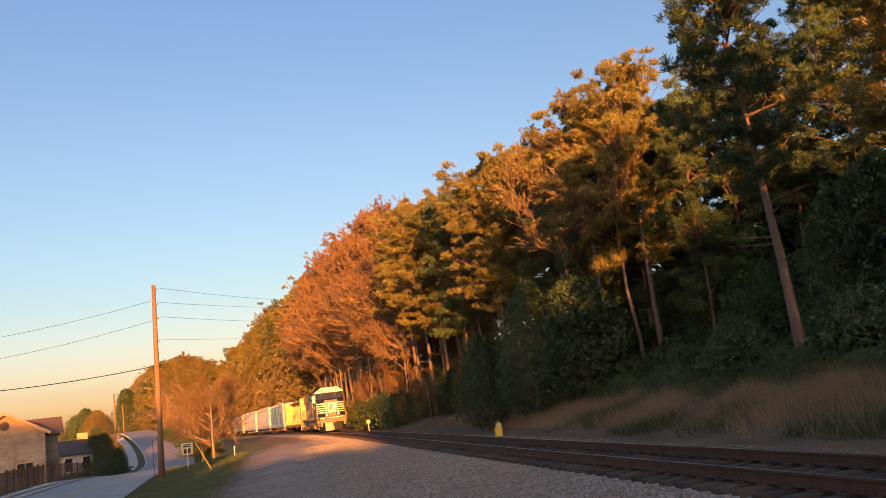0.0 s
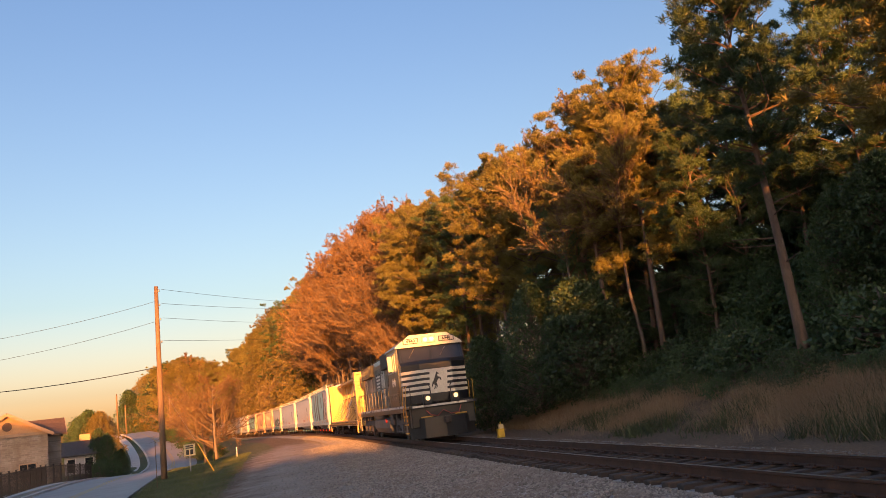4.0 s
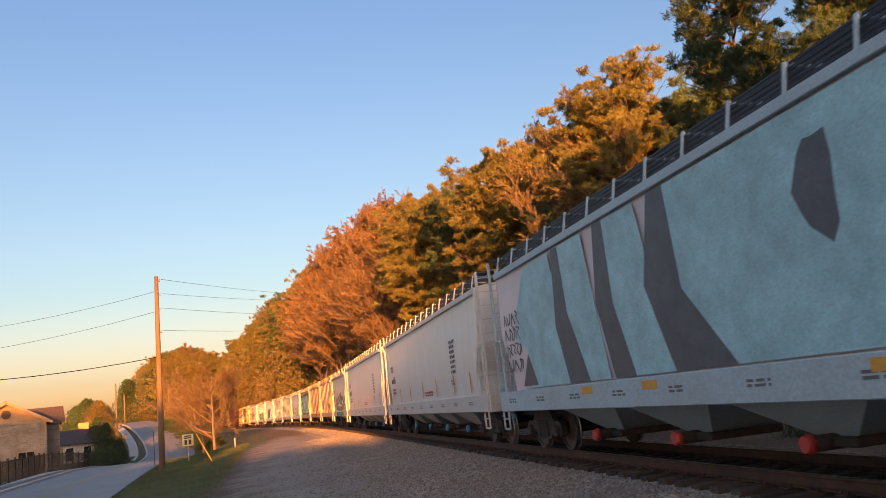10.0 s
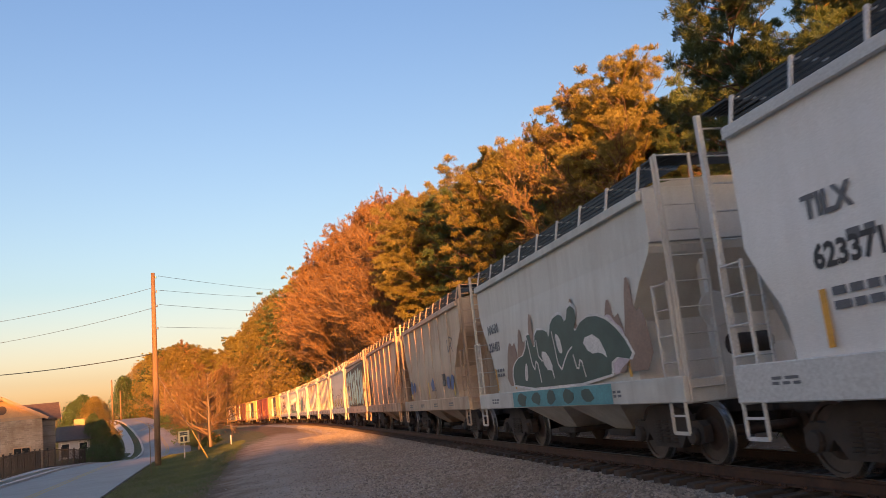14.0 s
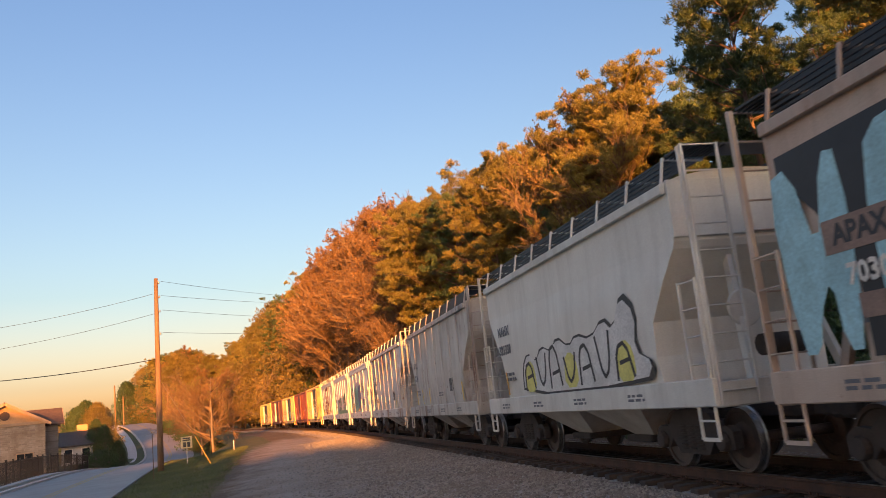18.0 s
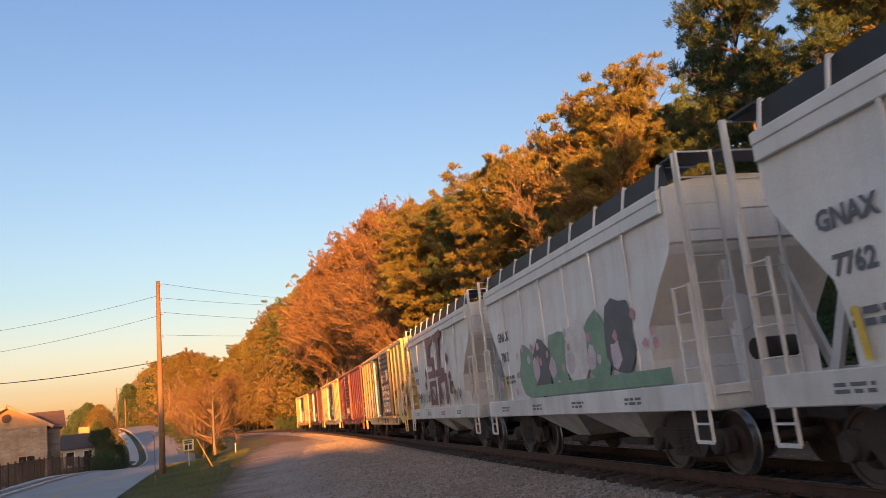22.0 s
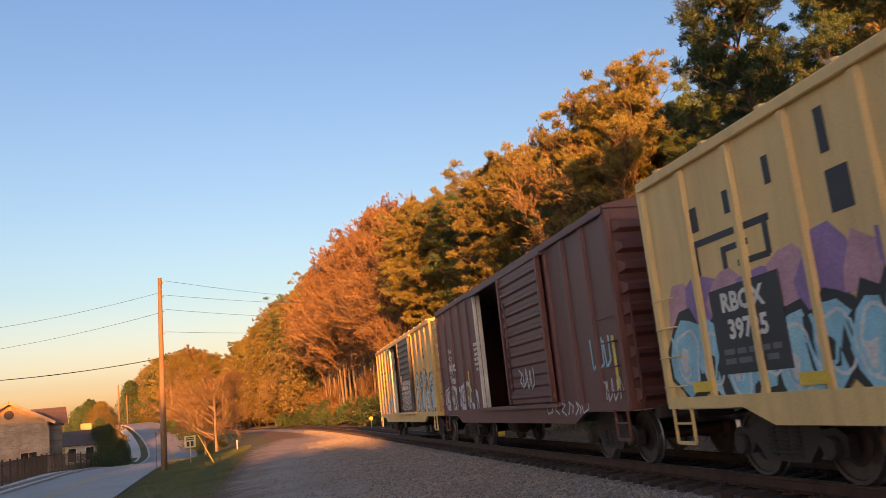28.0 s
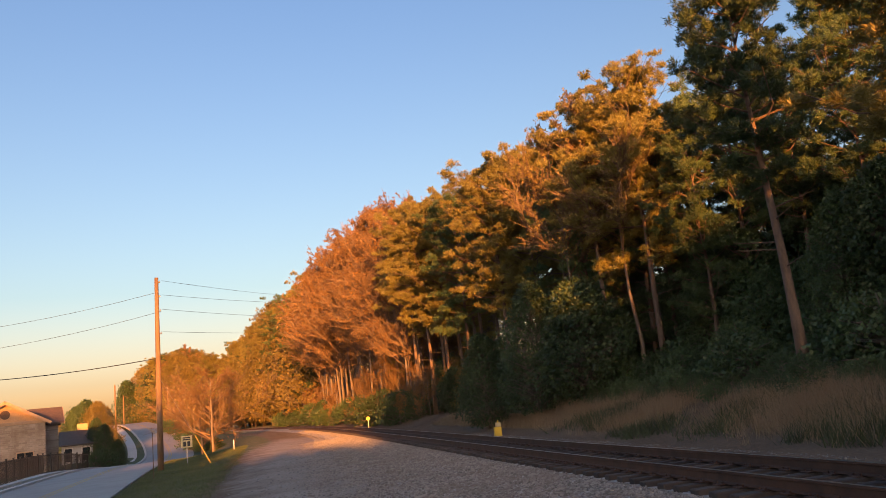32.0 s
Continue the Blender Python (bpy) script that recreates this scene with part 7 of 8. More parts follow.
# white with a yellow tag
car, y = short_hopper("white hopper with yellow and white spray-painted shapes", (0.52, 0.52, 0.48), (0.46, 0.45, 0.41), 0.06, 0.25, 5.0, (("NAHX", 2.95), ("321338", 2.5)), (4.3,), ORANGE_STRIPE, solid=False)
_shape = [(2.5, 1.4), (2.45, 2.0), (2.0, 2.3), (1.5, 2.05), (1.1, 2.35), (0.5, 2.2), (0.1, 2.45), (-0.5, 2.2), (-0.9, 2.4), (-1.6, 2.25), (-2.2, 2.55), (-2.6, 2.3), (-3.0, 2.85), (-3.5, 2.5), (-3.3, 1.9), (-3.9, 1.7), (-3.6, 1.4)]
decal(car, eased([(-0.6 + (a + 0.6) * 1.03, 1.95 + (b - 1.95) * 1.12) for a, b in _shape], True, 1), SPRAY["black"], y)
decal(car, eased(_shape, True, 1), SPRAY["white"], y + 0.004)
for k in range(7):
    x = 2.0 - k * 0.82
    t = 0.12 * (k % 3)
    decal(car, eased([(x + 0.36, 1.44), (x + 0.3, 2.0 + t), (x - 0.05, 2.15 + t), (x - 0.34, 1.95 + t), (x - 0.36, 1.44)], True, 1), SPRAY["white" if k % 3 else "yellow"], y + 0.008)
    for o in (([(x + 0.34, 1.46), (x + 0.3, 2.0 + t), (x - 0.1, 2.1 + t), (x - 0.3, 1.5)], [(x + 0.2, 1.75), (x - 0.2, 1.8)]), ([(x + 0.3, 2.05 + t), (x + 0.1, 1.5), (x - 0.2, 1.7), (x - 0.3, 2.1 + t)],))[k % 2]:
        stroke(car, eased(o, False, 1), 0.07, SPRAY["black"], y + 0.012)

# grey with brown streaks
car, y = short_hopper("grey hopper with brown rust streaks", (0.4, 0.39, 0.36), (0.35, 0.33, 0.3), 0.62, 0.45, 6.0, (("APAX", 2.88), ("7034", 2.4)), (4.0, 2.6, 1.3, -3.9), seams=7)
# white with broad rust patches
car, y = short_hopper("pale hopper with broad brown rust patches", (0.47, 0.48, 0.47), (0.42, 0.42, 0.4), 0.85, 0.25, 7.0, (("GNAX", 2.75), ("7282", 2.3)), (4.4, 2.9, 0.6, -3.0), seams=6, top=0.9, rust_colour=(0.24, 0.1, 0.05))
# white cars with a broad top band
car, y = short_hopper("white hopper with teal and navy spray-painted letters", (0.56, 0.56, 0.54), (0.5, 0.5, 0.47), 0.12, 0.22, 8.0, (("GNAX", 2.9), ("7762", 2.4)), (4.2, 2.8, 0.4, -3.4), band=0.3, seams=4)
decal(car, [(2.2, 3.0), (1.0, 3.3), (-0.6, 3.25), (-1.0, 2.8)], SPRAY["lilac"], y + 0.01)
for k, c in enumerate(("teal", "teal", "teal", "navy", "navy")):
    decal(car, blob(2.1 - k * 0.72, 2.1 + 0.06 * k, 0.42, 0.85, _q, 14, 0.15, -0.1), SPRAY[c], y + 0.014 + 0.002 * (k % 2))
    stroke(car, [(2.3 - k * 0.72, 1.4), (2.35 - k * 0.72, 2.3), (2.0 - k * 0.72, 2.75)], 0.05, SPRAY["slate"], y + 0.02)
decal(car, blob(-2.2, 2.85, 0.65, 0.5, _q), SPRAY["white"], y + 0.012)
for k in range(3):
    scrawl(car, -2.2, 3.05 - k * 0.22, 0.8, 0.17, 4, SPRAY["slate"], y + 0.017, _q, 0.03)
car, y = short_hopper("white hopper with green and grey spray-painted letters", (0.54, 0.55, 0.54), (0.48, 0.48, 0.46), 0.18, 0.28, 9.0, (("GNAX", 2.9), ("7862", 2.4)), (4.3,), band=0.3, seams=6)
for k, c in enumerate(("green", "slate", "green", "white", "green", "slate")):
    decal(car, blob(2.0 - k * 1.0, 1.95 + 0.06 * k, 0.6, 0.62, _q, 14, 0.14), SPRAY[c], y + 0.012 + 0.003 * (k % 2))
for k in range(5):
    decal(car, blob(1.4 - k * 1.05, 1.95, 0.2, 0.25, _q, 9), SPRAY["lilac"], y + 0.02)
for k in range(26):
    decal(car, blob(_q.uniform(-5, 4.6), _q.uniform(1.5, 2.6), 0.09, 0.09, _q, 7), SPRAY["pink" if k % 3 else "lilac"], y + 0.018)
decal(car, [(1.9, 1.38), (1.9, 1.62), (-4.6, 1.62), (-4.6, 1.38)], SPRAY["green"], y + 0.022)
car, y = short_hopper("white hopper with large maroon spray-painted blocks", (0.52, 0.52, 0.5), (0.45, 0.45, 0.42), 0.3, 0.35, 10.0, (("GNAX", 2.9), ("7912", 2.4)), (4.3, 2.6, 1.4, -1.0, -2.6), band=0.3, seams=5, rust_colour=(0.32, 0.17, 0.08))
M = SPRAY["maroon"]
for o in ([(1.3, 2.4), (1.3, 2.65), (0.5, 2.65), (0.5, 2.85), (1.3, 2.85), (1.3, 3.75), (0.2, 3.85), (0.2, 3.6), (0.9, 3.55), (0.9, 3.12), (0.1, 3.12), (0.1, 2.4)], [(-0.1, 2.4), (-0.1, 2.62), (-0.45, 2.65), (-0.5, 3.6), (-0.1, 3.6), (-0.1, 3.85), (-1.4, 3.95), (-1.4, 3.7), (-0.95, 3.65), (-0.9, 2.65), (-1.35, 2.65), (-1.35, 2.4)],
          [(1.2, 1.45), (1.2, 2.25), (0.95, 2.25), (0.95, 1.65), (0.2, 1.65), (0.2, 1.45)], [(1.2, 2.3), (0.0, 2.3), (0.0, 1.45), (0.25, 1.45), (0.25, 2.1), (1.2, 2.1)], [(0.95, 2.05), (0.8, 2.05), (0.25, 1.65), (0.35, 1.62)], [(-0.3, 1.45), (-0.3, 2.35), (-1.75, 2.45), (-1.75, 1.45), (-1.4, 1.45), (-1.4, 2.2), (-0.65, 2.15), (-0.65, 1.45)]):
    decal(car, o, M, y + 0.012)
for x, z in ((1.75, 2.6), (1.9, 2.2), (-2.0, 2.9), (-2.2, 2.3)):
    decal(car, [(x, z - 0.22), (x + 0.2, z), (x, z + 0.22), (x - 0.2, z)], M, y + 0.012)
for x in (2.9, 1.6, -3.2):
    scrawl(car, x, 1.72, 0.9, 0.34, 4, SPRAY["black"], y + 0.014, _q, 0.025)


# ---- boxcars ----
BOX_INSIDE = surface("bare_car_lining", (0.6, 0.6, 0.56), (0.42, 0.42, 0.4), 1.0, 25.0, 0.85, 0, 0.3)
DOOR_BLACK = car_paint("black_door_paint", (0.035, 0.037, 0.042), (0.06, 0.06, 0.065), 0.15, 0.3, 0.5, seed=31.0)
PLATE_BLACK = plain("black_panel", (0.04, 0.042, 0.047), 0.6)


def corrugated(bm, x0, x1, y, z0, z1, n, deep, side):
    """Pressed ribs that run along x on a panel."""
    for i in range(n):
        z = z0 + (i + 0.5) * (z1 - z0) / n
        h = (z1 - z0) / n * 0.3
        loft(bm, [[(x0 + 0.08, y, z - h), (x1 - 0.08, y, z - h), (x1 - 0.08, y, z + h), (x0 + 0.08, y, z + h)],
                  [(x0 + 0.16, y + side * deep, z - h * 0.45), (x1 - 0.16, y + side * deep, z - h * 0.45), (x1 - 0.16, y + side * deep, z + h * 0.45), (x0 + 0.16, y + side * deep, z + h * 0.45)]])


def boxcar(label, pitch, paint, door_paint, opened, gap, eave=4.33, frame_paint=None, posts=6, rib_paint=None):
    """A boxcar: posted sides, ribbed ends, arched roof, a sliding door (gap: x of the doorway), lining, trucks."""
    car = thing("boxcar", label, "freight car", "freight cars of the train")
    half = pitch / 2 - 0.68
    w, floor = 1.48, 1.08
    frame_paint = frame_paint or paint
    x0, x1 = gap
    # near side in two panels, far side whole
    panels = (("side_panel", -half, x0, 1), ("side_panel", x1, half, 1), ("side_panel", -half, half, -1)) if opened else (("side_panel", -half, half, 1), ("side_panel", -half, half, -1))
    for name, a, b, s in panels:
        bm = bmesh.new()
        box(bm, a, b, min(s * (w - 0.05), s * w), max(s * (w - 0.05), s * w), 0.98, eave)
        pan = part(name, bm, paint, car)
        n = max(2, round((b - a) / 1.08))
        for k in range(n + 1):
            x = a + 0.06 + k * (b - a - 0.12) / n
            bm = bmesh.new()
            loft(bm, [[(x - 0.09, s * w, 1.0), (x + 0.09, s * w, 1.0), (x + 0.09, s * w, eave - 0.03), (x - 0.09, s * w, eave - 0.03)],
                      [(x - 0.045, s * (w + 0.055), 1.0), (x + 0.045, s * (w + 0.055), 1.0), (x + 0.045, s * (w + 0.055), eave - 0.06), (x - 0.045, s * (w + 0.055), eave - 0.06)]])
            part("side_post", bm, rib_paint or paint, pan)
    for s in (-1, 1):
        bm = bmesh.new()
        o = [(-half, 0.98), (-half, 1.14), (half, 1.14), (half, 0.98), (half - 1.9, 0.98), (half - 2.5, 0.76), (-half + 2.5, 0.76), (-half + 1.9, 0.98)]
        prism(bm, o, min(s * (w - 0.02), s * (w + 0.06)), max(s * (w - 0.02), s * (w + 0.06)))
        part("side_sill", bm, frame_paint, car)
        bm = bmesh.new()
        box(bm, -half, half, min(s * (w - 0.06), s * (w + 0.07)), max(s * (w - 0.06), s * (w + 0.07)), eave - 0.04, eave + 0.1, 0.015)
        part("eave_rail", bm, paint, car)
    # floor and inside of the far side
    bm = bmesh.new()
    box(bm, -half + 0.05, half - 0.05, -w + 0.05, w - 0.05, floor - 0.12, floor)
    part("floor", bm, BOX_INSIDE, car)
    bm = bmesh.new()
    box(bm, -half + 0.06, half - 0.06, -w + 0.055, -w + 0.08, floor, eave)
    part("lining", bm, BOX_INSIDE, car)
    # ends
    for e in (-1, 1):
        bm = bmesh.new()
        box(bm, min(e * half, e * (half - 0.05)), max(e * half, e * (half - 0.05)), -w, w, 0.98, eave + 0.05)
        end = part("end_wall", bm, paint, car)
        for k in range(9):
            z = 1.22 + k * 0.36
            bm = bmesh.new()
            loft(bm, [[(e * half, -w + 0.08, z - 0.12), (e * half, w - 0.08, z - 0.12), (e * half, w - 0.08, z + 0.12), (e * half, -w + 0.08, z + 0.12)],
                      [(e * (half + 0.09), -w + 0.2, z - 0.05), (e * (half + 0.09), w - 0.2, z - 0.05), (e * (half + 0.09), w - 0.2, z + 0.05), (e * (half + 0.09), -w + 0.2, z + 0.05)]])
            part("end_rib", bm, paint, end)
        for s in (-1, 1):
            bm = bmesh.new()
            box(bm, min(e * (half - 0.02), e * (half + 0.05)), max(e * (half - 0.02), e * (half + 0.05)), min(s * (w - 0.06), s * (w + 0.05)), max(s * (w - 0.06), s * (w + 0.05)), 0.98, eave + 0.03, 0.012)
            part("corner_post", bm, paint, car)
            for k in range(4):
                bm = bmesh.new()
                z = 1.3 + k * 0.42
                tube(bm, [(e * (half - 0.1), s * (w + 0.05), z), (e * (half - 0.1), s * (w + 0.13), z), (e * (half - 0.62), s * (w + 0.13), z), (e * (half - 0.62), s * (w + 0.05), z)], 0.014, 5)
                part("grab_iron", bm, frame_paint, car)
            stirrup(car, e * (half - 0.36), s * (w + 0.05), frame_paint, 1.0, 0.5, 0.5)
        bm = bmesh.new()
        box(bm, min(e * half, e * (half + 0.18)), max(e * half, e * (half + 0.18)), -1.1, 1.1, 0.8, 1.02, 0.02)
        part("end_sill", bm, FRAME_DIRT, car)
        ladder(car, e * (half + 0.14), 0.9, 1.0, 2.9, 0, 0.42, frame_paint)
        truck(car, e * (half - 1.95))
    bm = bmesh.new()
    prism(bm, [(-w - 0.05, eave + 0.05), (w + 0.05, eave + 0.05), (w + 0.05, eave + 0.11), (0.8, eave + 0.24), (0, eave + 0.28), (-0.8, eave + 0.24), (-w - 0.05, eave + 0.11)], -half - 0.03, half + 0.03, plane="yz")
    roof = part("roof", bm, paint, car)
    for k in range(12):
        x = -half + 0.6 + k * (2 * half - 1.2) / 11
        bm = bmesh.new()
        for a, b in (((w + 0.04, eave + 0.13), (0.8, eave + 0.255)), ((0.8, eave + 0.255), (-0.8, eave + 0.255)), ((-0.8, eave + 0.255), (-w - 0.04, eave + 0.13))):
            beam(bm, (x, a[0], a[1]), (x, b[0], b[1]), 0.1, 0.05)
        part("roof_rib", bm, paint, roof)
    # door and its rails
    d0, d1 = (x0 - (x1 - x0) - 0.25, x0 + 0.02) if opened else (x0, x1)
    bm = bmesh.new()
    box(bm, d0, d1, w + 0.07, w + 0.12, 1.2, eave - 0.12, 0.01)
    door = part("door", bm, door_paint, car, "sliding door pushed open" if opened else "closed sliding door")
    for k in range(12):
        bm = bmesh.new()
        corrugated(bm, d0, d1, w + 0.12, 1.25 + k * (eave - 1.45) / 12, 1.25 + (k + 1) * (eave - 1.45) / 12, 1, 0.045, 1)
        part("door_rib", bm, door_paint, door)
    for x in (d0, d1 - 0.08):
        bm = bmesh.new()
        box(bm, x, x + 0.08, w + 0.115, w + 0.19, 1.2, eave - 0.12, 0.01)
        part("door_stile", bm, door_paint, door)
    bm = bmesh.new()
    tube(bm, [(d1 - 0.5, w + 0.2, 1.5), (d1 - 0.5, w + 0.2, 3.6)], 0.02, 6)
    part("lock_rod", bm, door_paint, door)
    bm = bmesh.new()
    box(bm, d0 - 0.2, x1 + 0.3, w + 0.055, w + 0.17, 1.08, 1.17, 0.01)
    part("door_rail", bm, frame_paint, car)
    bm = bmesh.new()
    box(bm, d0 - 0.2, x1 + 0.3, w + 0.055, w + 0.15, eave - 0.12, eave - 0.04, 0.01)
    part("door_rail", bm, frame_paint, car)
    if opened:
        for x in (x0 - 0.02, x1 - 0.02):
            bm = bmesh.new()
            box(bm, x, x + 0.06, w - 0.12, w + 0.1, floor, eave - 0.1, 0.01)
            part("door_jamb", bm, MARK_WHITE if x > 0 else paint, car)
    bm = bmesh.new()
    box(bm, -half, half, -0.25, 0.25, 0.66, 0.98, 0.02)
    part("centre_sill", bm, FRAME_DIRT, car)
    bm = bmesh.new()
    tube(bm, [(1.2, 0.7, 0.62), (2.1, 0.7, 0.62)], 0.2, 12)
    part("air_reservoir", bm, FRAME_DIRT, car)
    couplers(car, half + 0.1)
    couple(car, pitch, 2 * (half - 1.95))
    return car, door, half, w


def emblem_blocks(car, y, rng, x=6.4):
    """The pale car's plain dark emblem: a row of blocks that steps up, and a bent frame."""
    s = PLATE_BLACK
    for k, (dx, z, w, h) in enumerate(((0.0, 3.35, 0.2, 0.34), (-0.85, 3.42, 0.3, 0.3), (-1.75, 3.55, 0.12, 0.34), (-2.75, 3.6, 0.14, 0.5), (-2.75, 2.95, 0.34, 0.46), (-3.8, 3.0, 0.4, 0.36), (-4.7, 3.1, 0.34, 0.36))):
        decal(car, [(x + dx, z), (x + dx, z + h), (x + dx - w, z + h), (x + dx - w, z)], s, y, "emblem_block")
    for a, b, c, d in ((0.05, 2.45, 0.12, 0.75), (0.05, 3.14, 1.75, 0.09), (-0.62, 2.5, 0.1, 0.5), (0.05, 2.42, 0.76, 0.09), (-1.55, 2.75, 0.1, 0.48), (-0.62, 2.95, 0.6, 0.08), (-0.95, 2.72, 0.66, 0.08)):
        decal(car, [(x + a, b), (x + a, b + d), (x + a - c, b + d), (x + a - c, b)], s, y, "emblem_bar")


def cross_mark(car, x, z, y):
    for k, c in ((1, MARK_WHITE), (-1, SPRAY["navy"])):
        bm = bmesh.new()
        beam(bm, (x - 0.32, y + 0.003 + 0.003 * (k > 0), z - 0.32 * k), (x + 0.32, y + 0.003 + 0.003 * (k > 0), z + 0.32 * k), 0.16, 0.004, (0, 1, 0))
        part("cross_mark", bm, c, car)


def spray_row(car, x0, x1, z, h, colours, y, rng, outline="black", big=0.7):
    """A band of overlapping painted shapes along the lower side."""
    x, k = x0, 0
    while x > x1:
        r = big * rng.uniform(0.7, 1.1)
        zz = z + rng.uniform(-0.12, 0.15)
        decal(car, blob(x, zz, r, h * rng.uniform(0.85, 1.1), rng, 13, 0.22), SPRAY[outline], y + 0.002 + 0.0014 * k)
        decal(car, blob(x, zz, r * 0.86, h * 0.84, rng, 13, 0.22), SPRAY[colours[k % len(colours)]], y + 0.0027 + 0.0014 * k)
        decal(car, blob(x + 0.1, zz - 0.1, r * 0.3, h * 0.34, rng, 8, 0.3), SPRAY[outline if k % 2 else "white"], y + 0.0036 + 0.0014 * k)
        ring = eased(blob(x, zz, r * 0.6, h * 0.6, rng, 9, 0.3), True, 1)
        stroke(car, ring + ring[:1], 0.04, SPRAY["white" if outline != "white" else "slate"], y + 0.0046 + 0.0014 * k)
        stroke(car, eased([(x + r * 0.7, zz + h * 0.5), (x + r * 0.2, zz - h * 0.7), (x - r * 0.3, zz + h * 0.6), (x - r * 0.6, zz - h * 0.4)], False, 1), 0.05, SPRAY[colours[(k + 1) % len(colours)]], y + 0.0052 + 0.0014 * k)
        x -= r * 1.25
        k += 1


_b = random.Random(77)
BOX_YELLOW = car_paint("faded_yellow_paint", (0.6, 0.385, 0.155), (0.54, 0.35, 0.15), 0.22, 0.35, 0.6, seed=21.0)
BOX_YELLOW_RIB = car_paint("orange_yellow_paint", (0.6, 0.335, 0.09), (0.52, 0.3, 0.1), 0.3, 0.3, 0.6, seed=22.0)
BOX_RED = car_paint("oxide_red_paint", (0.17, 0.045, 0.04), (0.14, 0.04, 0.037), 0.12, 0.35, 0.55, seed=23.0)
BOX_BROWN = car_paint("oxide_brown_paint", (0.13, 0.05, 0.045), (0.11, 0.045, 0.04), 0.15, 0.4, 0.55, seed=24.0)

# first yellow car: black door, bright painted corner
car, door, half, w = boxcar("yellow boxcar with black door slid open and bright graffiti", 16.73, BOX_YELLOW, DOOR_BLACK, True, (-1.1, 1.75), rib_paint=BOX_YELLOW_RIB)
y = w + 0.003
emblem_blocks(car, y, _b)
cross_mark(car, -5.3, 3.45, y)
lettering("any", 0.26, PLATE_BLACK, car, on_side(-6.3, 3.35, y), 0.006)
lettering("road", 0.26, PLATE_BLACK, car, on_side(-6.35, 3.08, y), 0.006)
lettering("31091", 0.34, PLATE_BLACK, car, on_side(4.6, 2.15, y), 0.01)
decal(car, eased([(8.2, 0.95), (8.2, 2.1), (6.9, 2.35), (5.6, 2.1), (4.6, 2.35), (3.9, 2.75), (3.0, 2.5), (2.0, 2.45), (1.95, 1.9), (1.9, 0.95)], True, 1), SPRAY["lilac"], y)
decal(car, eased([(7.7, 1.0), (7.4, 1.95), (6.2, 2.2), (5.2, 1.95), (4.5, 2.2), (3.7, 2.3), (3.4, 1.9), (2.6, 2.3), (2.1, 2.0), (2.1, 1.0)], True, 1), SPRAY["plum"], y + 0.004)
for o in ([(7.75, 2.1), (7.6, 1.1), (7.1, 2.1), (6.9, 1.2)], [(6.9, 2.15), (6.7, 1.2), (6.3, 2.0), (6.0, 1.25)], [(6.0, 2.1), (5.6, 1.95), (5.3, 1.2), (4.9, 1.9)], [(5.1, 2.2), (4.7, 1.3), (4.3, 2.3), (4.1, 1.3)], [(4.2, 2.35), (3.8, 2.2), (3.5, 1.3), (3.1, 1.8)], [(3.3, 1.7), (3.0, 1.3), (2.6, 1.5), (2.5, 2.35)]):
    stroke(car, eased(o, False), 0.17, SPRAY["white"], y + 0.008)
    stroke(car, eased([(a0 - 0.1, b0 - 0.06) for a0, b0 in o], False), 0.07, SPRAY["sky"], y + 0.013)
for x0, z0 in ((6.1, 1.55), (3.2, 2.35), (4.0, 1.25)):
    decal(car, [(x0, z0), (x0, z0 + 0.4), (x0 - 0.4, z0 + 0.4), (x0 - 0.4, z0)], BOX_YELLOW, y + 0.018, "patch")
for x0, z0 in ((2.75, 3.4), (2.7, 3.1), (2.4, 2.75)):
    decal(car, [(x0, z0), (x0, z0 + 0.22), (x0 - 0.32, z0 + 0.22), (x0 - 0.32, z0)], MARK_WHITE, y + 0.018, "paper_label")
spray_row(car, -4.5, -7.4, 1.7, 0.72, ("olive", "yellow", "pale_blue", "pink", "green"), y, _b, "black", 0.75)
for k in range(10):
    decal(car, blob(2.0 - k * 0.95, 0.95, 0.35, 0.13, _b, 10), SPRAY[("olive", "yellow", "pink", "maroon")[k % 4]], w + 0.063)
for k in range(5):
    scrawl(door, -2.6, 2.55 - k * 0.27, 2.5, 0.2, 11, SPRAY["white"], w + 0.168, _b, 0.03)
scrawl(door, -3.5, 3.1, 0.8, 0.5, 4, SPRAY["white"], w + 0.168, _b, 0.025)
scrawl(door, -1.7, 3.0, 0.6, 0.4, 3, SPRAY["white"], w + 0.168, _b, 0.025)

# red car, door shut
car, door, half, w = boxcar("dark red boxcar with closed door and chalky tags", 16.29, BOX_RED, BOX_RED, False, (-1.3, 1.75))
y = w + 0.003
spray_row(car, 7.0, 4.0, 1.4, 0.35, ("lilac", "white", "brown"), y, _b, "white", 0.4)
for k in range(4):
    scrawl(car, -1.9 - k * 1.15, 2.25, 0.5, 0.5, 1, SPRAY["white"], y, _b, 0.04)
scrawl(car, -3.0, 1.6, 1.6, 0.5, 4, SPRAY["pink"], y, _b, 0.035)
scrawl(door, 0.3, 1.7, 2.2, 0.4, 7, SPRAY["white"], w + 0.168, _b, 0.03)
bars(car, 6.0, 2.5, 0.8, 0.7, 3, MARK_WHITE, y, _b)
reflectors(car, (-6.9, -3.3, -1.8, 5.6), 1.35, YELLOW_STRIPE, w + 0.057, 0.9)
for x in (-6.0, -2.6, -0.5, 3.8):
    decal(car, [(x, 0.86), (x, 0.95), (x - 0.45, 0.95), (x - 0.45, 0.86)], YELLOW_STRIPE, w + 0.063, "reflector")

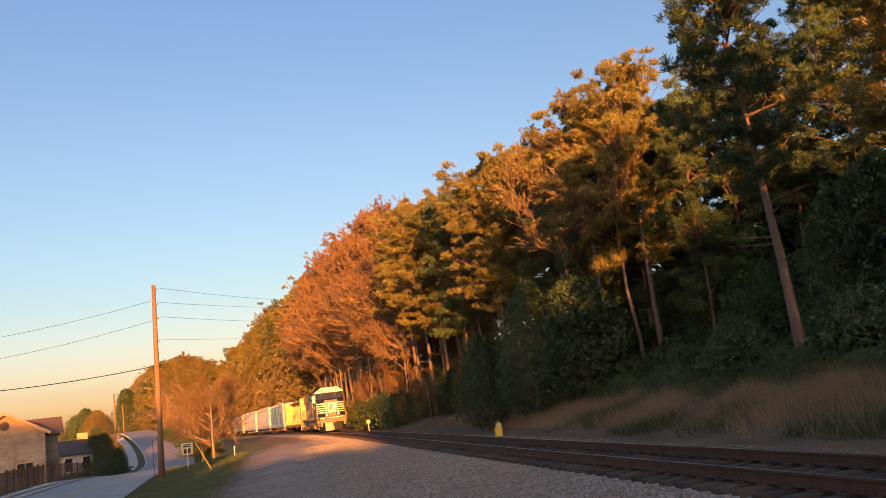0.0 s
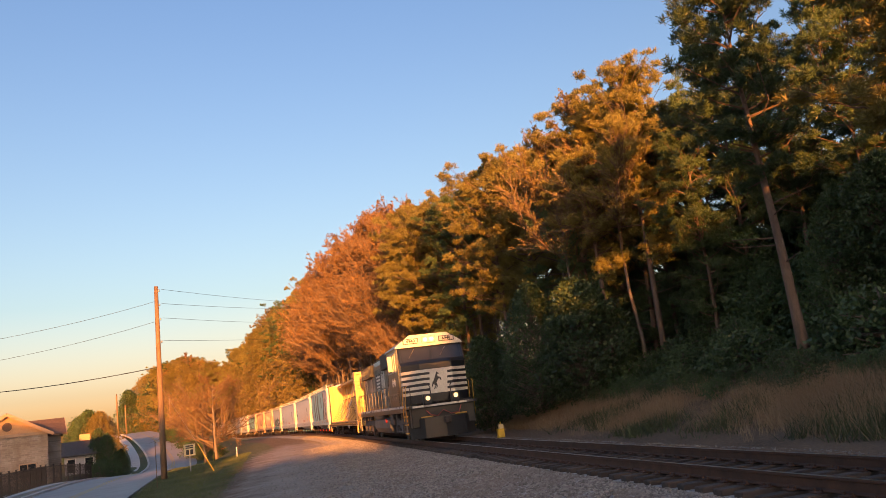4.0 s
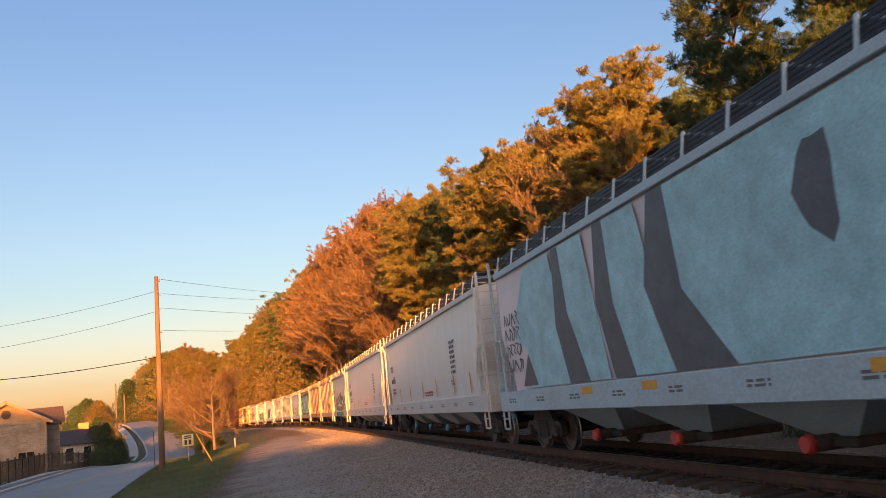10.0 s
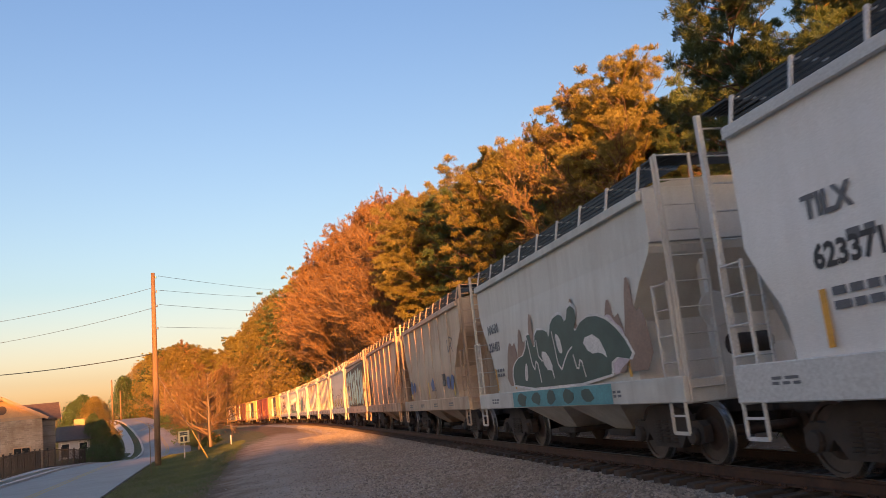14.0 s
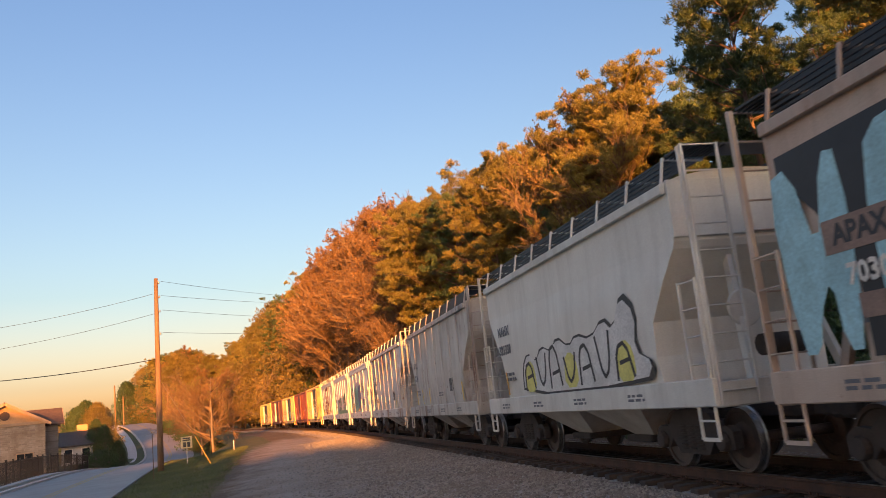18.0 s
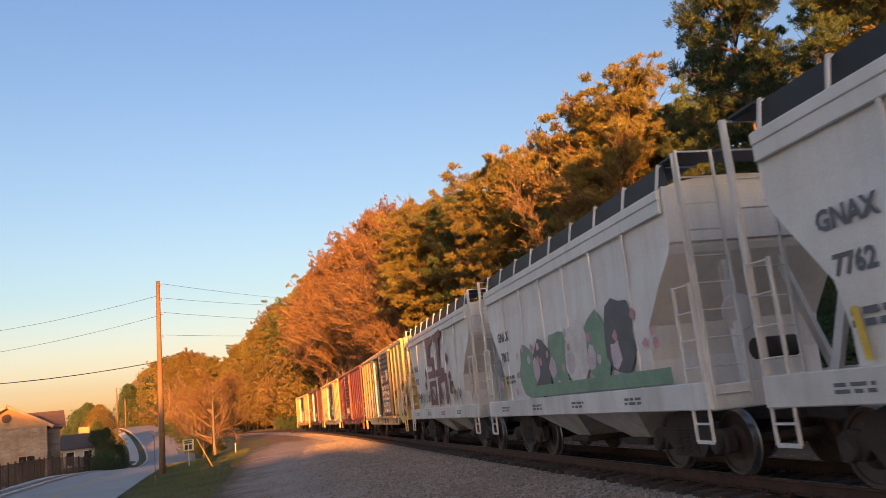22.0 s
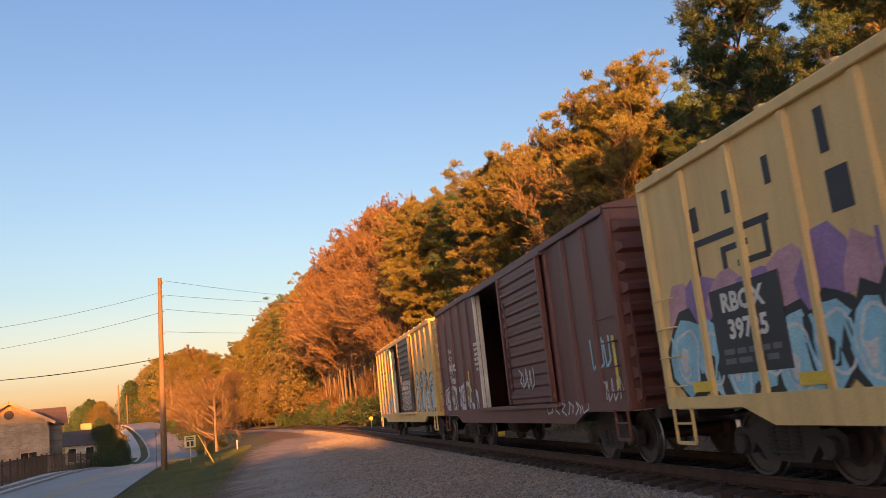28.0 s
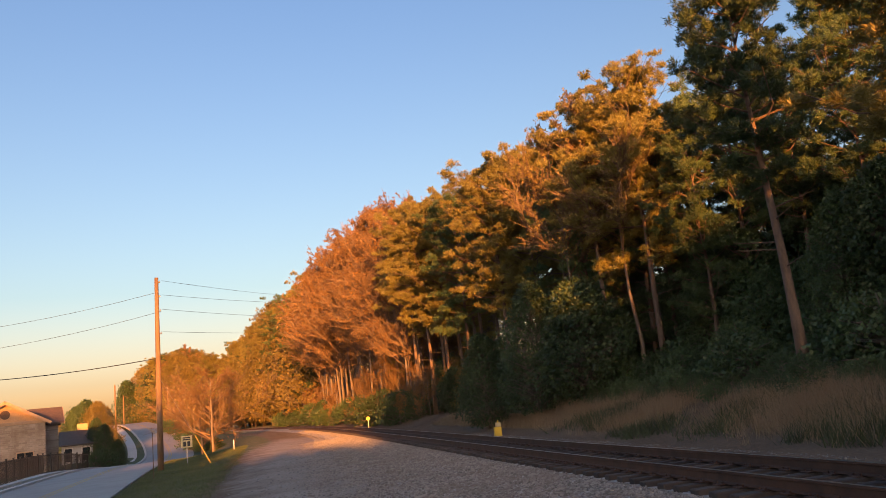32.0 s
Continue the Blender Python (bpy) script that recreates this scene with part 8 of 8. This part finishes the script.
# second yellow car: blue letters over the lower half
car, door, half, w = boxcar("yellow boxcar with open dark door and blue graffiti", 16.73, BOX_YELLOW, DOOR_BLACK, True, (-1.1, 1.75), rib_paint=BOX_YELLOW)
y = w + 0.003
emblem_blocks(car, y, _b)
for k in range(9):
    decal(car, blob(7.0 - k * 0.62, 2.35, 0.45, 0.35 + 0.1 * (k % 3), _b, 10, 0.3), SPRAY["purple" if k % 2 else "pink"], y + 0.0004 * k)
spray_row(car, 7.0, 2.2, 1.6, 0.62, ("sky", "pale_blue", "sky"), y + 0.004, _b, "black", 0.6)
decal(car, [(6.2, 1.4), (6.2, 2.5), (4.7, 2.55), (4.7, 1.4)], PLATE_BLACK, y + 0.016, "panel")
lettering("RBOX", 0.34, MARK_WHITE, car, on_side(5.5, 2.3, y + 0.021), 0.012)
lettering("39725", 0.34, MARK_WHITE, car, on_side(5.45, 1.95, y + 0.021), 0.012)
bars(car, 5.45, 1.62, 1.2, 0.24, 2, MARK_GREY, y + 0.021, _b)
for x in (6.9, 4.6, 2.9):
    decal(car, [(x, 1.2), (x, 1.34), (x - 0.5, 1.34), (x - 0.5, 1.2)], YELLOW_STRIPE, w + 0.063, "reflector")
spray_row(car, 2.0, -7.0, 0.98, 0.14, ("sky", "yellow", "pale_blue"), w + 0.061, _b, "slate", 0.5)
for z in (3.0, 2.75, 2.4):
    decal(door, [(-1.5, z), (-1.5, z + 0.14), (-2.1, z + 0.14), (-2.1, z)], MARK_WHITE, w + 0.168, "placard")
scrawl(door, -3.2, 2.2, 1.5, 0.4, 5, SPRAY["pale_blue"], w + 0.168, _b, 0.06)
scrawl(door, -3.2, 1.7, 1.5, 0.4, 5, SPRAY["pale_blue"], w + 0.168, _b, 0.06)
spray_row(car, -4.6, -7.3, 1.7, 0.6, ("sky", "pink", "pale_blue"), y, _b, "black", 0.7)

# brown car, door open
car, door, half, w = boxcar("brown boxcar with door slid open and white tags", 15.91, BOX_BROWN, BOX_BROWN, True, (-0.9, 1.9), eave=4.37)
y = w + 0.003
for k in range(5):
    scrawl(car, 6.0, 3.0 - k * 0.22, 0.8, 0.17, 4, SPRAY["white"], y, _b, 0.025)
spray_row(car, 6.6, 3.0, 1.4, 0.42, ("lilac", "brown", "slate"), y, _b, "white", 0.6)
lettering("NO KL", 0.3, MARK_WHITE, car, on_side(5.4, 2.45, w + 0.06), 0.008)
bars(car, 5.4, 2.05, 0.9, 0.26, 1, MARK_WHITE, y, _b)
for k, word in enumerate(("SECURE", "BOTH", "HASPS", "BEFORE", "MOVING", "CAR")):
    lettering(word, 0.12, MARK_WHITE, car, on_side(2.5, 2.95 - 0.14 * k, y), 0.003)
scrawl(car, -6.3, 2.0, 0.9, 0.6, 3, SPRAY["pale_blue"], y, _b, 0.05)
scrawl(car, -6.6, 1.35, 1.0, 0.35, 4, SPRAY["white"], y, _b, 0.03)
scrawl(door, -2.4, 1.75, 1.1, 0.4, 4, SPRAY["white"], w + 0.168, _b, 0.035)
scrawl(car, -4.4, 1.05, 2.4, 0.2, 6, SPRAY["white"], w + 0.063, _b, 0.03)
reflectors(car, (-7.0, 3.4), 1.35, YELLOW_STRIPE, w + 0.057, 0.9)

# last yellow car
car, door, half, w = boxcar("last yellow boxcar with scrawled black door open", 16.73, BOX_YELLOW, DOOR_BLACK, True, (-0.5, 2.25), rib_paint=BOX_YELLOW_RIB)
y = w + 0.003
emblem_blocks(car, y, _b)
cross_mark(car, -4.7, 3.45, y)
lettering("any", 0.26, PLATE_BLACK, car, on_side(-5.7, 3.5, y), 0.006)
lettering("road", 0.26, PLATE_BLACK, car, on_side(-5.75, 3.22, y), 0.006)
decal(car, [(5.6, 1.9), (5.6, 2.5), (5.1, 2.5), (5.1, 1.9)], PLATE_BLACK, y, "panel")
spray_row(car, 6.6, 2.7, 1.45, 0.42, ("pink", "sky", "pale_blue", "lilac"), y, _b, "white", 0.5)
spray_row(car, -3.6, -7.3, 2.25, 0.42, ("slate", "pale_blue", "brown"), y, _b, "slate", 0.5)
spray_row(car, -3.5, -7.4, 1.5, 0.5, ("pale_blue", "white", "sky", "slate"), y + 0.012, _b, "slate", 0.42)
decal(car, [(-4.2, 1.75), (-4.2, 1.95), (-4.5, 1.95), (-4.5, 1.75)], plain("green_label", (0.1, 0.5, 0.18), 0.5), y + 0.02, "label")
for k in range(6):
    scrawl(door, -2.0, 2.4 - k * 0.21, 2.4, 0.17, 12, SPRAY["white"], w + 0.168, _b, 0.028)
decal(door, [(-0.7, 2.5), (-0.7, 2.75), (-1.2, 2.75), (-1.2, 2.5)], MARK_WHITE, w + 0.168, "placard")
for x in (1.9, 0.6, -4.0):
    decal(car, [(x, 0.86), (x, 0.98), (x - 0.5, 0.98), (x - 0.5, 0.86)], YELLOW_STRIPE, w + 0.063, "reflector")


# ---- small pieces of the ground: grass, stones, ties ----
def blades(spots, tall, count, rng, mat, name, label, lean=0.35, width=0.03, category="grass"):
    """Clumps of upright blades at spots (x, y): one object of many pieces."""
    x, y = spots[:, 0], spots[:, 1]
    z = height(x, y)
    n = len(x) * count
    c = np.repeat(np.stack([x, y, z], -1), count, axis=0) + np.concatenate([rng.normal(0, 0.12, (n, 2)), np.zeros((n, 1))], 1)
    h = tall * rng.uniform(0.5, 1.2, (n, 1)) * np.repeat(rng.uniform(0.6, 1.2, (len(x), 1)), count, axis=0)
    d = np.concatenate([rng.normal(0, lean, (n, 2)), np.ones((n, 1))], 1)
    a = rng.uniform(0, math.tau, n)
    w = np.stack([np.cos(a), np.sin(a), np.zeros(n)], -1) * width * (0.6 + h)
    v = np.stack([c - w, c + w, c + d * h + 0.1 * d * np.array([1, 1, 0]) * h], 1).reshape(-1, 3)
    ob = from_arrays(name, v, np.arange(n * 3).reshape(-1, 3), mat)
    return tagged(ob, label, category, kind="stuff")


_g = np.random.default_rng(8)


def strip(n, s0, s1, u0, u1):
    s, u = _g.uniform(s0, s1, n), _g.uniform(u0, u1, n)
    a = heading(s)
    return np.stack([np.interp(s, LINE, LINE_X) + u * np.cos(a), np.interp(s, LINE, LINE_Y) - u * np.sin(a)], -1)


def clumps(n, s0, s1, u0, u1, each, wide):
    """Places gathered round n centres."""
    return np.concatenate([c + _g.normal(0, wide, (each, 2)) for c in strip(n, s0, s1, u0, u1)])


blades(clumps(42, 7, 46, 6.4, 9.4, 95, 0.75), 0.62, 9, _g, STRAW, "dry_grass", "tall dry straw-coloured grass in clumps on the bank", 0.26, 0.007)
blades(strip(2600, 6, 46, 5.6, 10.5), 0.34, 8, _g, STRAW, "sparse_dry_grass", "short sparse dry grass on the bank", 0.4, 0.007)
blades(clumps(40, 6, 36, 5.4, 10.4, 60, 0.6), 0.44, 8, _g, WEED, "green_weeds", "dark green weeds in patches on the bank", 0.5, 0.014)
blades(strip(2200, 40, 66, 5.4, 8.5), 0.35, 6, _g, STRAW, "short_dry_grass", "short dry grass on the far bank", 0.4, 0.012)
_lawn_spots = strip(26000, 14, 75, -20.0, -9.0)
_kk, _vv = road_frame(_lawn_spots[:, 0], _lawn_spots[:, 1])
blades(_lawn_spots[(_vv > 3.35)], 0.09, 5, _g, TURF, "verge_grass", "short green grass verge beside the road", 0.6, 0.012)


def thinning(n, s0, s1, u0, reach):
    """Places beside the track that thin out away from it and with distance."""
    s = s0 + (s1 - s0) * _g.uniform(0, 1, n) ** 1.5
    u = u0 - np.abs(_g.normal(0, reach, n)) * (1 - 0.5 * (s - s0) / (s1 - s0))
    a = heading(s)
    return np.stack([np.interp(s, LINE, LINE_X) + u * np.cos(a), np.interp(s, LINE, LINE_Y) - u * np.sin(a)], -1)


def stones(n, s0, s1, u0, u1, low, high, name, label, lift=0.3, reach=0.0):
    """Loose crushed stone: many small uneven lumps in one object."""
    p = thinning(n, s0, s1, u0, reach) if reach else strip(n, s0, s1, u0, u1)
    z = height(p[:, 0], p[:, 1])
    base = np.array([(1, 0, 0), (-1, 0, 0), (0, 1, 0), (0, -1, 0), (0, 0, 1), (0, 0, -1)], float)
    tri = np.array([(0, 2, 4), (2, 1, 4), (1, 3, 4), (3, 0, 4), (2, 0, 5), (1, 2, 5), (3, 1, 5), (0, 3, 5)])
    size = _g.uniform(low, high, (n, 1, 1)) * _g.uniform(0.6, 1.25, (n, 6, 1))
    turn = _g.normal(size=(n, 3, 3))
    q, _ = np.linalg.qr(turn)
    v = np.einsum("ij,njk->nik", base, q) * size * np.array([1, 1, 0.8])
    v += np.stack([p[:, 0], p[:, 1], z + lift * low], -1)[:, None, :]
    f = (tri[None] + np.arange(n)[:, None, None] * 6).reshape(-1, 3)
    ob = from_arrays(name, v.reshape(-1, 3), f, BALLAST)
    return tagged(ob, label, "ballast", kind="stuff")


BALLAST, _t2, _p2 = material("ballast_stone", 0.9)
_isle = node(_t2, "ShaderNodeNewGeometry").outputs["Random Per Island"]
_c2 = blend(_t2, _isle, (0.13, 0.118, 0.106), (0.36, 0.32, 0.28))
_c2 = blend(_t2, blotch(_t2, coords(_t2), 1.2, 0.45, 0.75), _c2, (0.2, 0.165, 0.135))
_t2.links.new(_c2, _p2.inputs["Base Color"])
stones(52000, 6, 62, -1.35, 0, 0.02, 0.052, "ballast_shoulder", "grey crushed stone ballast beside the track", 0.3, 2.4)
stones(12000, 36, 105, -1.3, 0, 0.015, 0.036, "ballast_round_the_bend", "crushed stone beside the track round the bend", 0.4, 1.5)
stones(14000, 7, 45, -3.0, 0, 0.01, 0.026, "scattered_gravel", "loose grey gravel on the dirt", 0.3, 4.0)
stones(9000, 6, 45, -0.65, 0.65, 0.02, 0.04, "ballast_between_rails", "dark grey ballast between the rails", 1.2)
stones(7000, 6, 45, 1.4, 3.6, 0.014, 0.034, "ballast_far_side", "grey ballast on the far side of the track", 0.1)

# ties with their plates and spikes
bm = bmesh.new()
box(bm, -1.3, 1.3, -0.115, 0.115, -0.3, 0.0, 0.014)
TIE_ME = mesh_of(bm, TIE_WOOD, "tie")
bm = bmesh.new()
box(bm, -0.17, 0.17, -0.1, 0.1, 0.0, 0.018, 0.004)
for _a, _b2 in ((-0.1, -0.07), (0.1, 0.07), (0.1, -0.07), (-0.1, 0.07)):
    box(bm, _a - 0.012, _a + 0.012, _b2 - 0.012, _b2 + 0.012, 0.0, 0.05)
PLATE_ME = mesh_of(bm, RUSTY_RAIL, "tie_plate")
_s0 = 4.0
_count = 0
while _s0 < 130:
    _c = on_line(_s0 + _r.uniform(-0.02, 0.02), _r.uniform(-0.04, 0.04), -0.195 - _r.uniform(0, 0.012))
    _turn = -math.degrees(heading(_s0)) + _r.uniform(-1, 1)
    kid("tie", TIE_ME, track, pose(_c.x, _c.y, _c.z, 0, 0, _turn))
    if _s0 < 30:
        for _u in (-0.7535, 0.7535):
            _c = on_line(_s0, _u, -0.196)
            kid("tie_plate", PLATE_ME, track, pose(_c.x, _c.y, _c.z, 0, 0, _turn))
    _s0 += 0.53


# ---- how the train runs ----
SPEED, SLOWING = 11.81, -0.0561
TAIL = 46.3  # where the last car ends, along the track, at 28 s


def run(t):
    """How far the train has yet to go, against where it stands at 28 s."""
    d = 28.0 - t
    return d * SPEED - SLOWING * d * d / 2


def stand(s, between):
    """The pose of a car whose middle is s along the track, on trucks that far apart."""
    a, b = on_line(s - between / 2), on_line(s + between / 2)
    c, d = (a + b) / 2, (b - a).normalized()
    return pose(c.x, c.y, 0, 0, 0, math.degrees(math.atan2(d.y, d.x)))


def motions():
    length = CARS_SO_FAR[0]
    for ob, at, between in TRAIN:
        walk(ob, [(k * 0.5, stand(TAIL - length + at + run(k * 0.5), between)) for k in range(65)])
    turning = {}
    for ob, r, c in WHEELS:
        like = turning.setdefault((r, c.x), ob)
        if like is ob:
            walk(ob, [(k / 30, Matrix.Translation(c) @ Matrix.Rotation(run(k / 30) / r, 4, "Y")) for k in range(961)])
        else:  # the same turning as an alike wheelset
            ob.rotation_mode = "QUATERNION"
            keys = ob.animation_data_create()
            keys.action = like.animation_data.action
            keys.action_slot = like.animation_data.action_slot


motions()
